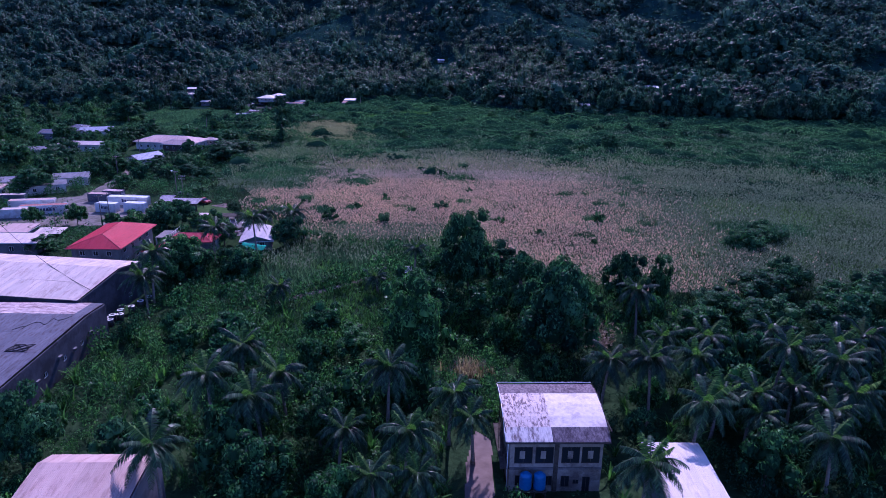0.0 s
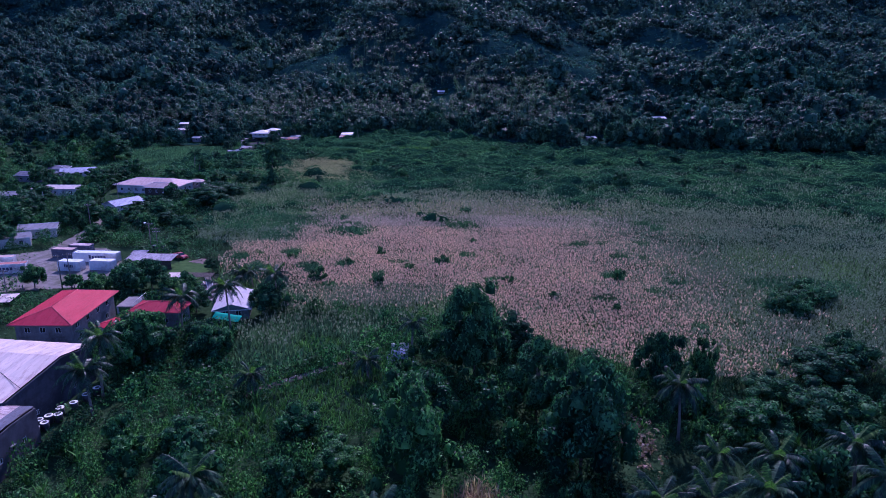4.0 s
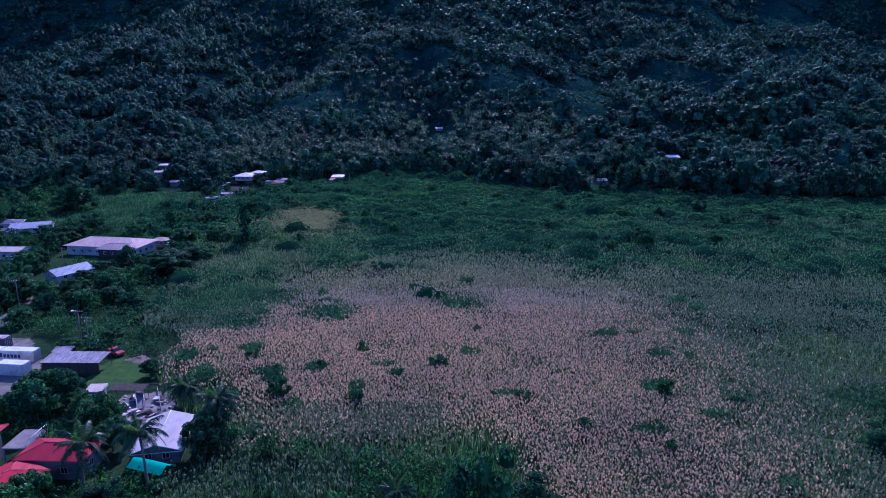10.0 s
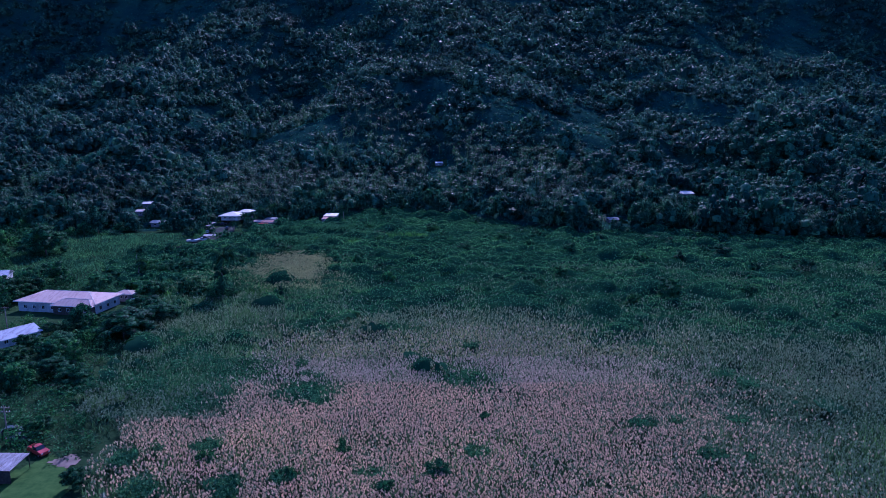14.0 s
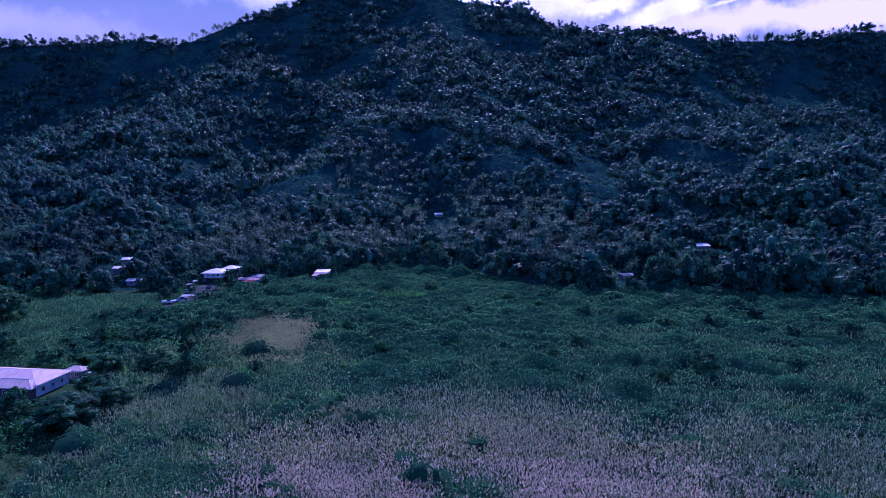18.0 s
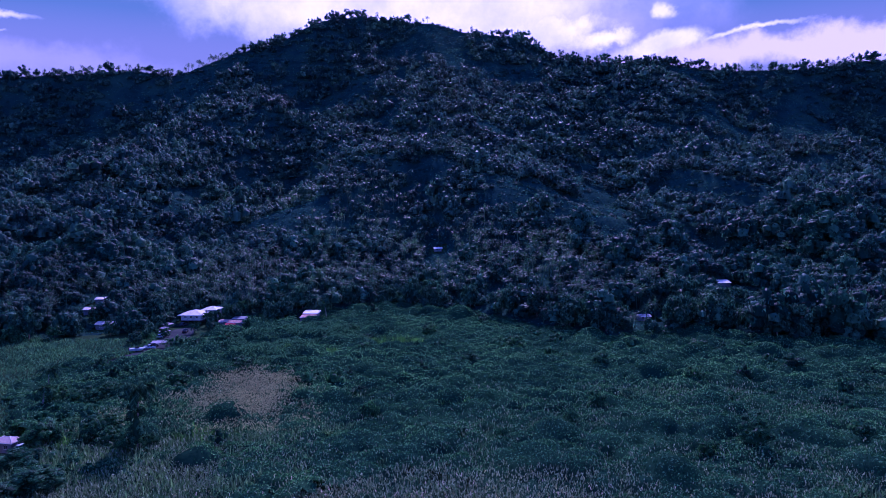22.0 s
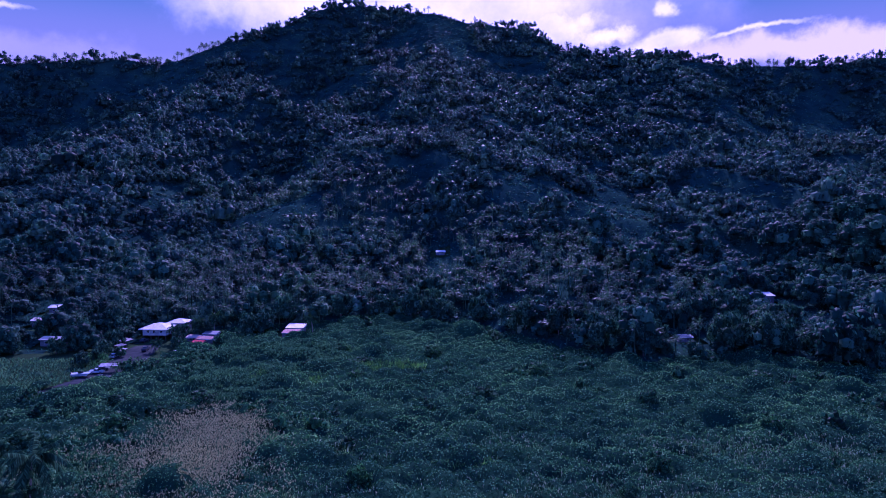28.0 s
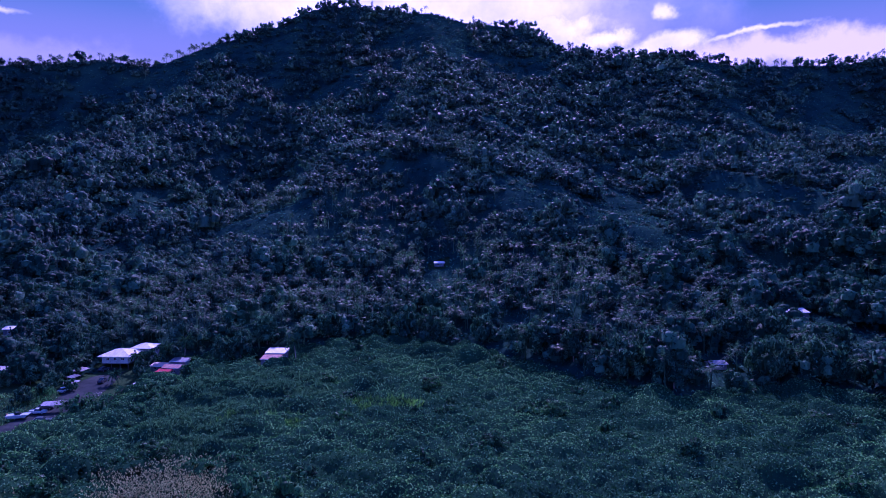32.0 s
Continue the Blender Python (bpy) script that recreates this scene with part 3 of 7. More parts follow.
def plume_density(X, Y):
    q = np.random.default_rng(3)
    wx = X + 34 * (field(X, Y, 30, 61) - 0.5) + q.normal(0, 4, len(X))
    wy = Y + 40 * (field(X, Y, 30, 62) - 0.5) + q.normal(0, 4, len(X))
    fade = np.clip((field(X, Y, 16, 66) - 0.3) * 2.2, 0, 1)
    d = inside(wx, wy, PINK) * np.clip(1.1 - np.maximum(X - 15, 0) / 120.0, 0.6, 1)
    d = d * np.clip(1 - (Y - 240) / 60.0, 0.5, 1) * np.where(Y > 225, 0.55 + 0.45 * fade, 1.0)
    d = np.maximum(d, inside(wx, wy, FAR_PINK) * 1.0)
    d = np.maximum(d, ((X > 30) & (X < 200) & (Y > 118)) * np.clip((300 - 0.4 * (X - 30) - wy) / 55.0, 0, 1) * 0.95 * field(X, Y, 22, 63))
    d = np.maximum(d, inside(wx, wy, [(-46, 182), (-42, 156), (-24, 150), (-2, 150), (4, 160), (-30, 172)]) * 0.8)
    d = np.maximum(d, inside(wx, wy, [(-94, 206), (-62, 198), (-42, 225), (-44, 292), (-70, 308), (-94, 270)]) * 0.5 * np.clip(field(X, Y, 14, 64) * 2.2 - 0.55, 0.1, 1))
    d = np.maximum(d, inside(wx, wy, [(-92, 288), (-42, 280), (-10, 296), (-36, 345), (-92, 350)]) * 0.25 * np.clip(field(X, Y, 11, 68) * 2.6 - 0.9, 0.05, 1))
    bend = 9 * (field(X, Y, 9, 83) - 0.5)
    d = np.where(in_clumps(X + bend + q.normal(0, 1.6, len(X)), Y - bend + q.normal(0, 1.6, len(X)), GREEN_ISLES), np.where(X < -38, 0.4, 0.15) * field(X, Y, 5, 69) ** 2, d)
    d = d * np.clip((X - np.interp(Y, [150, 165, 180, 197, 210], [-34, -42, -50, -68, -90])) / 18.0, 0.4, 1)
    d = np.where(in_clumps(X, Y, WEED_CLUMPS), 0.08 * d, d)
    d = np.maximum(d, ((Y > 200) & (Y < 345) & (X > -95)) * 0.11 * np.clip(field(X, Y, 13, 67) * 2.4 - 0.8, 0, 1))
    return d * (0.4 + 1.1 * field(X, Y, 7, 65))


def marsh_land(X, Y):
    left = np.interp(Y, [120, 150, 180, 200, 215, 260, 300, 330, 360, 388, 400, 420, 520], [-30, -36, -54, -62, -76, -84, -100, -124, -142, -134, -112, -106, -100])
    near = np.interp(X, [-60, -30, 0, 20, 37, 60, 90, 250], [158, 152, 150, 134, 122, 122, 126, 150])
    wob = 14 * (field(X, Y, 9, 77) - 0.5)
    return (X > left + wob) & (Y > near) & (Y < foot_y(X) + 4) & in_view(X, Y) & free(X + wob * 0.5, Y - wob * 0.5, -1.0)


def plume(rng, n=6, size=0.17):
    """A feathery seed head: a soft closed spindle with loose tufts round it, leaning a little."""
    a = np.arange(4) * 1.571 + rng.uniform(0, 1)
    wide = rng.uniform(0.15, 0.2)
    P = np.concatenate([[[0, 0, 0.0]], np.c_[np.cos(a) * wide, np.sin(a) * wide, rng.uniform(0.24, 0.36, 4)], [[0, 0, 0.54]]])
    q = np.array([f for j in range(4) for f in ([0, 1 + (j + 1) % 4, 1 + j], [1 + j, 1 + (j + 1) % 4, 5])])
    z = np.linspace(0.05, 0.6, n) + rng.uniform(-0.04, 0.04, n)
    C = np.c_[rng.normal(0, 0.12, (n, 2)), z]
    V, F = join([(P, q), leaf_tris(C, rng.normal(size=(n, 3)) * np.array([1, 1, 0.5]) + np.array([0, -0.7, 0.3]), size, rng, 1.3)])
    V[:, 0] += 0.25 * V[:, 2]
    return V, F


def tuft(rng, blades, h, wide, out):
    parts = []
    for k in range(blades):
        a = rng.uniform(0, 6.28)
        r = rng.uniform(0.2, 1.0) * out
        hh = h * rng.uniform(0.65, 1.1)
        s = np.array([0, 0.6, 1.0])
        P = np.stack([r * s ** 1.7 * math.cos(a), r * s ** 1.7 * math.sin(a), hh * (s - 0.18 * s ** 3)], -1) + np.r_[rng.uniform(-0.35, 0.35, 2), 0]
        parts.append(strip(P, np.array([wide, wide, wide * 0.15]), np.array([-math.sin(a), math.cos(a), 0.25])))
    return join(parts)


X, Y = spread(-100, 180, 118, 376, 0.42)
keep = marsh_land(X, Y) & (rng.random(len(X)) < plume_density(X, Y) * 1.15)
X, Y = X[keep], Y[keep]
S = rng.uniform(0.62, 1.04, len(X)) * np.where(Y > 300, 0.85, 1.0)
faded = (X + rng.normal(0, 16, len(X)) > 52) | ((Y > 295) & (~inside(X, Y, FAR_PINK) | (rng.random(len(X)) < 0.45))) | (X + rng.normal(0, 4, len(X)) < np.where(Y > 300, -200, np.where(Y > 205, -44 - 0.1 * (Y - 205), -58))) | ((Y + rng.normal(0, 6, len(X)) > 268) & (Y < 296)) | (rng.random(len(X)) < 0.15 + np.clip((Y - 228) / 75.0, 0, 0.5)) | ((Y < 168) & (X < 0) & (rng.random(len(X)) < 0.6))
straw = inside(X, Y, [(-92, 372), (-36, 372), (-30, 304), (-92, 304)]) | (~faded & (Y > 238) & (rng.random(len(X)) < 0.55))
for w, mat, name, label in ((straw, STRAW_PLUME, "straw_reed_plumes", "straw-coloured seed heads at the back of the reeds"), (~faded & ~straw, PLUME, "reed_plumes", "pale pinkish feathery seed heads above the marsh reeds"), (faded & ~straw, PALE_PLUME, "faded_reed_plumes", "faded grey-green seed heads above the marsh reeds")):
    for band, shapes, far in (((Y >= 222) & straw, [plume(rng, 4, 0.22) for _ in range(6)], ""),) if mat is STRAW_PLUME else ((Y < 222, [plume(rng, 4, 0.18) for _ in range(6)], ""), (Y >= 222, [plume(rng, 2, 0.24) for _ in range(6)], "far_")):
        k = w & band
        V, F = scatter(shapes, X[k], Y[k], 1.9 + 0.9 * field(X[k], Y[k], 9, 71) + rng.uniform(-0.25, 0.25, k.sum()), S[k], S[k])
        stuff(far + name, V, F, mat, label, "reed plumes")

X, Y = spread(-110, 190, 118, 376, 1.32)
keep = marsh_land(X, Y) & (((Y < 208) & (X < 95)) | (plume_density(X, Y) > 0.06))
X, Y = X[keep], Y[keep]
S = rng.uniform(0.85, 1.3, len(X))
H = S * (0.75 + 0.5 * field(X, Y, 12, 73)) * np.where(plume_density(X, Y) > 0.2, 0.8, 1.0)
for w, shapes, name in ((Y < 205, [tuft(rng, 8, 2.5, 0.065, 1.2) for _ in range(5)], "reed_bed"), (Y >= 205, [tuft(rng, 5, 2.1, 0.08, 1.4) for _ in range(4)], "far_reed_bed")):
    V, F = scatter(shapes, X[w], Y[w], land(X[w], Y[w]), S[w], H[w])
    stuff(name, V, F, LEAF_REED, "tall green reeds covering the marsh", "reeds")

shrub = [billow(rng, 4, 60, 0.24, f, 5, 0.56, 0.38) for f in (0.7, 0.9, 0.6, 1.1)]


# the uneven top of the vines and shrubs that blanket the back of the marsh: many domes with creases between them
MX0, MY0, CELL = -140.0, 192.0, 0.75
MAT = np.full((445, 635), 0.35)
q = np.random.default_rng(64)
hx, hy = spread(-136, 330, 198, 520, 3.9, q, 0.5)
big = field(hx, hy, 26, 81)
hr = q.uniform(1.8, 3.4, len(hx)) * (0.75 + 0.7 * big) * np.where(q.random(len(hx)) < 0.07, 1.7, 1.0)
hh = hr * q.uniform(0.4, 0.8, len(hx)) * (0.6 + 1.0 * big ** 1.5) + 0.5
for x, y, rad, h in zip(hx, hy, hr, hh):
    i0, i1 = int(max((x - rad - MX0) / CELL, 0)), int(min((x + rad - MX0) / CELL + 1, MAT.shape[1] - 1))
    j0, j1 = int(max((y - rad - MY0) / CELL, 0)), int(min((y + rad - MY0) / CELL + 1, MAT.shape[0] - 1))
    u = (MX0 + np.arange(i0, i1 + 1) * CELL - x) / rad
    v = (MY0 + np.arange(j0, j1 + 1) * CELL - y) / rad
    block = MAT[j0:j1 + 1, i0:i1 + 1]
    np.maximum(block, h * np.sqrt(np.maximum(1 - u[None] ** 2 - v[:, None] ** 2, 0)), out=block)


def mat_height(X, Y):
    u = np.clip((X - MX0) / CELL, 0, MAT.shape[1] - 1.01)
    v = np.clip((Y - MY0) / CELL, 0, MAT.shape[0] - 1.01)
    i, j = u.astype(int), v.astype(int)
    a, b = u - i, v - j
    return land(X, Y) + (MAT[j, i] * (1 - a) + MAT[j, i + 1] * a) * (1 - b) + (MAT[j + 1, i] * (1 - a) + MAT[j + 1, i + 1] * a) * b


def on_mat(X, Y):
    return marsh_land(X, Y) & ((Y > 206) | (X > 95) | (X < -60)) & (plume_density(X, Y) < 0.2)


mx, my = np.meshgrid(np.arange(-136, 330, 1.1), np.arange(196, 522, 1.1))
mz = mat_height(mx, my) - 0.2 - 1.2 * np.clip(plume_density(mx.ravel(), my.ravel()).reshape(mx.shape) / 0.3, 0, 1)
mi = np.arange(mx.size).reshape(mx.shape)
F = np.stack([mi[:-1, :-1], mi[:-1, 1:], mi[1:, 1:], mi[1:, :-1]], -1).reshape(-1, 4)
MV = np.stack([mx.ravel(), my.ravel(), mz.ravel()], -1)
mid_ = MV[F].mean(1)
F = F[marsh_land(mid_[:, 0], mid_[:, 1]) & ((mid_[:, 1] > 209) | (mid_[:, 0] > 95)) & (plume_density(mid_[:, 0], mid_[:, 1]) < 0.45)]
used, inv = np.unique(F, return_inverse=True)
stuff("marsh_vines", MV[used], inv.reshape(F.shape), leaf_mat("vine_mat", (0.021, 0.062, 0.038), (0.0165, 0.049, 0.03), (0.015, 0.044, 0.027), 0.6, 0.1, 0.05, 0.0, (1.5, 1.9, 1.1), 0.8, 0.3, 1.0), "dense tangle of vines and low shrubs over the back of the marsh", "vines")
for y0, y1, n, size, name in ((196, 330, 480000, 0.34, "marsh_leaves"), (330, 522, 480000, 0.42, "far_marsh_leaves")):
    X, Y = rng.uniform(-136, 330, n), rng.uniform(y0, y1, n)
    X, Y = X[on_mat(X, Y)], Y[on_mat(X, Y)]
    z = mat_height(X, Y)
    N = np.stack([(mat_height(X - 0.4, Y) - mat_height(X + 0.4, Y)) / 0.8, (mat_height(X, Y - 0.4) - mat_height(X, Y + 0.4)) / 0.8, np.ones(len(X))], -1)
    V, F = leaf_tris(np.stack([X, Y, z + rng.uniform(-0.25, 0.3, len(X))], -1), N / np.linalg.norm(N, axis=1, keepdims=True) + rng.normal(size=N.shape) * 0.6, size, rng, 1.1)
    stuff(name, V, F, LEAF_MARSH, "broad green leaves of the vines covering the back of the marsh", "leaves", False)
# thickets that stand out of the marsh, mostly along its village side and the slope's foot
X, Y = spread(-125, 300, 208, 500, 6.0)
crowd = 0.5 * np.clip((field(X, Y, 34, 92) - 0.42) * 4, 0, 1) * np.where((X < -30) & (Y > 255), 1.3, 0.45) + 0.5 * (Y > foot_y(X) - 16) * field(X, Y, 20, 93)
keep = on_mat(X, Y) & (rng.random(len(X)) < crowd) & ~inside(X, Y, FAR_PINK)
X, Y = X[keep], Y[keep]
S = rng.uniform(1.4, 3.6, len(X)) * (0.6 + 0.7 * field(X, Y, 20, 94))
V, F = scatter([billow(rng, 9, 150, 0.13, f, 5, 0.6, 0.3, 0.35) for f in (0.8, 1.0, 0.7)], X, Y, land(X, Y) + 0.3, S, S * rng.uniform(0.9, 1.5, len(X)))
stuff("marsh_thickets", V, F, LEAF_DARK, "dark leafy thickets standing out of the marsh", "shrubs")
# lighter scrub between the bungalow and the old palm
X, Y = spread(-106, -60, 264, 346, 4.4)
keep = on_mat(X, Y) & (field(X, Y, 20, 105) > 0.38) & (X < np.interp(Y, [264, 300, 346], [-74, -62, -80])) & ~inside(X, Y, FAR_PINK)
X, Y = X[keep], Y[keep]
S = rng.uniform(1.6, 3.4, len(X))
V, F = scatter([billow(rng, 9, 170, 0.12, f, 5, 0.6, 0.3, 0.35) for f in (0.7, 0.9, 0.6)], X, Y, land(X, Y) + 0.2, S, S)
stuff("village_scrub", V, F, LEAF_MARSH, "mottled scrub between the bungalow and the marsh", "shrubs")
# pale reeds between the village and the flowering reeds
X, Y = spread(-98, -30, 198, 350, 1.45)
keep = marsh_land(X, Y) & (field(X, Y, 17, 96) > 0.42) & (X < np.interp(Y, [198, 250, 300, 350], [-58, -44, -34, -44])) & ~inside(X, Y, FAR_PINK)
X, Y = X[keep], Y[keep]
S = rng.uniform(0.9, 1.3, len(X))
V, F = scatter([tuft(rng, 8, 3.0, 0.075, 1.3) for _ in range(4)], X, Y, land(X, Y), S, S * (0.8 + 0.5 * field(X, Y, 12, 73)))
stuff("pale_reeds", V, F, LEAF_REED, "pale grey-green reeds beside the village", "reeds")
# bright grass in a few wet spots of the marsh
X, Y = spread(-110, 20, 205, 425, 1.3)
bend = 8 * (field(X, Y, 9, 101) - 0.5)
keep = marsh_land(X, Y) & in_clumps(X + bend, Y - bend, [(-57, 303, 8, 5), (-88, 224, 8, 7), (-52, 396, 15, 8), (-20, 412, 12, 6), (4, 330, 9, 4), (-98, 300, 6, 6)]) & (rng.random(len(X)) < 0.8)
X, Y = X[keep], Y[keep]
S = rng.uniform(0.9, 1.3, len(X))
V, F = scatter([tuft(rng, 8, 3.1, 0.1, 1.4) for _ in range(3)], X, Y, land(X, Y), S)
stuff("bright_grass", V, F, LEAF_BRIGHT, "bright green tall grass in wet spots of the marsh", "grass")

# a tongue of pale grass that reaches from the lone reed bed to the huts
X, Y = spread(-100, -30, 362, 462, 1.15)
bend = 12 * (field(X, Y, 12, 103) - 0.5)
keep = on_mat(X, Y) & in_clumps(X + bend, Y - bend, [(-66, 388, 17, 20), (-68, 424, 20, 26), (-50, 432, 14, 18)]) & (field(X, Y, 7, 104) > 0.36)
X, Y = X[keep], Y[keep]
S = rng.uniform(0.8, 1.2, len(X))
V, F = scatter([tuft(rng, 10, 1.15, 0.06, 1.2) for _ in range(4)], X, Y, mat_height(X, Y) - 0.3, S)
stuff("pale_grass", V, F, LEAF_WEED, "pale grass growing over the back of the marsh", "grass")

# islands of leafy weeds among the flowering reeds
X, Y = rng.uniform(-78, 100, 420000), rng.uniform(136, 272, 420000)
bend = 9 * (field(X, Y, 9, 83) - 0.5)
keep = marsh_land(X, Y) & ((in_clumps(X + bend + rng.normal(0, 1.4, len(X)), Y - bend + rng.normal(0, 1.4, len(X)), GREEN_ISLES) & (rng.random(len(X)) < 0.75)) | in_clumps(X, Y, WEED_CLUMPS))
X, Y = X[keep], Y[keep]
top = 2.1 + 1.5 * field(X, Y, 6, 84) + 0.5 * in_clumps(X, Y, WEED_CLUMPS)
V, F = leaf_tris(np.stack([X, Y, top * rng.uniform(0.35, 1.0, len(X)) ** 0.6], -1), np.array([0, -0.1, 0.8]) + rng.normal(size=(len(X), 3)) * 0.7, 0.3, rng, 1.5)
stuff("reed_bed_weeds", V, F, LEAF_WEED, "islands of leafy green weeds among the flowering reeds", "weeds", False)
X, Y = spread(-60, 80, 140, 260, 2.2)
keep = in_clumps(X, Y, WEED_CLUMPS)
X, Y = X[keep], Y[keep]
S = rng.uniform(0.7, 1.3, len(X))
V, F = scatter(shrub, X, Y, land(X, Y) + 0.6, S * 1.1, S * 1.6)
stuff("reed_bed_shrubs", V, F, LEAF_MARSH, "small leafy shrubs standing among the flowering reeds", "shrubs")

# ---------- plain solids ----------
def boxes(rows):
    """Boxes (x0, x1, y0, y1, z0, z1) as one set of corners and faces."""
    q = np.array([[0, 3, 2, 1], [4, 5, 6, 7], [0, 1, 5, 4], [1, 2, 6, 5], [2, 3, 7, 6], [3, 0, 4, 7]])
    V, F = [], []
    for x0, x1, y0, y1, z0, z1 in rows:
        F.append(q + 8 * len(V))
        V.append([[x0, y0, z0], [x1, y0, z0], [x1, y1, z0], [x0, y1, z0], [x0, y0, z1], [x1, y0, z1], [x1, y1, z1], [x0, y1, z1]])
    return np.array(V, float).reshape(-1, 3), np.concatenate(F)


def box_mesh(name, rows, mat):
    return mesh_of(name, *boxes(rows), mat)


def tube(name, rings, mat, n=10, smooth=True):
    """A round solid through rings (x, y, z, radius), closed at both ends."""
    a = np.arange(n) * 2 * np.pi / n
    V = [(x + r * math.cos(t), y + r * math.sin(t), z) for x, y, z, r in rings for t in a]
    F = [(i * n + j, i * n + (j + 1) % n, (i + 1) * n + (j + 1) % n, (i + 1) * n + j) for i in range(len(rings) - 1) for j in range(n)]
    F += [tuple(range(n))[::-1], tuple((len(rings) - 1) * n + j for j in range(n))]
    me = bpy.data.meshes.new(name)
    me.from_pydata(V, [], F)
    me.materials.append(mat)
    if smooth:
        me.polygons.foreach_set("use_smooth", [len(f) == 4 for f in F])
    return me


def bar(name, a, b, r, mat, n=6):
    """A round bar between two points."""
    a, b = Vector(a), Vector(b)
    d = b - a
    me = tube(name, [(0, 0, 0, r), (0, 0, d.length, r)], mat, n)
    me.transform(Matrix.Translation(a) @ d.to_track_quat("Z", "Y").to_matrix().to_4x4())
    return me


# ---------- palms and trees near the flight ----------
def frond_mesh(rng, length, rise, droop, name="frond", mat=LEAF_PALM):
    """One palm leaf: a bent midrib with a row of hanging leaflets on either side."""
    P, s = frond_line(length, rise, droop, 9)
    rib = strip(P, 0.05 * (1.05 - s), np.array([0, 1.0, 0]))
    parts = [rib]
    for u in np.linspace(0.1, 0.99, 36):
        i = min(int(u * 8), 7)
        f = u * 8 - i
        c, d = P[i] * (1 - f) + P[i + 1] * f, P[i + 1] - P[i]
        d = d / np.linalg.norm(d)
        w = 0.95 * math.sin(math.pi * (0.16 + 0.78 * u)) ** 0.7 * rng.uniform(0.8, 1.1)
        for side in (-1, 1):
            tip = c + np.array([d[0] * 0.6 * w, side * w * 0.8, d[2] * 0.5 * w - 0.75 * w * rng.uniform(0.6, 1.2)])
            b = d * 0.05
            midp = c * 0.45 + tip * 0.55 + np.array([0, 0, 0.08 * w])
            parts.append((np.array([c - b, c + b, midp + b * 1.2, midp - b * 1.2, midp + b * 0.8, tip]), np.array([[0, 1, 2, 3], [3, 2, 4, 5]])))
    return mesh_of(name, *join(parts), mat, True)


LEAF_YOUNG = leaf_mat("young_palm_fronds", (0.04, 0.09, 0.03), (0.07, 0.13, 0.04), (0.12, 0.18, 0.05), 0.5, 0.3, 0.07, 0.1)
FRONDS = [frond_mesh(rng, L, r, d) for L, r, d in ((4.2, 3.0, 1.6), (4.4, 2.2, 2.6), (4.5, 1.2, 2.9), (4.2, 0.3, 3.2), (3.8, -0.6, 3.2))] + [frond_mesh(rng, 2.6, 2.7, 0.5, mat=LEAF_YOUNG)]
TRUNKS = {}


def palm_trunk(h, lean, k):
    key = (h, k)
    if key not in TRUNKS:
        rings = []
        for i in range(8):
            s = i / 7
            rings.append((lean[0] * s ** 1.6, lean[1] * s ** 1.6, h * s, 0.24 - 0.1 * s + 0.12 * math.exp(-s * 14)))
        TRUNKS[key] = tube("trunk", rings, PALM_BARK, 8)
    return TRUNKS[key]


def coconut_palm(x, y, h, r, label, spread_=1.0, leaves=None):
    ob = thing("coconut_palm", pose(x, y, float(land(x, y)), rz=r.uniform(0, 360)), label, "palm tree", "coconut palms near the village")
    k = r.randint(0, 3)
    lean = ((0.4, 0.2), (0.9, -0.3), (0.2, 0.8), (-0.7, 0.5))[k]
    child("trunk", palm_trunk(round(h), lean, k), ob)
    n = r.randint(23, 27)
    for i in range(n):
        young = i / n
        f = 5 if young < 0.14 else 0 if young < 0.28 else 1 if young < 0.44 else 2 if young < 0.62 else 3 if young < 0.82 else 4
        m = pose(lean[0], lean[1], round(h) - 0.05, 0, r.uniform(-8, 8), i * 137.5 + r.uniform(-12, 12))
        child("frond", (leaves or FRONDS)[f], ob, m @ Matrix.Scale(spread_ * r.uniform(0.85, 1.1), 4))
    for i in range(r.randint(0, 4)):
        child("coconut", COCONUT, ob, pose(lean[0] + 0.25 * math.cos(i * 2), lean[1] + 0.25 * math.sin(i * 2), round(h) - 0.35))
    return ob


COCONUT = tube("coconut", [(0, 0, -0.14, 0.04), (0, 0, -0.07, 0.12), (0, 0, 0.05, 0.13), (0, 0, 0.14, 0.04)], plain_mat("coconut_husk", (0.09, 0.1, 0.03), (0.2, 0.16, 0.07), 0.6), 7)
r = random.Random(5)
PALMS = [(-7, 77, 10), (-29, 74, 10), (-22, 71, 9), (-30, 60, 10), (-29, 87, 8), (-31, 120, 4), (-4, 65, 8), (1, 74, 8), (33.6, 106, 9), (28, 79, 10), (31, 71, 9),
         (47, 84, 10), (53, 79, 10), (22, 81, 9), (21, 58, 9), (-55, 118, 11), (-42, 143, 11), (-37, 160, 8), (-21, 79, 8), (4, 70, 7), (-7, 59, 7), (35, 75, 8),
         (39, 74, 8), (31.5, 90, 6), (40.5, 91, 8), (34, 92.5, 7), (51, 93, 8), (58, 86.5, 8), (46, 77.5, 7), (51.5, 75, 8), (39.5, 72, 7), (36.5, 78, 7), (22.6, 85, 6), (64, 92, 8), (60, 74, 8), (44, 64, 8), (-2, 61, 6), (-12, 67, 7), (-53, 111, 9), (-52, 144, 8), (-45, 170, 5), (-48, 173, 4), (-6, 134, 7),
         (-13, 125, 4), (-114, 329, 7), (48, 70, 8), (57, 88, 9), (36, 84, 8), (-112.6, 439, 4), (-111.4, 456, 6), (-104, 462, 8), (-100, 470, 9), (-58, 470, 8), (-122, 345, 8)]
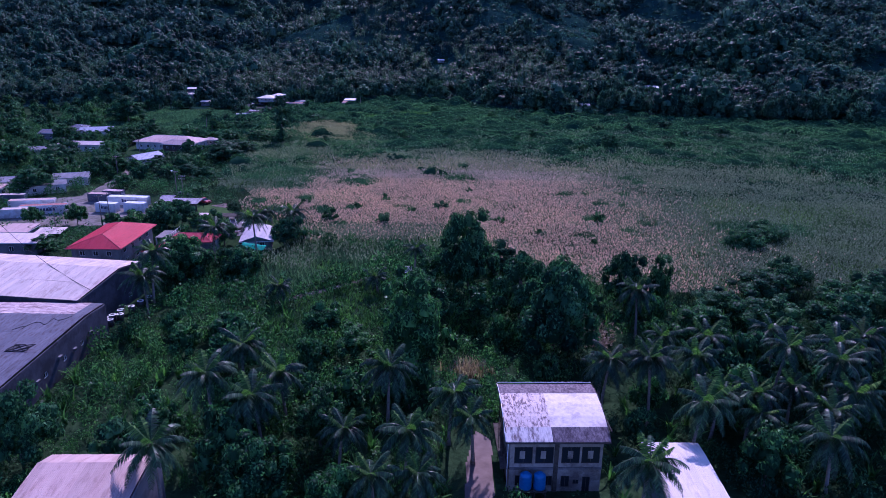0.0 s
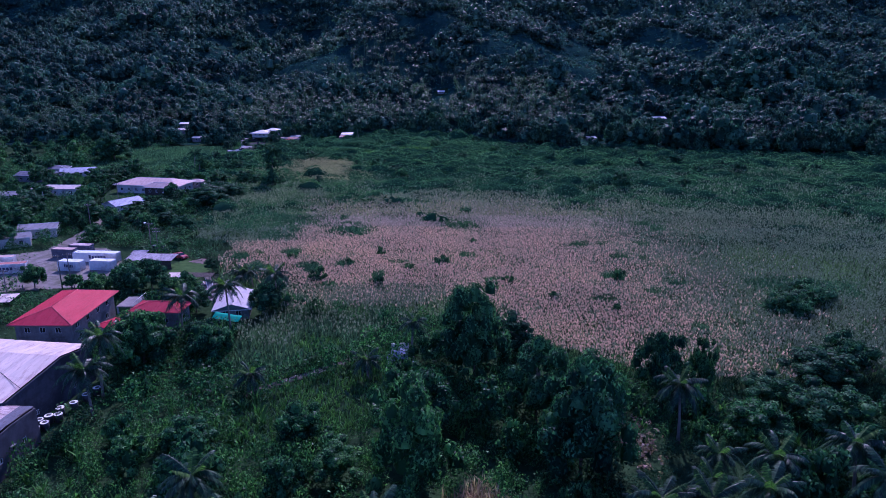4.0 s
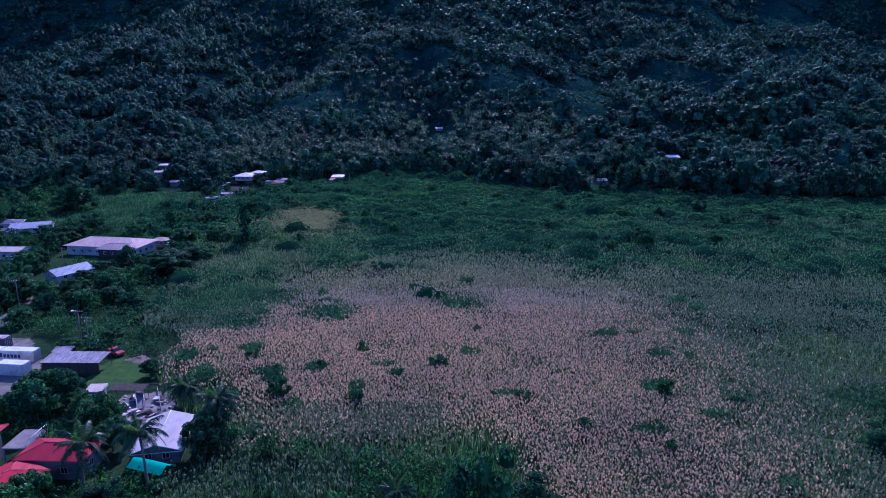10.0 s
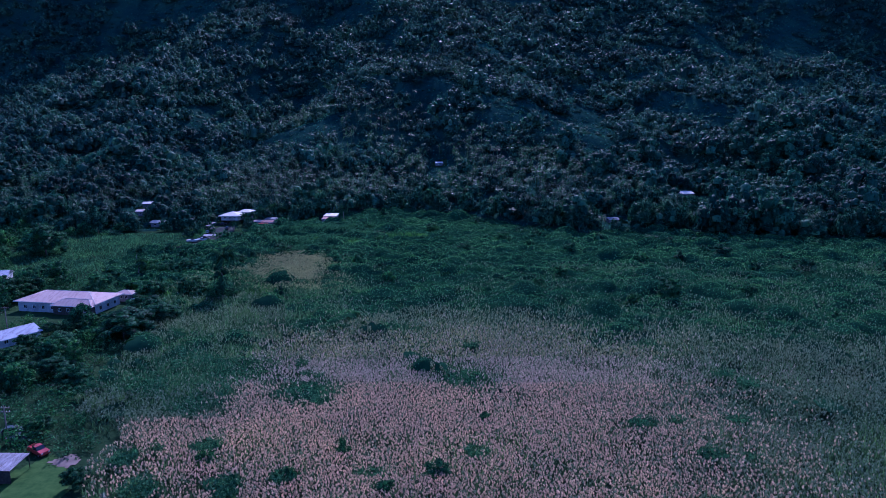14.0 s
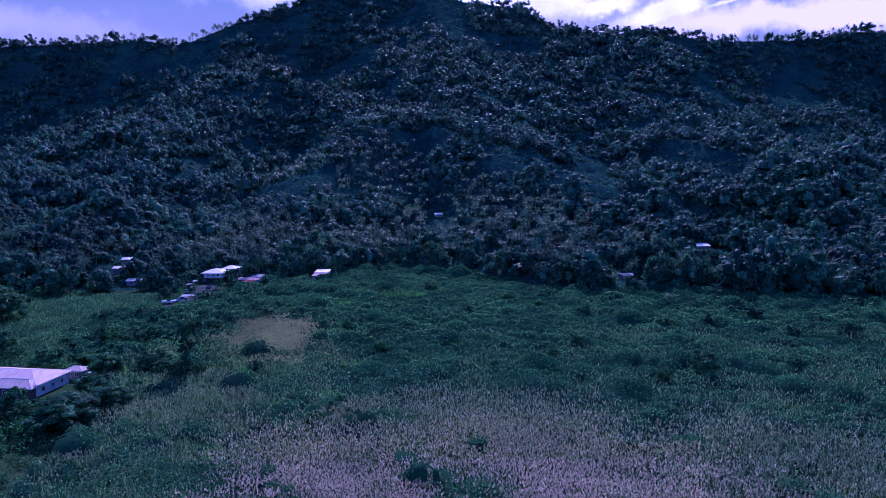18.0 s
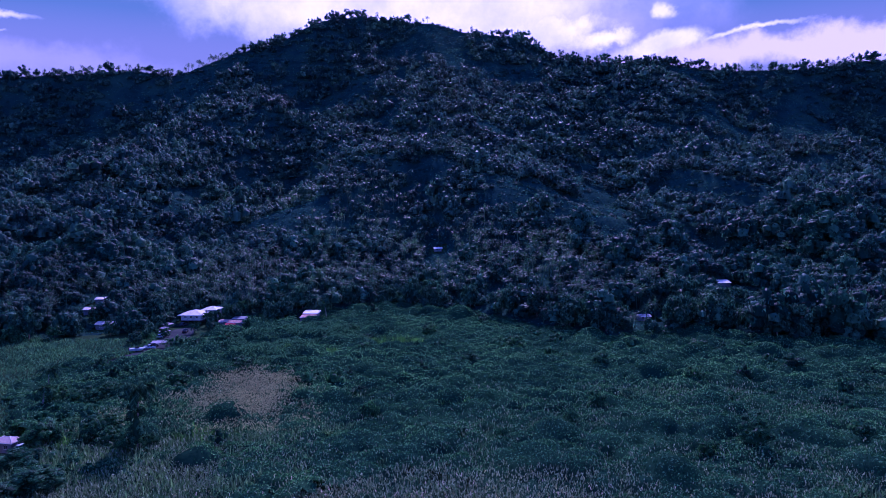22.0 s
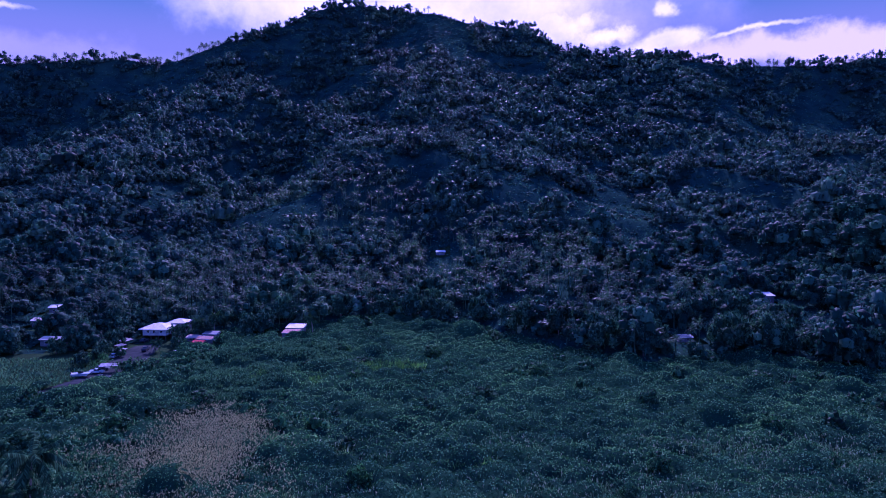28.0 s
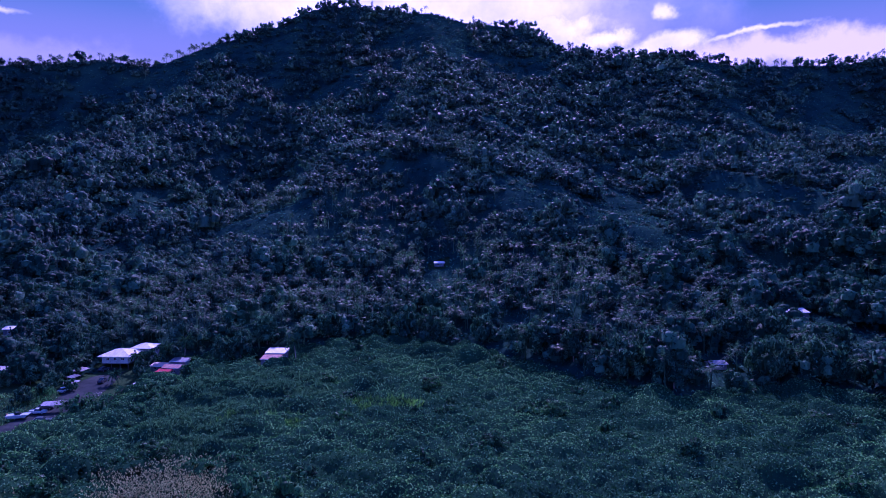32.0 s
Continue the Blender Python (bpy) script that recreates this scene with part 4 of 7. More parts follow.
DARK_FRONDS = [frond_mesh(rng, L, rise, d, mat=LEAF_SHADE) for L, rise, d in ((4.3, 2.6, 2.2), (4.4, 1.9, 2.8), (4.4, 1.0, 3.2), (4.1, 0.2, 3.5), (3.7, -0.6, 3.3), (3.6, 3.0, 1.2))]
for x, y, h in PALMS:
    coconut_palm(x, y, h, r, "young coconut palm with drooping green fronds among shrubs" if h < 7.5 else "tall coconut palm with grey trunk and drooping glossy fronds", 0.76 if h < 7.5 else 0.96, DARK_FRONDS if y > 250 else None)


def vine_palm(x, y, h):
    """An old palm whose trunk is thick with climbing leaves."""
    ob = coconut_palm(x, y, h, r, "old dark palm with a vine-covered trunk standing in the marsh", 1.45, DARK_FRONDS)
    V, F = billow(np.random.default_rng(91), 26, 700, 0.12, 4.4, 5, 0.62, 0.36, 0.3)
    child("climbing_vines", mesh_of("climbing_vines", V * np.array([2.5, 2.5, (h - 1.5) / V[:, 2].max()]), F, LEAF_SHADE, True), ob, None, "dark leafy vines wrapped round the trunk")


vine_palm(-71.8, 296, 16)


def tree_crown(seed, leaves, size, lumps, flat, name="crown", mat=LEAF_TREE):
    q = np.random.default_rng(seed)
    return mesh_of(name, *billow(q, lumps * 3 + 6, int(leaves * 1.5), size * 0.82, flat, 6, 0.68, 0.2, 0.4), mat, True)


CROWNS = [tree_crown(1, 3600, 0.062, 14, 0.85), tree_crown(2, 3600, 0.062, 11, 1.35), tree_crown(3, 3400, 0.064, 16, 0.8), tree_crown(4, 3600, 0.06, 13, 1.35, mat=LEAF_DARK),
          tree_crown(5, 3400, 0.062, 12, 0.9, mat=LEAF_DARK), tree_crown(6, 3200, 0.066, 10, 1.2, mat=LEAF_DARK)]


def light_crown(seed, mat, flat):
    q = np.random.default_rng(seed)
    return mesh_of("crown", *billow(q, 22, 1200, 0.088, flat, 5, 0.64, 0.25, 0.35), mat, True)


CROWNS += [light_crown(11, LEAF_TREE, 0.9), light_crown(12, LEAF_DARK, 1.0), light_crown(13, LEAF_TREE, 1.1), light_crown(14, LEAF_DARK, 0.8), light_crown(15, LEAF_HILL, 0.9), light_crown(16, LEAF_HILL, 1.1)]


def limbs(seed, h, spread_):
    """A tapered trunk that forks into limbs."""
    q = random.Random(seed)
    parts = []

    def limb(a, b, ra, rb):
        d = (b - a).normalized()
        u = d.orthogonal().normalized()
        w = d.cross(u)
        n = 6
        V = [tuple(c + (u * math.cos(t * 6.283 / n) + w * math.sin(t * 6.283 / n)) * rad) for c, rad in ((a, ra), (b, rb)) for t in range(n)]
        parts.append((np.array(V), np.array([[i, (i + 1) % n, n + (i + 1) % n, n + i] for i in range(n)])))

    fork = Vector((q.uniform(-0.2, 0.2), q.uniform(-0.2, 0.2), h * 0.45))
    limb(Vector((0, 0, -0.3)), fork, 0.38, 0.27)
    for k in range(6):
        a = k * 1.05 + q.uniform(-0.3, 0.3)
        tip = Vector((math.cos(a) * spread_ * q.uniform(0.5, 0.9), math.sin(a) * spread_ * q.uniform(0.5, 0.9), h * q.uniform(0.7, 1.05)))
        elbow = fork.lerp(tip, 0.5) + Vector((0, 0, 0.4))
        limb(fork, elbow, 0.17, 0.11)
        limb(elbow, tip, 0.11, 0.03)
    return mesh_of("trunk", *join(parts), BARK, True)


TREE_TRUNKS = [limbs(k, 1.0, 0.8) for k in range(3)]
for me in TREE_TRUNKS:
    me.transform(Matrix.Diagonal((0.13, 0.13, 1, 1)))


def broadleaf_tree(x, y, h, rad, k, label, group="", turn=0.0, low=0.22):
    """A tree of height h with a crown of radius rad."""
    ob = thing("broadleaf_tree", pose(x, y, float(land(x, y)), rz=turn), label, "tree", group)
    base = h * low
    child("trunk", TREE_TRUNKS[k % 3], ob, Matrix.Diagonal((rad, rad, h * 0.6, 1)))
    me = CROWNS[k]
    tall = float(np.percentile([v.co.z for v in me.vertices], 96)) if k not in TALL else TALL[k]
    TALL[k] = tall
    child("crown", me, ob, Matrix.Translation((0, 0, base)) @ Matrix.Diagonal((rad, rad, (h - base) / tall, 1)))
    return ob


TALL = {}
BIG = [(5, 125, 16.5, 5.9, 3), (35, 119.5, 10.4, 4.4, 4), (41, 118, 10.6, 2.3, 1), (18, 98, 16.0, 6.6, 3), (-4, 94, 16.0, 6.2, 1), (-53, 129, 9.8, 6.0, 0), (73, 154, 5.6, 5.0, 4), (14, 112, 12.2, 5.4, 5),
       (-56, 136.5, 7.2, 4.4, 0), (-42, 132, 6.6, 4.4, 2), (-4, 108, 9.1, 6.0, 2), (52, 117, 4.5, 5, 4), (63, 124, 5.8, 6, 5), (70, 128, 6.6, 5, 4), (-20, 62, 8.1, 4.4, 2),
       (-15, 72, 8.9, 3.7, 1), (-50, 68, 10.0, 5.0, 4), (-75, 172, 6.6, 3.9, 0), (-69.5, 171, 7.0, 3.9, 3), (-88, 171, 3.3, 2.4, 2),
       (-175, 374, 13.1, 10.1, 3), (-97, 264, 3.8, 4.2, 4), (-87, 260, 7.5, 8.0, 3), (-116, 235, 7.3, 6.0, 1), (-120, 228, 7.1, 5.0, 0), (-77, 204, 3.2, 2.9, 2),
       (-84, 199, 2.6, 3.0, 1), (80, 160, 5.6, 5.6, 4), (73, 295, 7.5, 4.2, 5), (-11, 58, 7.2, 3.7, 2), (57, 110, 6.2, 6.4, 4), (78, 116, 7.6, 7, 4), (12, 133, 8, 5, 5),
       (-2, 131, 6, 4, 2), (90, 124, 6.5, 6, 5), (102, 134, 6.5, 6, 4), (68, 104, 9, 6, 5), (84, 100, 9, 7, 4), (45, 107, 5.2, 5, 2), (-36, 103, 5, 4, 0), (-20, 104, 6, 4, 2), (-14, 96, 6, 4, 1),
       (11, 82, 4.5, 3, 0), (56, 64, 8, 5, 5), (66, 80, 9, 6, 4), (-104, 332, 5.5, 4, 4), (-99, 338, 5.5, 4, 3), (-93, 286, 4.5, 5, 4), (-82, 274, 6, 6, 3), (-132, 262, 7, 5, 0), (-140, 300, 7, 5, 1), (-150, 262, 8, 6, 3),
       (-105, 215, 4, 3.5, 2), (-170, 300, 8, 6, 0), (-128, 250, 6, 5, 4), (-94, 149, 3.6, 4, 1), (-97.4, 171, 5.4, 3.1, 2), (-108.7, 170.5, 4.6, 2.9, 0), (-58, 161, 6.5, 4, 2), (-53.5, 156, 5.5, 3.2, 3), (-64, 167, 5, 3, 1), (-46, 138, 5, 3.5, 3),
       (-37.5, 155, 6.5, 4.2, 4), (-59.5, 184.5, 3.5, 2.4, 5), (-141, 241, 8.5, 6.5, 3), (-118, 231, 6.5, 4.5, 0), (-110, 233, 5.5, 3.8, 2), (-151, 259, 5, 4.5, 4), (-107, 250, 4.2, 3.8, 1), (-98, 248, 5.2, 4.8, 3), (-97, 229, 4.8, 4.4, 4), (-90, 233, 4.6, 4.4, 3), (-83, 228, 4.2, 4.0, 4), (-104, 238, 5, 4.4, 1), (-76, 221, 3.6, 3.4, 4), (-124, 176, 6, 4, 1), (-128, 205, 8, 6, 3), (-138, 232, 8, 6, 2), (-156, 240, 9, 6, 0), (-96, 300, 6, 5, 2), (-86, 310, 5, 4, 1), (-74.5, 294.5, 5.5, 2.8, 5), (-69.5, 297, 4.2, 2.6, 4), (-80, 300, 5, 3.4, 5), (-86, 303, 5.6, 3.2, 4), (-85, 262, 6, 5, 5), (-92, 266, 5.5, 4.5, 4), (-109, 262.5, 3.4, 2.8, 5), (-104.6, 264, 3.6, 2.8, 4), (-100.4, 266, 3.8, 3, 5), (-113, 334, 6, 4, 4)]
for n, (x, y, h, rad, k) in enumerate(BIG):
    broadleaf_tree(x, y, h, rad, k, ("large dense dark green tree with a rounded crown" if h > 9 else "bushy green broadleaf tree among undergrowth"), "broadleaf trees of the lowland",
                   n * 77.0, 0.06 if h > 11 and (x > -30 or y > 300) else 0.2)

q = np.random.default_rng(41)
more = []
for x, y in zip(q.uniform(-46, 118, 400), q.uniform(66, 134, 400)):
    ok = free(np.array([x]), np.array([y]), 3.5)[0] and in_view(np.array([x]), np.array([y]), 1.1)[0] and not (-40 < x < -6 and 98 < y < 134) and not (20 < x < 33 and 86 < y < 112) and not (0 < x < 9 and 80 < y < 94) and y < np.interp(x, [-30, 0, 20, 37, 60, 90], [146, 146, 130, 114, 114, 118])
    if ok and all((x - b[0]) ** 2 + (y - b[1]) ** 2 > (0.75 * b[3] + 3.5) ** 2 for b in BIG) and all((x - a) ** 2 + (y - b) ** 2 > 36 for a, b in more) and all((x - a) ** 2 + (y - b) ** 2 > 9 for a, b, c in PALMS):
        more.append((x, y))
for n, (x, y) in enumerate(more):
    h = float(q.uniform(4.5, 8.5)) * (0.65 if x > 20 and y > 100 else 1.0)
    broadleaf_tree(x, y, h, h * float(q.uniform(0.42, 0.6)), 7 + 2 * (n % 2) if x > 40 else 6 + n % 4, "leafy green tree in the tangled lowland growth", "broadleaf trees of the lowland", n * 83.0, 0.12)

# trees and tall hedges that close the village and its edges
q = np.random.default_rng(23)
YARD = [(-124, 166), (-110, 164), (-85, 170), (-81, 183), (-84, 194), (-96, 208), (-110, 208), (-124, 198)]
FIELD = [(-168, 332), (-104, 307), (-102, 396), (-136, 424), (-186, 418)]
X, Y = q.uniform(-300, -62, 800), q.uniform(128, 432, 800)
edge = np.interp(Y, [128, 150, 180, 200, 215, 260, 300, 330, 432], [-50, -50, -64, -70, -84, -92, -108, -118, -112])
keep = (X < edge) & free(X, Y, 3.0) & in_view(X, Y, 1.1) & ~inside(X, Y, FIELD) & ~inside(X, Y, [(-124, 136), (-82, 136), (-82, 208), (-124, 208)]) & ((field(X, Y, 26, 29) > 0.44) | (Y > 300))
HOUSES = [(-118, 286, 15), (-116, 254, 8), (-153, 281, 10), (-167, 324, 9), (-127, 217, 7), (-139, 211, 7), (-178, 311, 10), (-133, 191, 7), (-128, 205, 8), (-166, 267, 9), (-76, 188, 7)]
for hx_, hy_, half in HOUSES:
    away = np.hypot(hx_, hy_)
    ahead = ((hx_ - X) * hx_ + (hy_ - Y) * hy_) / away
    side = np.abs((hx_ - X) * hy_ - (hy_ - Y) * hx_) / away
    keep &= ~((ahead > -6) & (ahead < 19) & (side < half))
placed = []
for x, y in zip(X[keep], Y[keep]):
    if all((x - a) ** 2 + (y - b) ** 2 > 6.0 ** 2 for a, b in placed):
        placed.append((x, y))
for n, (x, y) in enumerate(placed):
    h = float(q.uniform(4.0, 8.0))
    broadleaf_tree(x, y, h, h * float(q.uniform(0.5, 0.72)), 6 + n % 4, "green leafy tree between village houses" if y < 320 else "dark leafy tree at the edge of the far field", "village trees", n * 61.0, 0.15)

# lone bushes standing out of the reeds
BUSHES = [(41.5, 173, 3.9, 1.9), (-0.5, 186, 3.4, 2.3), (-30, 172, 4.2, 2.4), (-17, 192, 3.6, 1.4), (15, 170, 3.2, 2.2), (24, 160, 3.0, 1.8), (36, 153, 2.9, 1.6), (-16, 170, 3.2, 2.2), (-9, 180, 3.0, 1.8),
          (33, 313, 3.6, 2.0), (43, 326, 4.4, 2.6), (-24, 184, 3.0, 1.6), (-40, 190, 3.0, 2.4), (8, 205, 3.0, 1.4), (60, 290, 3.6, 2.4), (14, 300, 3.4, 2.0), (-20, 320, 3.8, 2.6), (100, 300, 4.5, 3.4), (-70, 372, 4.2, 4), (-48, 366, 3.6, 3), (-30, 396, 3.8, 3.4),
          (10, 380, 3.6, 3.2), (28, 402, 4.2, 3.6), (55, 372, 4, 3.4), (80, 352, 4.2, 3.6), (118, 366, 4.6, 4), (96, 392, 4.2, 4), (140, 340, 4.4, 4), (-84, 350, 4.6, 4.4), (-92, 372, 4, 4), (-6, 430, 3.8, 3.4), (4, 352, 3.4, 2.6), (-40, 436, 3.6, 3.2)]
FOOT = [(x, float(foot_y(x)) + q.uniform(1, 22)) for x in np.linspace(-235, 250, 44) + q.uniform(-4, 4, 44)] + [(x, float(foot_y(x)) + q.uniform(14, 60)) for x in np.linspace(70, 240, 16)]
for n, (x, y) in enumerate(FOOT):
    if free(np.array([x]), np.array([y]), 5.0)[0] and open_view(np.array([x]), np.array([y]))[0] and not -135 < x < -98:
        h = float(q.uniform(9, 15)) + (3 if x > 110 else 0)
        broadleaf_tree(x, y, h, h * float(q.uniform(0.42, 0.6)), 10 + n % 2, "large dark tree at the foot of the wooded slope", "trees at the slope's foot", n * 47.0, 0.08)
for n, (x, y, h) in enumerate([(-131, 446, 5.5), (-129.5, 435, 4.5), (-134, 457, 7), (-127, 426, 4), (-140, 440, 6), (-146, 454, 7), (-139, 464, 8), (-148, 436, 5), (-129, 418, 4), (-164, 456, 7), (-168, 446, 3.5), (-133, 470, 8),
                               (-108, 452, 4), (-106, 446, 3.5), (-110, 462, 5), (-102, 462, 6), (-86, 470, 7), (-80, 474, 8), (-164, 436, 5), (-176, 456, 3.5), (-122, 432, 3), (-142, 474, 8), (-154, 466, 7)]):
    broadleaf_tree(x, y, h * 1.3, h * 0.75, 10 + n % 2, "dark leafy tree beside the drive at the slope's foot", "trees at the slope's foot", n * 53.0, 0.05)
for n, (x, y, h, rad) in enumerate(BUSHES):
    ob = thing("marsh_bush", pose(x, y, 0, rz=n * 50), "dark green bush standing out of the marsh reeds", "bush", "bushes in the marsh")
    me = CROWNS[6 + n % 4]
    child("crown", me, ob, Matrix.Diagonal((rad * 1.1, rad * 1.1, h * 1.2 / TALL[6 + n % 4], 1)))
    child("stem", TREE_TRUNKS[n % 3], ob, Matrix.Diagonal((rad * 0.8, rad * 0.8, h * 0.5, 1)))

# ---------- undergrowth of the lowland ----------
fine_shrub = [leafy(rng, 9, 300, 0.095, f, 0, 5, 0.48) for f in (0.8, 1.0, 0.65, 1.2)]
low_shrub = [leafy(rng, 7, 230, 0.105, f, 0, 5, 0.48) for f in (0.8, 1.0, 0.65, 1.2)]
X, Y = spread(-64, 125, 30, 160, 2.75)
near_edge = np.interp(X, [-60, -30, 0, 20, 37, 60, 90, 250], [160, 154, 151, 135, 122, 122, 126, 151])
dry_spots = (np.hypot(X - 26.6, (Y - 104) / 1.6) < 3.4) | (np.hypot(X - 4.6, (Y - 89) / 1.3) < 2.6)
grass_mound = dry_spots | inside(X, Y, [(-31, 116), (-24, 122), (-16, 128), (-10, 126), (-10, 114), (-22, 104), (-34, 108)])
reedy = inside(X, Y, [(-34, 124), (-20, 134), (-14, 140), (-12, 152), (-38, 152), (-40, 132)])
keep = (Y < near_edge + 2) & in_view(X, Y, 1.2) & free(X, Y) & ~grass_mound & ~reedy
X, Y = X[keep], Y[keep]
S = rng.uniform(0.8, 2.1, len(X)) * (0.5 + 1.1 * field(X, Y, 12, 91))
# shrubs among the palms: shade of the fronds is put into their leaf colour
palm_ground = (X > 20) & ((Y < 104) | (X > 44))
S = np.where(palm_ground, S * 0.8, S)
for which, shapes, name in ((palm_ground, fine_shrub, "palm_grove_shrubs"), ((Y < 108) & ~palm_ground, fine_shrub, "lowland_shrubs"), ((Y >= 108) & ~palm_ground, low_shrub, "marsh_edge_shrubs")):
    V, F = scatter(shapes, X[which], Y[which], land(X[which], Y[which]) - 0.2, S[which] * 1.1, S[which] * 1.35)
    stuff(name, V, F, LEAF_SHADE if name == "palm_grove_shrubs" else LEAF_TREE, "low shrubs under the palms, shade put into their leaf colour" if name == "palm_grove_shrubs" else "tangled green shrubs filling the lowland between the houses and the marsh", "shrubs")
X, Y = spread(-60, 110, 30, 150, 3.6)
keep = (Y < np.interp(X, [-60, -30, 0, 20, 37, 60, 90, 250], [150, 150, 148, 133, 120, 120, 124, 150])) & in_view(X, Y, 1.2) & free(X, Y)
X, Y = X[keep], Y[keep]
pick = field(X, Y, 16, 95) > 0.56
S = rng.uniform(0.8, 1.5, len(X))
V, F = scatter([tuft(rng, 11, 2.5, 0.12, 1.7) for _ in range(3)], X[pick], Y[pick], land(X[pick], Y[pick]), S[pick])
stuff("banana_plants", V, F, LEAF_BRIGHT, "bright green banana plants and tall ferns in the undergrowth", "banana plants")

BACK_MOUND = [(-29, 137), (-23, 134), (-19, 136.5), (-20, 141), (-27, 143)]


def far_edge(X, Y):
    return inside(X, Y, [(-192, 330), (-104, 305), (-100, 400), (-112, 400), (-130, 428), (-192, 428)])


# rough grass on the mound, the open ground of the village and the far field
X, Y = spread(-215, 0, 96, 425, 1.6)
mound = inside(X, Y, [(-33, 115), (-24, 122), (-16, 128), (-9, 126), (-9, 113), (-22, 103), (-36, 106)]) | inside(X, Y, [(-34, 124), (-20, 134), (-14, 140), (-12, 152), (-38, 152), (-40, 132)])
village = (X < -62) & (Y > 126) & (Y < 330) & (field(X, Y, 18, 97) > 0.42) & ~inside(X, Y, [(-108, 166), (-84, 166), (-84, 182), (-108, 186)])
keep = (mound | village) & free(X, Y) & in_view(X, Y)
X, Y = X[keep], Y[keep]
S = rng.uniform(0.5, 1.0, len(X)) * np.where((X < -62) & (Y < 330), 0.5, 1.0)
V, F = scatter([tuft(rng, 6, 1.3, 0.1, 1.1) for _ in range(3)], X, Y, land(X, Y), S * 1.2, S)
stuff("rough_grass", V, F, LEAF_REED, "rough tall grass on open ground", "grass")
X, Y = spread(-192, -100, 304, 428, 1.25)
keep = (far_edge(X, Y)) & free(X, Y) & in_view(X, Y)
X, Y = X[keep], Y[keep]
S = rng.uniform(0.7, 1.2, len(X)) * (0.6 + 0.8 * field(X, Y, 9, 99))
V, F = scatter([tuft(rng, 5, 1.1, 0.13, 1.2) for _ in range(3)], X, Y, land(X, Y), S)
stuff("field_grass", V, F, LEAF_WEED, "thick green grass covering the far field", "grass")
X, Y = spread(-42, -8, 100, 156, 0.85)
keep = (inside(X, Y, [(-37, 113), (-31, 124), (-21, 133), (-14, 140), (-8, 136), (-8, 112), (-22, 101), (-37, 105)]) | inside(X, Y, BACK_MOUND)) & free(X, Y)
X, Y = X[keep], Y[keep]
S = rng.uniform(0.6, 1.1, len(X))
V, F = scatter([tuft(rng, 10, 1.2, 0.06, 1.0) for _ in range(3)], X, Y, land(X, Y), S)
stuff("mound_grass", V, F, LEAF_BRIGHT, "bright long grass on the mound beside the stream", "grass")
X, Y = spread(-215, -60, 150, 425, 3.6)
keep = free(X, Y, 1.5) & in_view(X, Y) & (field(X, Y, 22, 98) > 0.32) & ~inside(X, Y, [(-170, 330), (-104, 305), (-104, 400), (-136, 426), (-190, 420)]) & ~inside(X, Y, YARD)
keep &= (X < np.interp(Y, [150, 180, 200, 215, 260, 300, 330, 420], [-38, -56, -64, -78, -86, -102, -114, -106]))
X, Y = X[keep], Y[keep]
S = rng.uniform(1.3, 3.0, len(X))
V, F = scatter(low_shrub, X, Y, land(X, Y) - 0.2, S, S)
stuff("village_shrubs", V, F, LEAF_DARK, "green shrubs and hedges between the village houses", "shrubs")

# ---------- buildings ----------
WHITE_WALL = plain_mat("white_wall", (0.44, 0.42, 0.41), (0.56, 0.54, 0.52), 0.85, 0.8, stain=(0.34, 0.32, 0.3))
CREAM_WALL = plain_mat("cream_wall", (0.24, 0.2, 0.165), (0.36, 0.31, 0.26), 0.9, 0.7, stain=(0.13, 0.105, 0.09))
# white wall darkened: shade below the eaves is put into its base colour
SHADED_WALL = plain_mat("shaded_white_wall", (0.2, 0.19, 0.18), (0.28, 0.265, 0.25), 0.9, 0.8, stain=(0.13, 0.12, 0.11))
GREY_WALL = plain_mat("grey_wall", (0.15, 0.145, 0.155), (0.21, 0.2, 0.21), 0.9, 0.5, stain=(0.11, 0.105, 0.11))
# warehouse walls: a much darker grey than the other block walls
SHED_WALL = plain_mat("dark_block_wall", (0.06, 0.06, 0.07), (0.1, 0.098, 0.11), 0.9, 0.5, stain=(0.045, 0.045, 0.05))
DARK_WOOD = plain_mat("dark_timber", (0.05, 0.04, 0.035), (0.1, 0.085, 0.07), 0.85, 2.0)
GLASS, nt, nd, ln, p = nodes_of("window_glass")
p.inputs["Base Color"].default_value, p.inputs["Roughness"].default_value = (0.02, 0.024, 0.028, 1), 0.08
TRIM = plain_mat("painted_trim", (0.6, 0.58, 0.56), (0.72, 0.7, 0.68), 0.6, 3)
CONCRETE = plain_mat("concrete", (0.17, 0.15, 0.145), (0.25, 0.225, 0.215), 0.9, 0.6, grain=0.01, stain=(0.1, 0.09, 0.085))


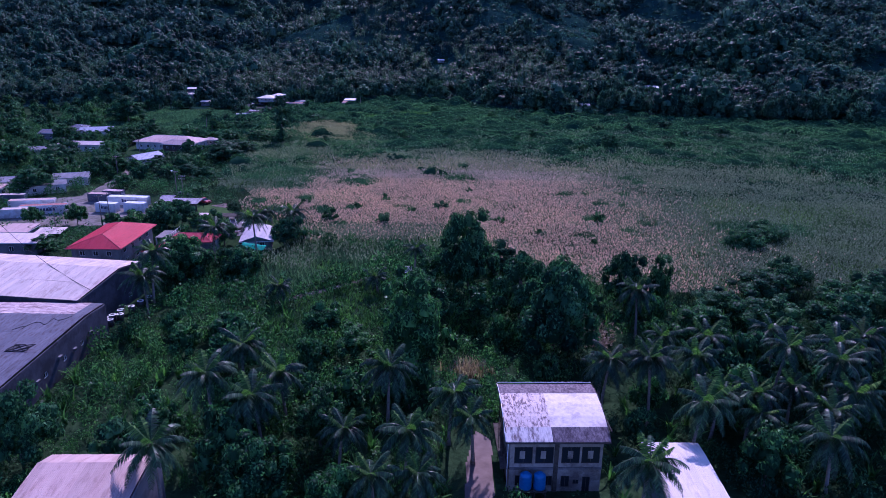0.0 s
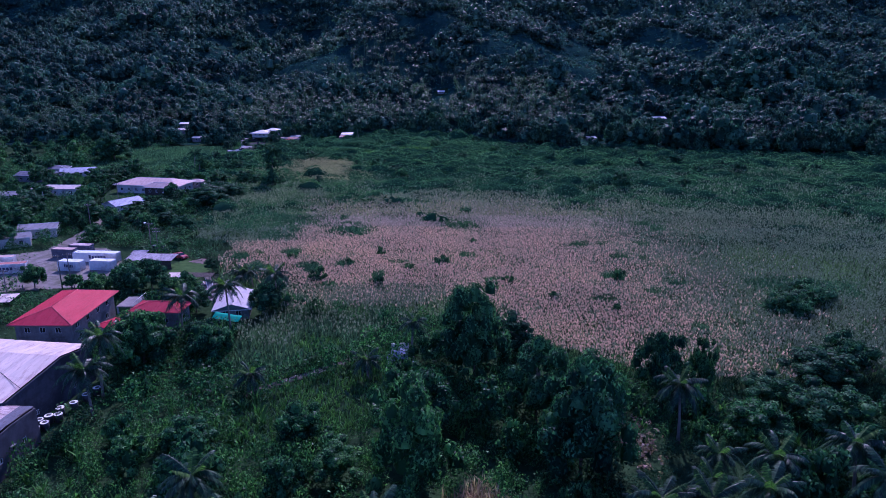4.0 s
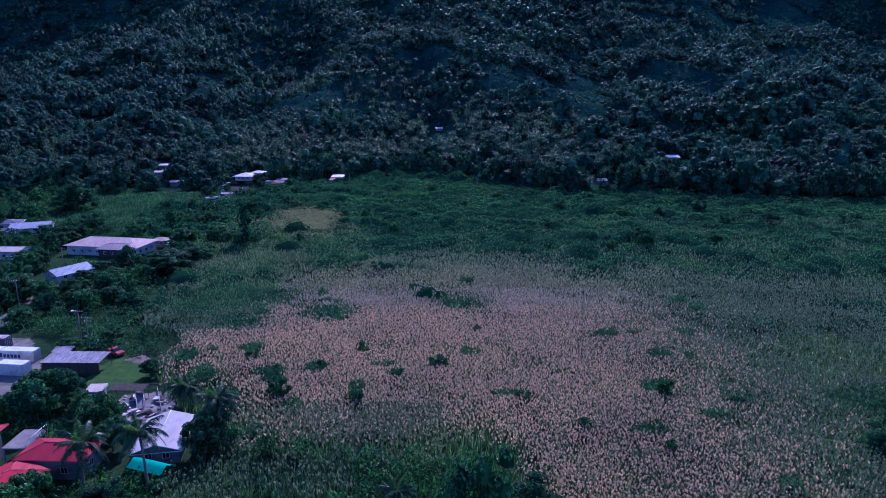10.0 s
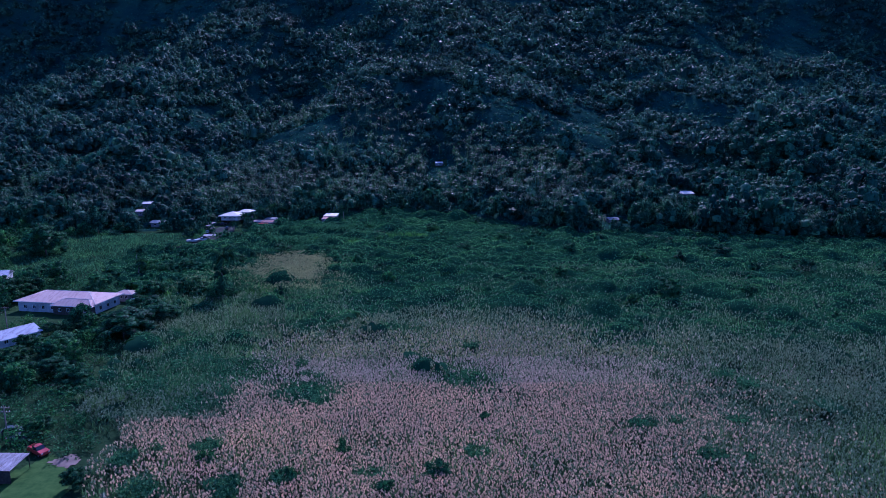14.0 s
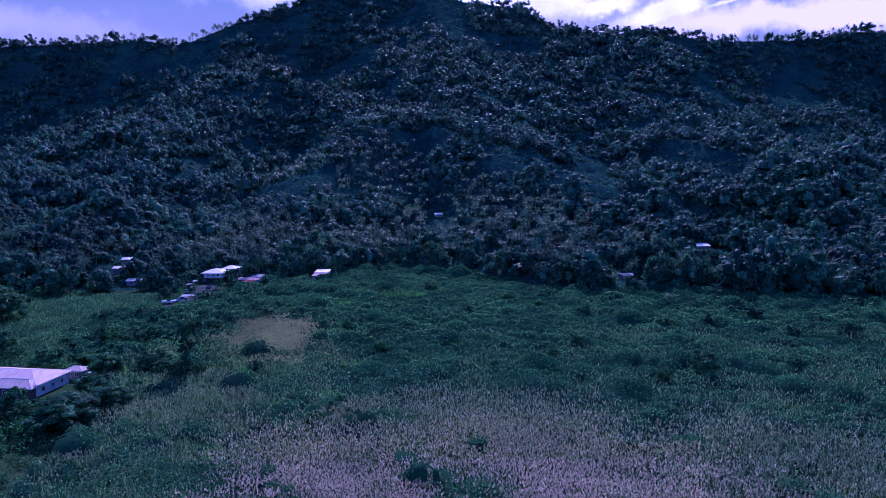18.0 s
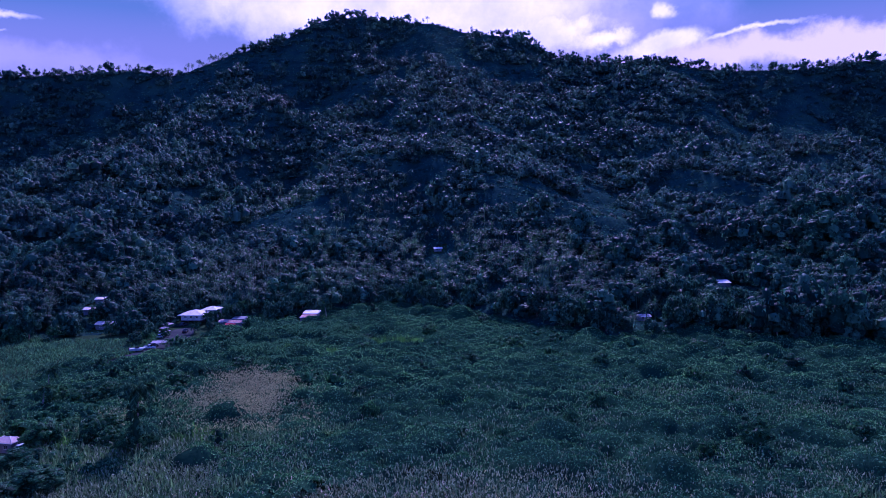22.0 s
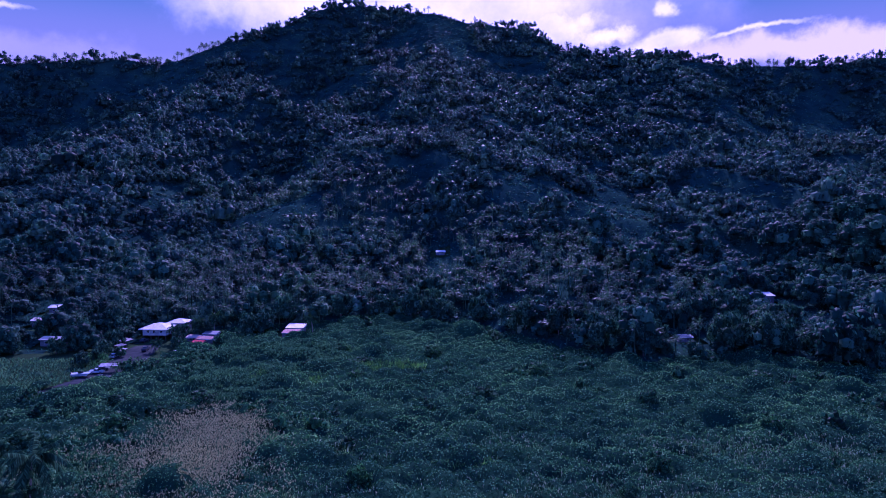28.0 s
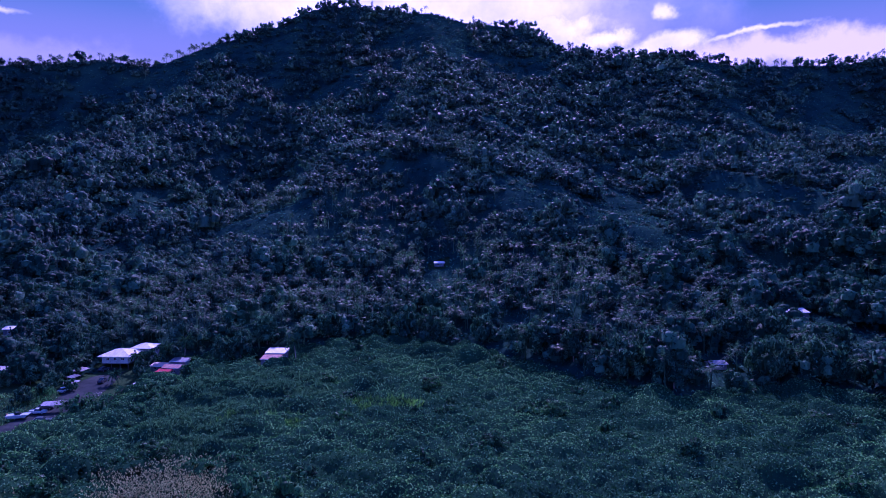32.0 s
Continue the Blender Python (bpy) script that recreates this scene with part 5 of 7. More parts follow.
def sheet_mat(name, a, b, stain, rough=0.42, rib=9.0, metal=0.0, scale=0.35, along="x"):
    """Corrugated roofing: ribs across one axis, weathering in streaks down the slope."""
    m, nt, nd, ln, p = nodes_of(name)
    st = (2.2, 0.5, 1) if along == "x" else (0.5, 2.2, 1)
    col = ramp(nt, noise_tex(nt, scale, 5, 0.65, "World", st), [(0.3, a), (0.7, b)])
    mask = ramp(nt, noise_tex(nt, scale * 1.6, 7, 0.75, "World", st), [(0.5, (0, 0, 0)), (0.66, (1, 1, 1))])
    col = mix(nt, mask, col, stain)
    info = nd.new("ShaderNodeObjectInfo")
    col = mix(nt, 1.0, col, ramp(nt, info.outputs["Random"], [(0, (0.88, 0.88, 0.88)), (1, (1.08, 1.06, 1.06))]), "MULTIPLY")
    ln.new(col, p.inputs["Base Color"])
    p.inputs["Roughness"].default_value, p.inputs["Metallic"].default_value = rough, metal
    p.inputs["Specular IOR Level"].default_value = 0.05
    tc = nd.new("ShaderNodeTexCoord")
    wave = nd.new("ShaderNodeTexWave")
    wave.bands_direction = along.upper()
    wave.inputs["Scale"].default_value = rib
    ln.new(tc.outputs["Object"], wave.inputs["Vector"])
    bump(nt, p, wave.outputs["Fac"], 0.5, 0.02)
    return m


PALE_ROOF = sheet_mat("pale_roof_sheet", (0.55, 0.44, 0.385), (0.67, 0.55, 0.48), (0.41, 0.3, 0.26), 0.6)
GREY_ROOF = sheet_mat("grey_roof_sheet", (0.22, 0.2, 0.21), (0.3, 0.28, 0.29), (0.13, 0.11, 0.11))
DARK_ROOF = sheet_mat("old_dark_roof_sheet", (0.11, 0.11, 0.135), (0.16, 0.155, 0.185), (0.07, 0.05, 0.05), 0.6, scale=0.7)
PATCHED = sheet_mat("patched_tin_sheet", (0.18, 0.165, 0.19), (0.42, 0.38, 0.41), (0.1, 0.06, 0.06), 0.65, scale=1.1)
RED_ROOF = sheet_mat("red_roof_sheet", (0.4, 0.03, 0.048), (0.48, 0.045, 0.068), (0.3, 0.024, 0.038))
PALE_RED = plain_mat("faded_red_paint", (0.4, 0.09, 0.1), (0.5, 0.16, 0.16), 0.6, 2)
LILAC_ROOF = sheet_mat("dull_white_roof_sheet", (0.42, 0.37, 0.38), (0.52, 0.46, 0.46), (0.34, 0.29, 0.3), 0.6)
PINK_ROOF = sheet_mat("faded_pink_roof_sheet", (0.46, 0.315, 0.275), (0.55, 0.395, 0.345), (0.35, 0.23, 0.2), 0.7)
BLUE_ROOF = sheet_mat("bluish_roof_sheet", (0.32, 0.32, 0.37), (0.42, 0.42, 0.46), (0.22, 0.2, 0.23))
WHITE_ROOF = sheet_mat("white_roof_sheet", (0.68, 0.58, 0.52), (0.8, 0.7, 0.63), (0.54, 0.45, 0.4), 0.5)
STAINED_ROOF = plain_mat("stained_membrane_roof", (0.15, 0.1, 0.1), (0.7, 0.55, 0.49), 0.75, 2.3, stain=(0.66, 0.52, 0.46), grain=0.01, lo=0.43, hi=0.56, stretch=(1.7, 0.7, 1))
STREAKED_ROOF = plain_mat("streaked_membrane_roof", (0.66, 0.54, 0.47), (0.8, 0.68, 0.6), 0.75, 2.6, stain=(0.2, 0.135, 0.13), grain=0.01, lo=0.4, hi=0.56, stretch=(2.2, 0.5, 1))
CLEAN_ROOF = plain_mat("bleached_membrane_roof", (0.7, 0.58, 0.5), (0.82, 0.7, 0.61), 0.7, 2.2, stain=(0.55, 0.44, 0.38), grain=0.01)
OLD_ROOF = plain_mat("weathered_membrane_roof", (0.1, 0.075, 0.085), (0.27, 0.21, 0.215), 0.8, 2.6, stain=(0.085, 0.062, 0.07), grain=0.01, stretch=(1.8, 0.8, 1))
RUSTY_SHEET = sheet_mat("red_rust_sheet", (0.25, 0.095, 0.08), (0.48, 0.29, 0.25), (0.15, 0.06, 0.05), 0.7, scale=0.9)
RUST_ROOF = sheet_mat("rusted_roof_sheet", (0.2, 0.12, 0.125), (0.84, 0.68, 0.63), (0.13, 0.075, 0.08), 0.6, scale=1.0, along="y")


def solid(name, V, faces, mat, thick=0.12):
    """A folded sheet with thickness: faces over corners V, and the same again beneath."""
    n = len(V)
    W = [tuple(v) for v in V] + [(x, y, z - thick) for x, y, z in V]
    F = [tuple(f) for f in faces] + [tuple(i + n for i in reversed(f)) for f in faces]
    edges = {}
    for f in faces:
        for a, b in zip(f, f[1:] + f[:1]):
            edges[(a, b)] = 1
    F += [(b, a, a + n, b + n) for a, b in edges if (b, a) not in edges]
    me = bpy.data.meshes.new(name)
    me.from_pydata(W, [], F)
    me.materials.append(mat)
    return me


def wall_rows(length, h, holes):
    """Boxes of a wall along x with openings (x, z, width, height) cut through it."""
    xs = sorted({0, length, *[v for x, z, w, hh in holes for v in (x, x + w)]})
    rows = []
    for a, b in zip(xs, xs[1:]):
        cut = sorted((z, z + hh) for x, z, w, hh in holes if x < b - 1e-6 and x + w > a + 1e-6)
        z = 0.0
        for c, d in cut + [(h, h)]:
            if c > z + 1e-6:
                rows.append((a, b, 0, 0.18, z, c))
            z = max(z, d)
    return rows


def walls(ob, w, d, h, mat, openings, floor=0.0, door_mat=None, frame_mat=None):
    """Four walls round the origin, with windows and doors set into the openings of each side (s, e, n, w)."""
    sides = {"s": (pose(-w / 2, -d / 2, floor), w), "e": (pose(w / 2, -d / 2, floor, 0, 0, 90), d), "n": (pose(w / 2, d / 2, floor, 0, 0, 180), w), "w": (pose(-w / 2, d / 2, floor, 0, 0, 270), d)}
    for key, (m, length) in sides.items():
        holes = openings.get(key, [])
        span = (0.18, length - 0.18) if key in "ew" else (0, length)
        rows = wall_rows(length, h, holes)
        if key in "ew":
            rows = [(max(a, 0.181), min(b, length - 0.181), *rest) for a, b, *rest in rows if b > 0.19 and a < length - 0.19]
        WV, WF = boxes(rows)
        WU, back = np.unique(np.round(WV, 4), axis=0, return_inverse=True)
        child("wall", mesh_of("wall", WU, back.reshape(-1)[WF], mat), ob, m)
        for x, z, ww, hh in holes:
            win = child("door" if z < 0.05 and hh > 1.7 else "window", box_mesh("window_frame", [(x + 0.004, x + 0.07, 0.03, 0.12, z + 0.004, z + hh - 0.004), (x + ww - 0.07, x + ww - 0.004, 0.03, 0.12, z + 0.004, z + hh - 0.004),
                        (x + 0.07, x + ww - 0.07, 0.03, 0.12, z + 0.004, z + 0.07), (x + 0.07, x + ww - 0.07, 0.03, 0.12, z + hh - 0.07, z + hh - 0.004), (x + ww / 2 - 0.03, x + ww / 2 + 0.03, 0.03, 0.12, z + 0.07, z + hh - 0.07)], frame_mat or TRIM), ob, m)
            child("pane", box_mesh("pane", [(x + 0.07, x + ww - 0.07, 0.06, 0.075, z + 0.07, z + hh - 0.07)], door_mat or GLASS), win)


def row_of(n, length, z, w, h, start=0.8):
    step = (length - 2 * start) / n
    return [(start + step * (i + 0.5) - w / 2, z, w, h) for i in range(n)]


def house(name, label, cx, cy, turn, w, d, h, roof, rise, roof_mat, wall_mat=None, eave=0.6, openings=None, category="house", base=None, ridge_x=None, ridge_shift=0.0, floor=0.0):
    z = float(land(cx, cy)) if base is None else base
    ob = thing(name, pose(cx, cy, z, 0, 0, turn), label, category)
    wall_mat = wall_mat or WHITE_WALL
    if openings is None:
        openings = {"s": row_of(max(2, int(w / 3.2)), w, 0.95 + floor, 1.1, 1.1), "e": row_of(max(1, int(d / 3.5)), d, 0.95 + floor, 1.1, 1.1), "w": row_of(max(1, int(d / 3.5)), d, 0.95 + floor, 1.1, 1.1)}
    walls(ob, w, d, h, wall_mat, openings)
    a, b = w / 2 + eave, d / 2 + eave
    E = [(-a, -b, h + 0.13), (a, -b, h + 0.13), (a, b, h + 0.13), (-a, b, h + 0.13)]
    t = h + 0.13 + rise
    if roof == "hip":
        q = min(a, b) if ridge_x is None else ridge_x
        if a >= b:
            R = [(-a + q, ridge_shift, t), (a - q, ridge_shift, t)]
            faces = [(0, 1, 5, 4), (1, 2, 5), (2, 3, 4, 5), (3, 0, 4)]
        else:
            R = [(0, -b + q, t), (0, b - q, t)]
            faces = [(0, 1, 4), (1, 2, 5, 4), (2, 3, 5), (3, 0, 4, 5)]
        V = E + R
    elif roof == "gable":
        if a >= b:
            V, faces = E + [(-a, ridge_shift, t), (a, ridge_shift, t)], [(0, 1, 5, 4), (2, 3, 4, 5)]
        else:
            V, faces = E + [(0, -b, t), (0, b, t)], [(1, 2, 5, 4), (3, 0, 4, 5)]
    else:
        V, faces = [E[0], E[1], (a, b, t), (-a, b, t)], [(0, 1, 2, 3)]
    rf = child("roof", solid("roof", V, [list(f) for f in faces], roof_mat), ob)
    if roof in ("hip", "gable"):
        p0, p1 = Vector(V[4]), Vector(V[5])
        cap = PALE_RED if roof_mat is RED_ROOF else TRIM
        child("ridge_cap", bar("ridge_cap", p0 + Vector((0, 0, 0.02)), p1 + Vector((0, 0, 0.02)), 0.06, cap), rf)
        if roof == "hip":
            for i, e in enumerate(E):
                near = p0 if (Vector(e) - p0).length < (Vector(e) - p1).length else p1
                child("hip_cap", bar("hip_cap", Vector(e) + Vector((0, 0, 0.02)), near + Vector((0, 0, 0.02)), 0.05, cap), rf)
        else:
            ends = [(0, 3, 4), (1, 2, 5)] if a >= b else [(0, 1, 4), (2, 3, 5)]
            k = 1 if a >= b else 0
            gw = [(w / 2 - 0.1) if a >= b else 0, 0 if a >= b else (d / 2 - 0.1)]
            for s_ in (-1, 1):
                if a >= b:
                    G = [(s_ * (w / 2 - 0.01), -d / 2, h), (s_ * (w / 2 - 0.01), d / 2, h), (s_ * (w / 2 - 0.01), ridge_shift, t - 0.25)]
                else:
                    G = [(-w / 2, s_ * (d / 2 - 0.01), h), (w / 2, s_ * (d / 2 - 0.01), h), (0, s_ * (d / 2 - 0.01), t - 0.25)]
                me = bpy.data.meshes.new("gable")
                off = Vector((-0.16 * s_, 0, 0)) if a >= b else Vector((0, -0.16 * s_, 0))
                me.from_pydata([Vector(v) for v in G] + [Vector(v) + off for v in G], [], [(0, 1, 2), (5, 4, 3), (0, 3, 4, 1), (1, 4, 5, 2), (2, 5, 3, 0)])
                me.materials.append(wall_mat)
                child("gable", me, ob)
    child("fascia", box_mesh("fascia", [(-a, a, -b - 0.03, -b, h - 0.05, h + 0.11), (a, a + 0.03, -b, b, h - 0.05, h + 0.11)], PALE_RED if roof_mat is RED_ROOF else TRIM), ob)
    return ob


# the two-storey house with the curved roof and its water tanks
tw = thing("two_storey_house", pose(13.1, 69.8, 0, 0, 0, 1.5), "two-storey cream house with a stained curved roof, among palms", "house")
up = [(0.5, 3.9, 2.1, 2.2), (2.9, 3.9, 2.1, 2.2), (5.9, 3.9, 2.1, 2.2), (8.2, 3.9, 2.1, 2.2)]
dn = [(0.7, 0.9, 1.7, 1.4), (2.9, 0.0, 0.9, 2.1), (4.1, 0.9, 0.9, 1.3), (6.0, 0.7, 1.0, 1.5), (7.4, 1.1, 0.7, 0.6), (8.5, 0.0, 0.9, 2.1)]
walls(tw, 10.6, 9.4, 7.05, CREAM_WALL, {"s": up + dn, "w": row_of(3, 9.4, 3.9, 1.1, 1.3) + row_of(3, 9.4, 0.9, 1.1, 1.3), "e": row_of(3, 9.4, 3.9, 1.1, 1.3)}, frame_mat=DARK_WOOD)
ARC = [(-5.3, 7.2), (-3.6, 8.0), (-2.0, 8.45), (0.0, 8.8), (2.2, 8.95), (3.4, 8.9), (5.1, 8.6)]
for i, (x0, x1) in enumerate([(-5.9, -0.6), (-0.597, 5.9)]):
    for k, ((y0, z0), (y1, z1)) in enumerate(zip(ARC, ARC[1:])):
        mat = OLD_ROOF if (k >= 4 or (i == 1 and k == 0)) else CLEAN_ROOF if i == 1 else STREAKED_ROOF if k == 0 else STAINED_ROOF
        child("roof_panel", solid("roof_panel", [(x0, y0, z0), (x1, y0, z0), (x1, y1 - 0.004, z1), (x0, y1 - 0.004, z1)], [[0, 1, 2, 3]], mat, 0.15), tw)
child("gutter", box_mesh("gutter", [(-5.95, 5.95, -5.42, -5.3, 6.95, 7.13)], DARK_WOOD), tw)
child("roof_rail", bar("roof_rail", (-5.9, 5.15, 8.78), (5.9, 5.15, 8.78), 0.05, TRIM), tw, None, "pale pipe along the back edge of the roof")
for (y0, z0), (y1, z1) in zip(ARC, ARC[1:]):
    for x in (-5.95, 5.95):
        child("roof_edge", bar("roof_edge", (x, y0, z0 + 0.02), (x, y1, z1 + 0.02), 0.055, TRIM if x < 0 else DARK_WOOD), tw)
child("pilaster", box_mesh("pilaster", [(-0.25, 0.25, -4.85, -4.7, 0, 7.0)], DARK_WOOD), tw)
child("floor_band", box_mesh("floor_band", [(-5.3, -0.26, -4.82, -4.7, 3.15, 3.4), (0.26, 5.3, -4.82, -4.7, 3.15, 3.4)], CONCRETE), tw)
for s_ in (-1, 1):
    prof = [(s_ * 5.29, y, 7.05) for y in (-4.7, 4.7)] + [(s_ * 5.29, y, z - 0.18) for y, z in reversed(ARC[1:-1])]
    me = bpy.data.meshes.new("gable")
    n = len(prof)
    me.from_pydata(prof + [(x - 0.15 * s_, y, z) for x, y, z in prof], [], [tuple(range(n)), tuple(range(2 * n - 1, n - 1, -1))] + [(i, (i + 1) % n, n + (i + 1) % n, n + i) for i in range(n)])
    me.materials.append(CREAM_WALL)
    child("gable", me, tw)
for x0, x1, y0, y1, z0 in ((-5.98, -5.9, -5.3, -3.6, 7.62), (5.9, 5.98, -5.3, -3.6, 7.62)):
    child("verge_board", box_mesh("verge_board", [(x0, x1, -5.2, 5.1, 8.3, 8.45)], DARK_WOOD), tw)
for x in (1.15, 3.55, 6.65, 8.95):
    child("shutter", box_mesh("shutter", [(x - 5.35, x - 4.75, -4.78, -4.72, 4.6, 5.6)], CREAM_WALL), tw, None, "cream panel closing part of the window")
for k in range(6):
    child("downpipe" if k == 0 else "scaffold_pole", bar("pole", (-5.55, -4.6 + k * 1.8, 0), (-5.55, -4.6 + k * 1.8, 6.4 + 0.2 * k), 0.05, TRIM if k == 0 else DARK_WOOD), tw)
child("balcony_rail", box_mesh("balcony_rail", [(-5.62, -5.56, -4.6, 4.6, 3.3, 3.38), (-5.62, -5.56, -4.6, 4.6, 4.2, 4.26)], DARK_WOOD), tw)
child("balcony_floor", box_mesh("balcony_floor", [(-6.3, -5.3, -4.6, 4.6, 3.1, 3.25)], DARK_WOOD), tw)
BLUE_TANK = plain_mat("blue_plastic", (0.03, 0.12, 0.3), (0.05, 0.17, 0.38), 0.45, 1.0)
for x in (9.7, 11.3):
    tk = thing("water_tank", pose(x, 63.9, 0), "blue ribbed plastic water tank on a timber stand beside the house", "water tank", "blue water tanks")
    child("tank", tube("tank", [(0, 0, 1.5, 0.66)] + [(0, 0, 1.5 + 0.13 * i, 0.7 if i % 3 else 0.65) for i in range(1, 14)] + [(0, 0, 3.35, 0.55), (0, 0, 3.5, 0.25)], BLUE_TANK, 18), tk)
    child("lid", tube("lid", [(0, 0, 3.5, 0.27), (0, 0, 3.58, 0.27)], BLUE_TANK, 12), tk)
    child("platform", box_mesh("platform", [(-0.75, 0.75, -0.75, 0.75, 1.35, 1.5)], DARK_WOOD), tk)
    for dx in (-0.62, 0.62):
        for dy in (-0.62, 0.62):
            child("post", box_mesh("post", [(dx - 0.06, dx + 0.06, dy - 0.06, dy + 0.06, 0, 1.35)], DARK_WOOD), tk)


def sheeted(name, label, cx, cy, turn, w, d, zf, zb, ridge, zr, mats, wall_mat, step=1.0, openings=None, category="warehouse"):
    """A long building under loose roofing sheets: near slope from zf up to zr at the ridge line, far slope down to zb."""
    ob = thing(name, pose(cx, cy, 0, 0, 0, turn), label, category)
    walls(ob, w, d, min(zf, zb) - 0.15, wall_mat, openings or {})
    ys = [(-d / 2 - 0.4, zf), (ridge, zr), (d / 2 + 0.3, zb)]
    for s_ in (-1, 1):
        prof = [(s_ * (w / 2 - 0.02), -d / 2, min(zf, zb) - 0.15), (s_ * (w / 2 - 0.02), d / 2, min(zf, zb) - 0.15), (s_ * (w / 2 - 0.02), d / 2, zb - 0.12), (s_ * (w / 2 - 0.02), ridge, zr - 0.12), (s_ * (w / 2 - 0.02), -d / 2, zf - 0.06)]
        me = bpy.data.meshes.new("gable")
        me.from_pydata(prof + [(x - 0.15 * s_, y, z) for x, y, z in prof], [], [tuple(range(5)), tuple(range(9, 4, -1))] + [(i, (i + 1) % 5, 5 + (i + 1) % 5, 5 + i) for i in range(5)])
        me.materials.append(wall_mat)
        child("gable", me, ob)
    q = random.Random(len(name))
    n = int((w + 0.8) / step)
    for mi, ((y0, z0), (y1, z1)) in enumerate(zip(ys, ys[1:])):
        segs = max(1, round((y1 - y0) / 7.0))
        for sg in range(segs):
            a0, a1 = sg / segs, (sg + 1) / segs
            Y0, Z0, Y1, Z1 = y0 + (y1 - y0) * a0, z0 + (z1 - z0) * a0, y0 + (y1 - y0) * a1, z0 + (z1 - z0) * a1
            rib = []
            for c in range(5):
                rib += [(c * step / 5, 0.0), (c * step / 5 + step / 10, 0.03)]
            rib.append((step * 1.02, 0.0))
            V = [(x, Y0 - 0.12, Z0 + z + 0.012 * sg) for x, z in rib] + [(x, Y1, Z1 + z + 0.012 * sg) for x, z in rib]
            k = len(rib)
            cut = {}
            for j in range(n):
                mat = mats(-w / 2 - 0.4 + j * step, (Y0 + Y1) / 2)
                if mat not in cut:
                    cut[mat] = solid("roof_sheet", V, [[i, i + 1, k + i + 1, k + i] for i in range(k - 1)], mat, 0.02)
                me = cut[mat]
                child("roof_sheet", me, ob, pose(-w / 2 - 0.4 + j * step, q.uniform(-0.05, 0.05), q.uniform(0, 0.02), 0, 0, q.uniform(-0.12, 0.12)))
    return ob


sheeted("warehouse", "long grey warehouse under weathered pale corrugated roofing", -80.5, 117.6, -7, 40, 19, 6.2, 6.4, 2.6, 7.6, lambda x, y: PALE_ROOF, SHED_WALL, 1.0, {"e": row_of(2, 19, 1.2, 0.8, 0.8)})
sheeted("warehouse", "dark grey warehouse with patched and rusted roofing sheets", -76.3, 86, 0.5, 38, 38, 5.7, 5.7, 13.5, 6.2,
        lambda x, y: RUST_ROOF if y > 17.4 - 0.4 * (18.8 - x) else DARK_ROOF, SHED_WALL, 1.0, {"e": row_of(7, 38, 2.2, 0.9, 0.8)})
sheeted("store_shed", "low shed with a faded pink curved sheet roof", -36.2, 53.5, 2, 11.4, 18, 5.2, 6.0, 6.6, 6.9, lambda x, y: PINK_ROOF, GREY_WALL, 1.05, category="shed")
sheeted("store_shed", "shed with a bright white metal roof under palms", 27.2, 58.2, 0, 6.2, 19, 4.4, 4.9, 7.6, 5.0, lambda x, y: WHITE_ROOF, GREY_WALL, 0.95, category="shed")

house("red_roofed_house", "white raised house under a bright red hipped metal roof", -75, 145.2, 0.5, 10.2, 17.4, 5.2, "hip", 1.9, RED_ROOF, SHADED_WALL, 0.9, ridge_x=4.8,
      openings={"e": row_of(4, 17.4, 3.4, 1.2, 1.1) + row_of(3, 17.4, 0.8, 1.2, 1.2), "s": row_of(3, 10.2, 3.4, 1.1, 1.1), "n": [], "w": []})
house("red_roofed_house", "small house with low orange-red metal roof beside a tree", -58.6, 150.3, -3, 9.6, 5.2, 3.4, "hip", 1.2, RED_ROOF, SHADED_WALL, 0.6)
house("red_roofed_annex", "low annex with red sheet roof joined to the house yard", -62.6, 143.4, -28, 6.4, 7.6, 2.9, "hip", 0.9, RED_ROOF, WHITE_WALL, 0.5, category="annex")
house("white_shed", "open shed with a pale bluish metal roof at the marsh edge", -45.4, 157, 10, 6.8, 10.6, 2.3, "gable", 1.3, LILAC_ROOF, GREY_WALL, 0.6, category="shed")
house("pale_roofed_house", "white bungalow with a broad faded pink hipped roof", -118.4, 290.4, -9, 26.4, 12, 3.3, "hip", 2.0, PINK_ROOF, WHITE_WALL, 0.9)
# dark porch walls stand in for the shadow inside an open porch
house("porch", "entrance porch with a pink hipped roof, walls dark for shade", -112.6, 284.2, -9, 13, 5.0, 2.9, "hip", 1.5, PINK_ROOF, DARK_WOOD, 0.7, category="porch")
house("rear_annex", "small rear annex with a faded pink hipped roof", -104.4, 299, -9, 5.4, 3.8, 2.5, "hip", 0.8, PINK_ROOF, GREY_WALL, 0.4, category="annex")
house("gabled_house", "small house with a low bluish gabled roof behind trees", -116.0, 257.5, -32, 7.6, 11, 2.1, "gable", 1.4, BLUE_ROOF, WHITE_WALL, 0.5)
house("long_house", "long low white house with a pale metal roof", -153, 282, 0, 17, 6.5, 2.9, "gable", 0.9, PALE_ROOF, WHITE_WALL, 0.5)
house("gabled_house", "house with a bluish metal gable roof by a field", -168.5, 326, 20, 14, 9.4, 2.0, "gable", 1.5, BLUE_ROOF, WHITE_WALL, 0.5)
house("small_house", "small white house with a dark low roof beside the track", -124, 219, 20, 10, 7, 2.8, "gable", 0.9, GREY_ROOF, WHITE_WALL, 0.5)
house("small_house", "small white house with grey roof among trees", -139, 212, 24, 9, 7, 2.8, "gable", 0.9, GREY_ROOF, WHITE_WALL, 0.5)
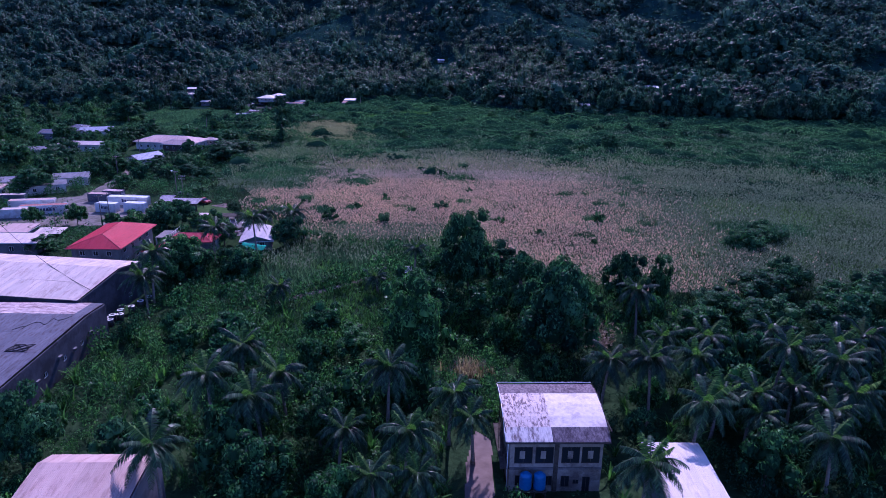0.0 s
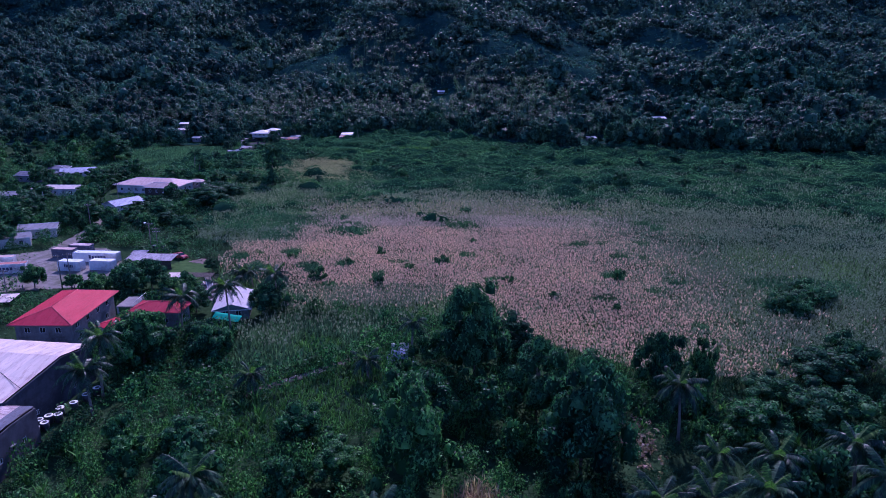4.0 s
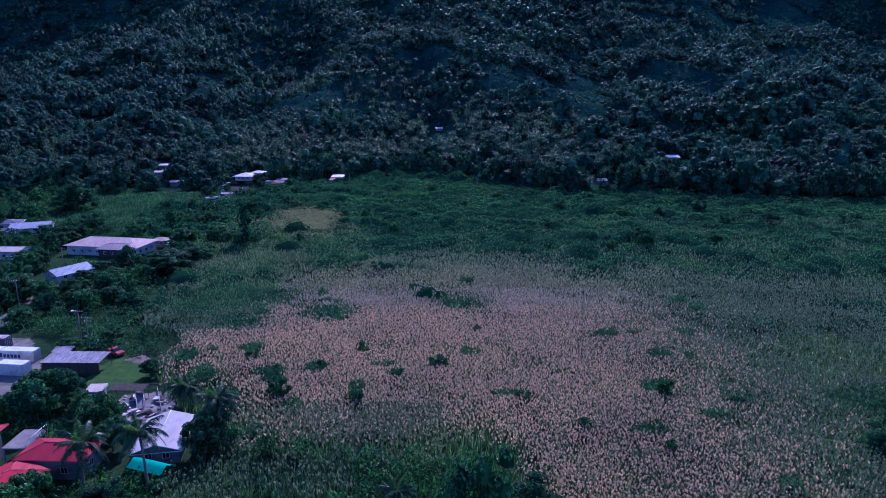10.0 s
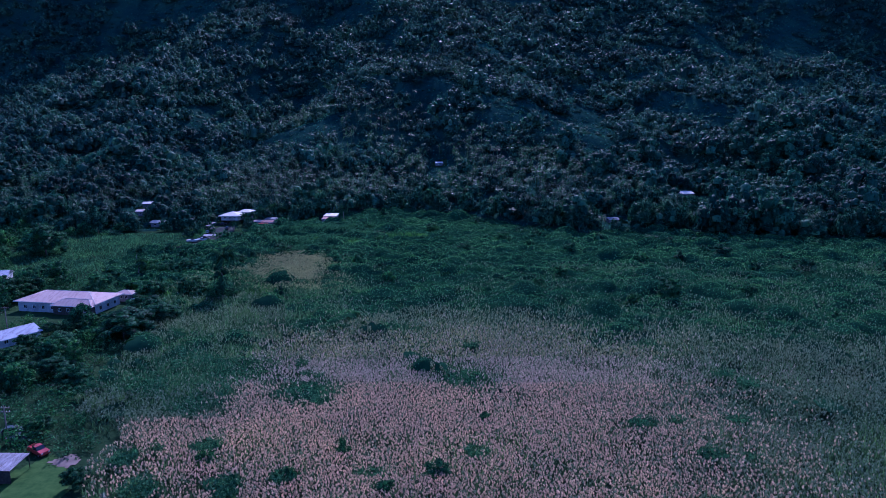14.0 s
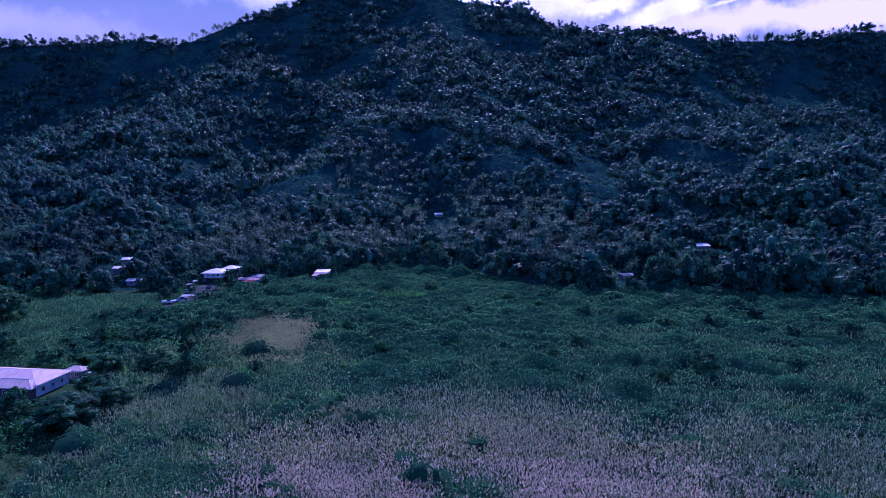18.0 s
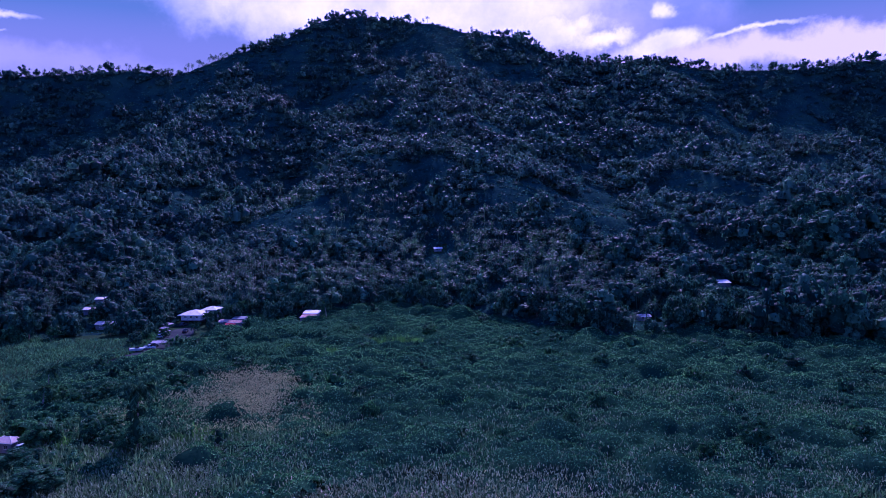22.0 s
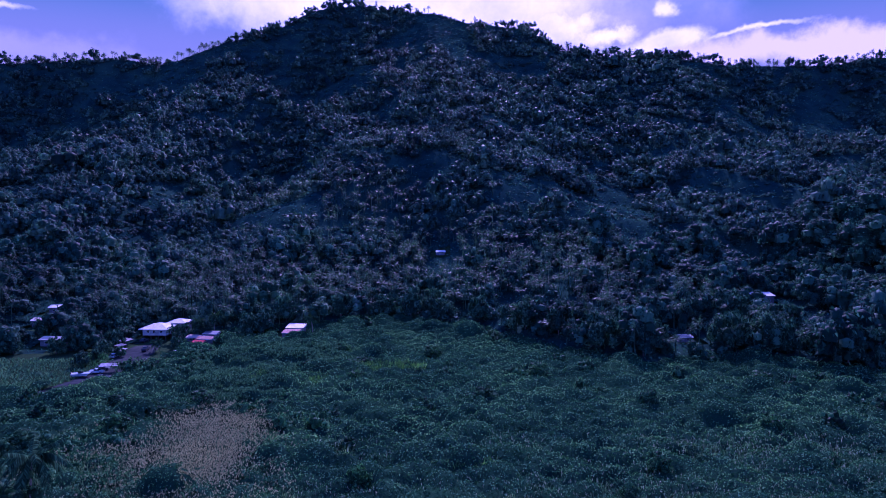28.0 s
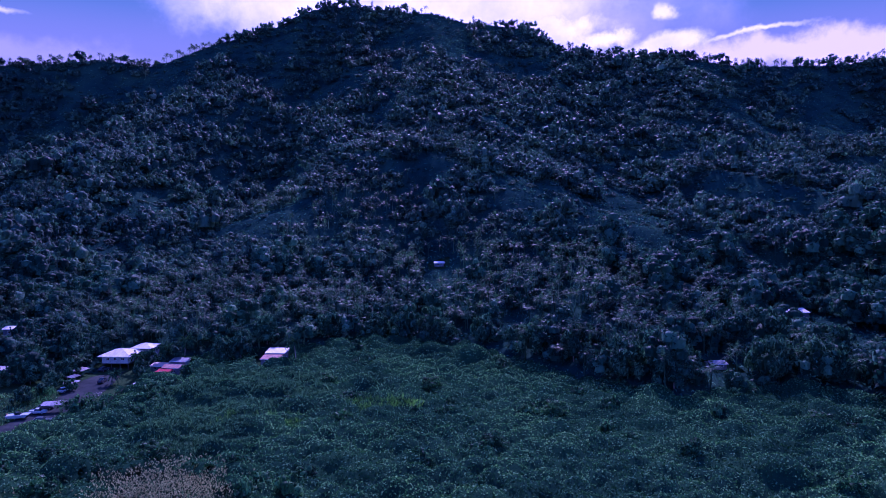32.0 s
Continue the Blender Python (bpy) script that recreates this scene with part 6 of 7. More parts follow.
house("small_house", "dark-roofed house at the edge of the trees", -182, 330, 10, 12, 7, 2.8, "hip", 1.1, DARK_ROOF, WHITE_WALL, 0.5)
hill = house("hillside_house", "white house on dark posts under a white hipped roof", -120.4, 463.6, -3, 9.8, 10, 2.5, "hip", 1.7, WHITE_ROOF, WHITE_WALL, 1.2, base=2.5)
for px_ in (-4.6, -1.6, 1.6, 4.6):
    for py_ in (-4.7, 0.0, 4.7):
        child("post", box_mesh("post", [(px_ - 0.14, px_ + 0.14, py_ - 0.14, py_ + 0.14, -3.2, -0.02)], DARK_WOOD), hill)
child("floor_slab", box_mesh("floor_slab", [(-4.95, 4.95, -5.05, 5.05, -0.25, -0.003)], CONCRETE), hill)
# dark sheet added behind the posts as the shade of the open undercroft
child("undercroft_shade_sheet", box_mesh("undercroft_shade_sheet", [(-4.4, 4.4, 1.0, 1.2, -3.2, -0.26)], DARK_WOOD), hill)
house("hillside_house_wing", "rear wing with white hipped roof behind the house", -114.8, 470.6, -3, 7, 7, 4.6, "hip", 1.3, WHITE_ROOF, GREY_WALL, 0.7, category="house")
house("rusty_shed", "low shed with a faded pink sheet roof", -104, 457, -6, 5.2, 3.6, 2.1, "shed", 0.5, PINK_ROOF, GREY_WALL, 0.3, category="shed")
house("rusty_shed", "shed with rusted red and pale roof sheets", -97.4, 453.4, -10, 6, 4.6, 2.5, "gable", 0.7, RUSTY_SHEET, GREY_WALL, 0.4, category="shed")
house("rusty_shed", "small shed with a red sheet roof beside palms", -99.4, 449.6, -8, 4.4, 2.6, 1.8, "shed", 0.4, RED_ROOF, GREY_WALL, 0.3, category="shed")
house("rusty_shed", "low shed with a dull grey sheet roof", -97.6, 459.4, -8, 5.6, 3.4, 3.2, "shed", 0.5, GREY_ROOF, GREY_WALL, 0.3, category="shed")
house("hut", "small hut with a white metal roof at the forest edge", -66, 474, -4, 7, 5.5, 3.0, "shed", 0.7, WHITE_ROOF, GREY_WALL, 0.4)
house("hut", "low rusted lean-to beside the hut", -66.5, 467, -4, 6.5, 5, 2.2, "shed", 0.5, RUSTY_SHEET, GREY_WALL, 0.3)
house("hut", "small white-roofed hut high on the wooded slope", -4, 606, 8, 5.2, 4, 2.0, "gable", 0.8, WHITE_ROOF, GREY_WALL, 0.4)
house("hut", "long white-roofed hut among trees on the slope", 154, 515, 2, 11, 5, 3.8, "shed", 1.1, WHITE_ROOF, GREY_WALL, 0.4)
house("hut", "small half-hidden hut with a dull grey roof in the trees", 92, 448, 8, 5.5, 4, 1.9, "gable", 0.7, GREY_ROOF, GREY_WALL, 0.4)
house("hut", "white-roofed hut half hidden by palms", -184, 505, 5, 10, 6, 2.8, "gable", 0.8, WHITE_ROOF, GREY_WALL, 0.4)
house("hut", "pale-roofed hut among palms at the slope's foot", -176, 480, 5, 12, 6, 2.8, "gable", 0.7, PALE_ROOF, GREY_WALL, 0.4)
house("hut", "hut with a pale sheet roof beside the field", -155.6, 448, -5, 8, 5, 2.6, "gable", 0.7, PALE_ROOF, GREY_WALL, 0.4)

# ---------- shipping containers ----------
BOX_WHITE = plain_mat("white_container_paint", (0.6, 0.6, 0.6), (0.72, 0.71, 0.7), 0.5, 0.8, stain=(0.45, 0.4, 0.37))
BOX_DARK = plain_mat("dark_container_paint", (0.05, 0.06, 0.09), (0.08, 0.09, 0.12), 0.5, 0.8)
BOX_RED = plain_mat("dusty_red_paint", (0.3, 0.12, 0.1), (0.4, 0.19, 0.16), 0.6, 0.8)
BADGE = plain_mat("navy_lettering_paint", (0.02, 0.03, 0.07), (0.03, 0.04, 0.09), 0.5, 2)


def container(cx, cy, turn, length, mat, label, badge=False, top=None):
    ob = thing("shipping_container", pose(cx, cy, 0, 0, 0, turn), label, "shipping container", "shipping containers in the yard")
    L, W, H = length, 2.44, 2.59
    n = int(L / 0.28)
    xs = []
    for i in range(n):
        a = -L / 2 + 0.12 + (L - 0.24) * i / n
        s = (L - 0.24) / n
        xs += [(a, 0.0), (a + 0.35 * s, 0.0), (a + 0.5 * s, 0.04), (a + 0.85 * s, 0.04)]
    xs.append((L / 2 - 0.12, 0.0))
    for s_ in (-1, 1):
        V = np.array([(x, s_ * (W / 2 - 0.03 - o), z) for z in (0.2, H - 0.1) for x, o in xs])
        k = len(xs)
        child("side_panel", mesh_of("side_panel", V, [[i, i + 1, k + i + 1, k + i] for i in range(k - 1)], mat), ob)
    child("roof_panel", box_mesh("roof_panel", [(-L / 2 + 0.1, L / 2 - 0.1, -W / 2 + 0.08, W / 2 - 0.08, H - 0.1, H - 0.05)], top or mat), ob)
    child("floor_frame", box_mesh("floor_frame", [(-L / 2 + 0.1, L / 2 - 0.1, -W / 2 + 0.06, W / 2 - 0.06, 0.1, 0.22)], mat), ob)
    fr = [(-L / 2, L / 2, s_ * W / 2 - 0.08 * (s_ > 0), s_ * W / 2 + 0.08 * (s_ < 0), z, z + 0.13) for s_ in (-1, 1) for z in (0.06, H - 0.13)]
    fr += [(s_ * L / 2 - 0.14 * (s_ > 0), s_ * L / 2 + 0.14 * (s_ < 0), q * W / 2 - 0.13 * (q > 0), q * W / 2 + 0.13 * (q < 0), 0, H) for s_ in (-1, 1) for q in (-1, 1)]
    child("corner_frame", box_mesh("corner_frame", fr, mat), ob)
    child("end_wall", box_mesh("end_wall", [(-L / 2 + 0.03, -L / 2 + 0.08, -W / 2 + 0.13, W / 2 - 0.13, 0.15, H - 0.1)], mat), ob)
    for s_ in (-1, 1):
        dr = child("door_leaf", box_mesh("door_leaf", [(L / 2 - 0.08, L / 2 - 0.03, min(s_ * 0.01, s_ * 1.08), max(s_ * 0.01, s_ * 1.08), 0.15, H - 0.14)], mat), ob)
        for yy in (0.3, 0.8):
            child("lock_rod", bar("lock_rod", (L / 2 + 0.0, s_ * yy, 0.2), (L / 2 + 0.0, s_ * yy, H - 0.2), 0.02, TRIM), dr)
    if badge:
        bl = L * 0.4
        rows = []
        for i in range(6):
            a = -L * 0.2 + bl * i / 6 + (0.9 if L > 9 else 0.0)
            rows.append((a, a + bl / 6 * 0.74, -W / 2 - 0.012, -W / 2 - 0.002, 1.0, 1.75 if i else 2.0))
        child("painted_mark", box_mesh("painted_mark", rows, BADGE), ob, None, "dark blue bars of a painted shipping mark")
    return ob


container(-93.6, 193.2, -4, 12.19, BOX_WHITE, "long white corrugated shipping container with a dark painted mark", True)
container(-104, 196.5, -6, 6.06, BOX_DARK, "dark blue shipping container with a dusty pale top", False, PINK_ROOF)
container(-101.5, 200.5, -6, 6.06, BOX_DARK, "dark shipping container with a rusty top", False, RUST_ROOF)
container(-96.2, 185.4, -6, 6.06, BOX_WHITE, "short white shipping container with a dark painted mark", True)
container(-88.4, 186, -6, 6.06, BOX_WHITE, "short plain white shipping container")
container(-112.6, 182.2, 14, 12.19, BOX_WHITE, "white shipping container with dusty red top and dark painted mark", True, BOX_RED)
container(-119.2, 188, 12, 12.19, BOX_WHITE, "white shipping container with a faded pink top", False, PINK_ROOF)
container(-120.4, 177.2, 12, 12.19, BOX_WHITE, "white shipping container with a dusty pale top in the yard", False, PALE_ROOF)
container(-131, 193.5, 10, 12.19, BOX_DARK, "dark shipping container with a dusty pale top beside trees", False, PALE_ROOF)

house("flat_roofed_house", "low grey building with a pale pink flat roof beside the yard", -104.6, 156.4, 5, 8, 5.6, 3.1, "shed", 0.4, PINK_ROOF, GREY_WALL, 0.4)
house("flat_roofed_house", "low building with a dusty pale sheet roof behind the warehouse", -99.6, 149, 4, 11, 6, 2.9, "shed", 0.4, PALE_ROOF, GREY_WALL, 0.4)
house("long_house", "long white building with a low grey roof behind trees", -126, 207, 30, 11, 6, 2.7, "gable", 0.8, GREY_ROOF, WHITE_WALL, 0.4)
house("small_house", "small pale house with a dusty pink roof", -141, 200, 3, 11, 6, 2.7, "shed", 0.5, PINK_ROOF, WHITE_WALL, 0.4)
house("dark_roofed_house", "long dark-roofed house under trees by the field", -178, 312, -2, 17, 8, 2.9, "gable", 1.1, DARK_ROOF, GREY_WALL, 0.5)
house("long_house", "low house with grey roof half hidden by hedges", -166, 268, 10, 15, 6, 2.8, "gable", 0.9, GREY_ROOF, WHITE_WALL, 0.5)

# ---------- sky and clouds low over the ridge ----------
CLOUD, nt, nd, ln, p = nodes_of("cloudy_sky")
nd.remove(p)
tc = nd.new("ShaderNodeTexCoord")


def math_node(op, a, b, clamp=False):
    m = nd.new("ShaderNodeMath")
    m.operation, m.use_clamp = op, clamp
    for sock, v in zip(m.inputs, (a, b)):
        if isinstance(v, (int, float)):
            sock.default_value = v
        else:
            ln.new(v, sock)
    return m.outputs[0]


def between(sock, a, b):
    m = nd.new("ShaderNodeMapRange")
    m.interpolation_type = "SMOOTHSTEP"
    m.inputs[1].default_value, m.inputs[2].default_value = a, b
    ln.new(sock, m.inputs[0])
    return m.outputs[0]


def wander(scale, amount, seed):
    """A place on the backdrop, shifted unevenly so that cloud edges fray."""
    n = nd.new("ShaderNodeTexNoise")
    n.inputs["Scale"].default_value, n.inputs["Detail"].default_value, n.inputs["Roughness"].default_value = scale, 8, 0.62
    off = nd.new("ShaderNodeVectorMath")
    off.operation = "ADD"
    off.inputs[1].default_value = (seed * 911.0, 0, seed * 577.0)
    ln.new(tc.outputs["Object"], off.inputs[0])
    ln.new(off.outputs[0], n.inputs["Vector"])
    cen = nd.new("ShaderNodeVectorMath")
    cen.operation = "MULTIPLY_ADD"
    cen.inputs[1].default_value, cen.inputs[2].default_value = (amount * 2, 0, amount), (-amount, 0, -amount / 2)
    ln.new(n.outputs["Color"], cen.inputs[0])
    out = nd.new("ShaderNodeVectorMath")
    ln.new(tc.outputs["Object"], out.inputs[0])
    ln.new(cen.outputs[0], out.inputs[1])
    return out.outputs[0]


FRAYED = wander(0.0022, 520, 1)
WISPY = wander(0.0035, 330, 2)
CALM = wander(0.005, 130, 3)


def cloud(place, x, z, rx, rz, tilt=0.0, soft=0.5):
    """One cloud of the bank: 1 inside an uneven oval, fading over its edge."""
    mp = nd.new("ShaderNodeMapping")
    mp.vector_type = "TEXTURE"
    mp.inputs["Location"].default_value, mp.inputs["Rotation"].default_value, mp.inputs["Scale"].default_value = (x, 0, z), (0, radians(tilt), 0), (rx, 1e6, rz)
    ln.new(place, mp.inputs[0])
    far = nd.new("ShaderNodeVectorMath")
    far.operation = "LENGTH"
    ln.new(mp.outputs[0], far.inputs[0])
    return between(far.outputs["Value"], 1 + soft, 1 - soft)


mask = 0.0
for c in (cloud(FRAYED, -290, 1290, 1230, 300, 0, 0.3), cloud(FRAYED, 560, 1060, 420, 110, 0, 0.4),
          cloud(CALM, -2420, 1080, 150, 17, 4, 0.7), cloud(CALM, -2450, 985, 90, 14, 0, 0.5), cloud(CALM, 1290, 1140, 55, 38, 20, 0.6),
          cloud(CALM, 1740, 1000, 220, 12, -7, 0.8), cloud(CALM, 1290, 955, 210, 62, -10, 0.35), cloud(WISPY, 950, 985, 160, 45, 0, 0.7), cloud(CALM, 1790, 1240, 120, 14, 0, 0.8)):
    mask = math_node("MAXIMUM", c, mask)
thin = cloud(WISPY, 2150, 890, 1100, 95, -2, 0.5)
thin = math_node("MAXIMUM", thin, math_node("MULTIPLY", cloud(FRAYED, 700, 1120, 620, 230, 0, 0.8), 0.55))
thin = math_node("MAXIMUM", thin, math_node("MULTIPLY", cloud(FRAYED, -2500, 820, 700, 90, 0, 0.8), 0.3))
height = nd.new("ShaderNodeSeparateXYZ")
ln.new(tc.outputs["Object"], height.inputs[0])
blue = ramp(nt, between(height.outputs[2], 850, 1800), [(0.0, (0.2, 0.208, 0.225)), (0.25, (0.11, 0.178, 0.19)), (1.0, (0.08, 0.148, 0.172))])
veil = mix(nt, thin, blue, (0.7, 0.56, 0.57))
lit = mix(nt, between(noise_tex(nt, 0.0024, 6, 0.6), 0.3, 0.7), (0.64, 0.56, 0.6), (0.98, 0.82, 0.76))
em = nd.new("ShaderNodeEmission")
ln.new(mix(nt, mask, veil, lit), em.inputs[0])
cl = nd.new("ShaderNodeBsdfTransparent")
ms = nd.new("ShaderNodeMixShader")
ln.new(between(height.outputs[2], 2290, 1900), ms.inputs[0])
ln.new(cl.outputs[0], ms.inputs[1])
ln.new(em.outputs[0], ms.inputs[2])
ln.new(ms.outputs[0], nd["Material Output"].inputs[0])
bx = np.linspace(-4200, 4200, 15)
V = np.array([(x, 4300 - (x / 4200) ** 2 * 1500, z) for z in (100, 2300) for x in bx])
F = [[i, i + 1, 15 + i + 1, 15 + i] for i in range(14)]
tagged(new("cloud_backdrop", mesh_of("cloud_backdrop", V, F, CLOUD)), "bright white clouds low over the ridge in a blue sky", "clouds", kind="structure")


# ---------- yards, tracks, stream ----------
def patch(name, poly, mat, label, category, step=0.8, lift=0.06, kind="structure"):
    """A thin cover that follows the ground inside a polygon of the plan."""
    xs = np.arange(min(p[0] for p in poly), max(p[0] for p in poly) + step, step)
    ys = np.arange(min(p[1] for p in poly), max(p[1] for p in poly) + step, step)
    PX, PY = np.meshgrid(xs, ys)
    PX = PX + (field(PX, PY, 2.5, 51) - 0.5) * step
    PY = PY + (field(PX, PY, 2.5, 52) - 0.5) * step
    idx = np.arange(PX.size).reshape(PX.shape)
    F = np.stack([idx[:-1, :-1], idx[:-1, 1:], idx[1:, 1:], idx[1:, :-1]], -1).reshape(-1, 4)
    fl = np.stack([PX.ravel(), PY.ravel(), land(PX.ravel(), PY.ravel()) + lift + 0.03 * field(PX.ravel(), PY.ravel(), 1.5, 53)], -1)
    c = fl[F].mean(1)
    F = F[inside(c[:, 0], c[:, 1], poly)]
    used, inv = np.unique(F, return_inverse=True)
    return tagged(new(name, mesh_of(name, fl[used], inv.reshape(F.shape), mat, True)), label, category, kind=kind)


GRAVEL = plain_mat("dusty_gravel", (0.13, 0.115, 0.105), (0.22, 0.195, 0.18), 0.95, 0.4, grain=0.02, stain=(0.09, 0.09, 0.06))
ASPHALT = plain_mat("worn_asphalt", (0.016, 0.02, 0.022), (0.03, 0.035, 0.037), 0.95, 0.3, grain=0.01, stain=(0.048, 0.052, 0.05))
DIRT = plain_mat("pinkish_dirt", (0.15, 0.11, 0.095), (0.22, 0.165, 0.145), 0.95, 0.5, grain=0.02)
MUD = plain_mat("muddy_bed", (0.06, 0.053, 0.044), (0.11, 0.097, 0.08), 0.9, 0.8, grain=0.04, stain=(0.19, 0.165, 0.145))
LAWN = plain_mat("mown_grass", (0.028, 0.066, 0.016), (0.055, 0.105, 0.026), 0.95, 0.6, grain=0.03)
patch("container_yard", [(-122, 168), (-110, 166), (-86, 172), (-82, 183), (-86, 192), (-97, 206), (-109, 206), (-122, 196)], GRAVEL, "dusty gravel yard with patches of oil and worn grass", "yard")
patch("dirt_track", TRACK, GRAVEL, "pale two-rut dirt track leading between hedges", "track", 0.7, 0.08)
patch("lawn", [(-71, 178), (-61, 178), (-60, 183), (-64, 191), (-70, 196), (-73, 190)], LAWN, "short bright green lawn beside the tin shed", "lawn", 0.8, 0.05)
patch("bare_earth", [(-69, 193), (-64.5, 191), (-63.5, 193.5), (-66, 196)], DIRT, "bare pinkish earth patch by the lawn", "earth", 0.6, 0.09)
patch("parking_lot", LOT, ASPHALT, "worn dark asphalt lot in front of the house at the slope's foot", "car park")
patch("stream_bed", STREAM, MUD, "narrow muddy stream bed with stones and litter", "stream", 0.25, 0.1)
patch("dirt_path", [(2.6, 57), (6, 57), (6.6, 75), (4.6, 77), (3.2, 70)], DIRT, "pinkish bare earth path beside the two-storey house", "path", 0.25)
patch("yard_slab", [(-61, 164), (-52, 163), (-49, 172), (-53, 178), (-61, 176)], CONCRETE, "cracked pale concrete yard slab at the marsh edge", "yard", 0.6, 0.08)
patch("verge", [(-82, 158), (-60, 156), (-60, 163), (-82, 166)], LAWN, "strip of grass behind the red-roofed house", "grass", 0.8, 0.05)

# stones and litter
STONE = plain_mat("pale_stone", (0.22, 0.2, 0.19), (0.4, 0.37, 0.35), 0.9, 2)
q = np.random.default_rng(11)


def scraps(name, n, poly, s0, s1, mat, label, category, up=0.05):
    X = q.uniform(min(p[0] for p in poly), max(p[0] for p in poly), n * 4)
    Y = q.uniform(min(p[1] for p in poly), max(p[1] for p in poly), n * 4)
    k = inside(X, Y, poly)
    X, Y = X[k][:n], Y[k][:n]
    shapes = []
    for i in range(3):
        v, f = boxes([(-0.5, 0.5, -0.4, 0.4, 0, 0.5)])
        shapes.append((v * q.uniform(0.6, 1.2, v.shape) + 0.0, f))
    S = q.uniform(s0, s1, len(X))
    V, F = scatter(shapes, X, Y, land(X, Y) + up, S, rng=q)
    stuff(name, V, F, mat, label, category)


scraps("stream_stones", 90, STREAM, 0.12, 0.4, STONE, "pale stones and litter lying along the stream bed", "stones")
scraps("lot_rubble", 70, [(-115, 394), (-112, 400), (-108.6, 418), (-110, 430), (-112.5, 430), (-111, 416)], 0.1, 0.4, STONE, "pale rubble along the edge of the lot", "rubble")
scraps("yard_litter", 60, [(-61, 164), (-52, 163), (-49, 172), (-53, 178), (-61, 176)], 0.15, 0.6, STONE, "scattered scrap and litter on the concrete yard", "litter")
DRY = leaf_mat("dry_pink_leaves", (0.22, 0.12, 0.1), (0.32, 0.19, 0.17), (0.42, 0.27, 0.25), 0.8, 0.3)
X, Y = q.normal(26.8, 1.5, 260), q.normal(105.5, 2.6, 260)
V, F = scatter([crown(q, 10, 0.5, 3, 0.8, 0) for _ in range(2)], X, Y, land(X, Y) + q.uniform(0, 1.6, 260), q.uniform(0.3, 0.7, 260), rng=q)
stuff("dry_branches", V, F, DRY, "heap of dry pinkish leaves and fallen branches", "dead branches")
X, Y = q.normal(4.6, 1.6, 90), q.normal(90.5, 1.3, 90)
V, F = scatter([tuft(q, 7, 2.4, 0.05, 1.4) for _ in range(2)], X, Y, land(X, Y) + 1, q.uniform(0.6, 1.2, 90), rng=q)
stuff("dry_stalks", V, F, DRY, "dry leafless stalks in the undergrowth", "dead stalks")

# ---------- vehicles ----------
TYRE = plain_mat("tyre_rubber", (0.015, 0.015, 0.015), (0.03, 0.03, 0.03), 0.85, 3)
RIM = plain_mat("wheel_metal", (0.35, 0.35, 0.36), (0.5, 0.5, 0.5), 0.35, 3, 0.8)
LAMP = plain_mat("lamp_glass", (0.6, 0.6, 0.6), (0.7, 0.7, 0.7), 0.15, 3)
PAINTS = {k: plain_mat(k + "_car_paint", a, b, 0.3, 0.6) for k, a, b in (("red", (0.35, 0.03, 0.03), (0.42, 0.05, 0.04)), ("white", (0.65, 0.65, 0.65), (0.75, 0.75, 0.75)), ("dark", (0.03, 0.035, 0.045), (0.05, 0.055, 0.065)), ("silver", (0.38, 0.39, 0.42), (0.46, 0.47, 0.5)))}


def profile_solid(name, prof, half, mat, inset=0.0):
    """A side outline (x, z) given width, narrowing towards the top by inset."""
    zs = [z for x, z in prof]
    lo, hi = min(zs), max(zs)
    V = [(x, s * (half - inset * (z - lo) / (hi - lo)), z) for s in (-1, 1) for x, z in prof]
    n = len(prof)
    me = bpy.data.meshes.new(name)
    me.from_pydata(V, [], [tuple(range(n)), tuple(range(2 * n - 1, n - 1, -1))] + [(i, n + i, n + (i + 1) % n, (i + 1) % n) for i in range(n)])
    me.materials.append(mat)
    return me


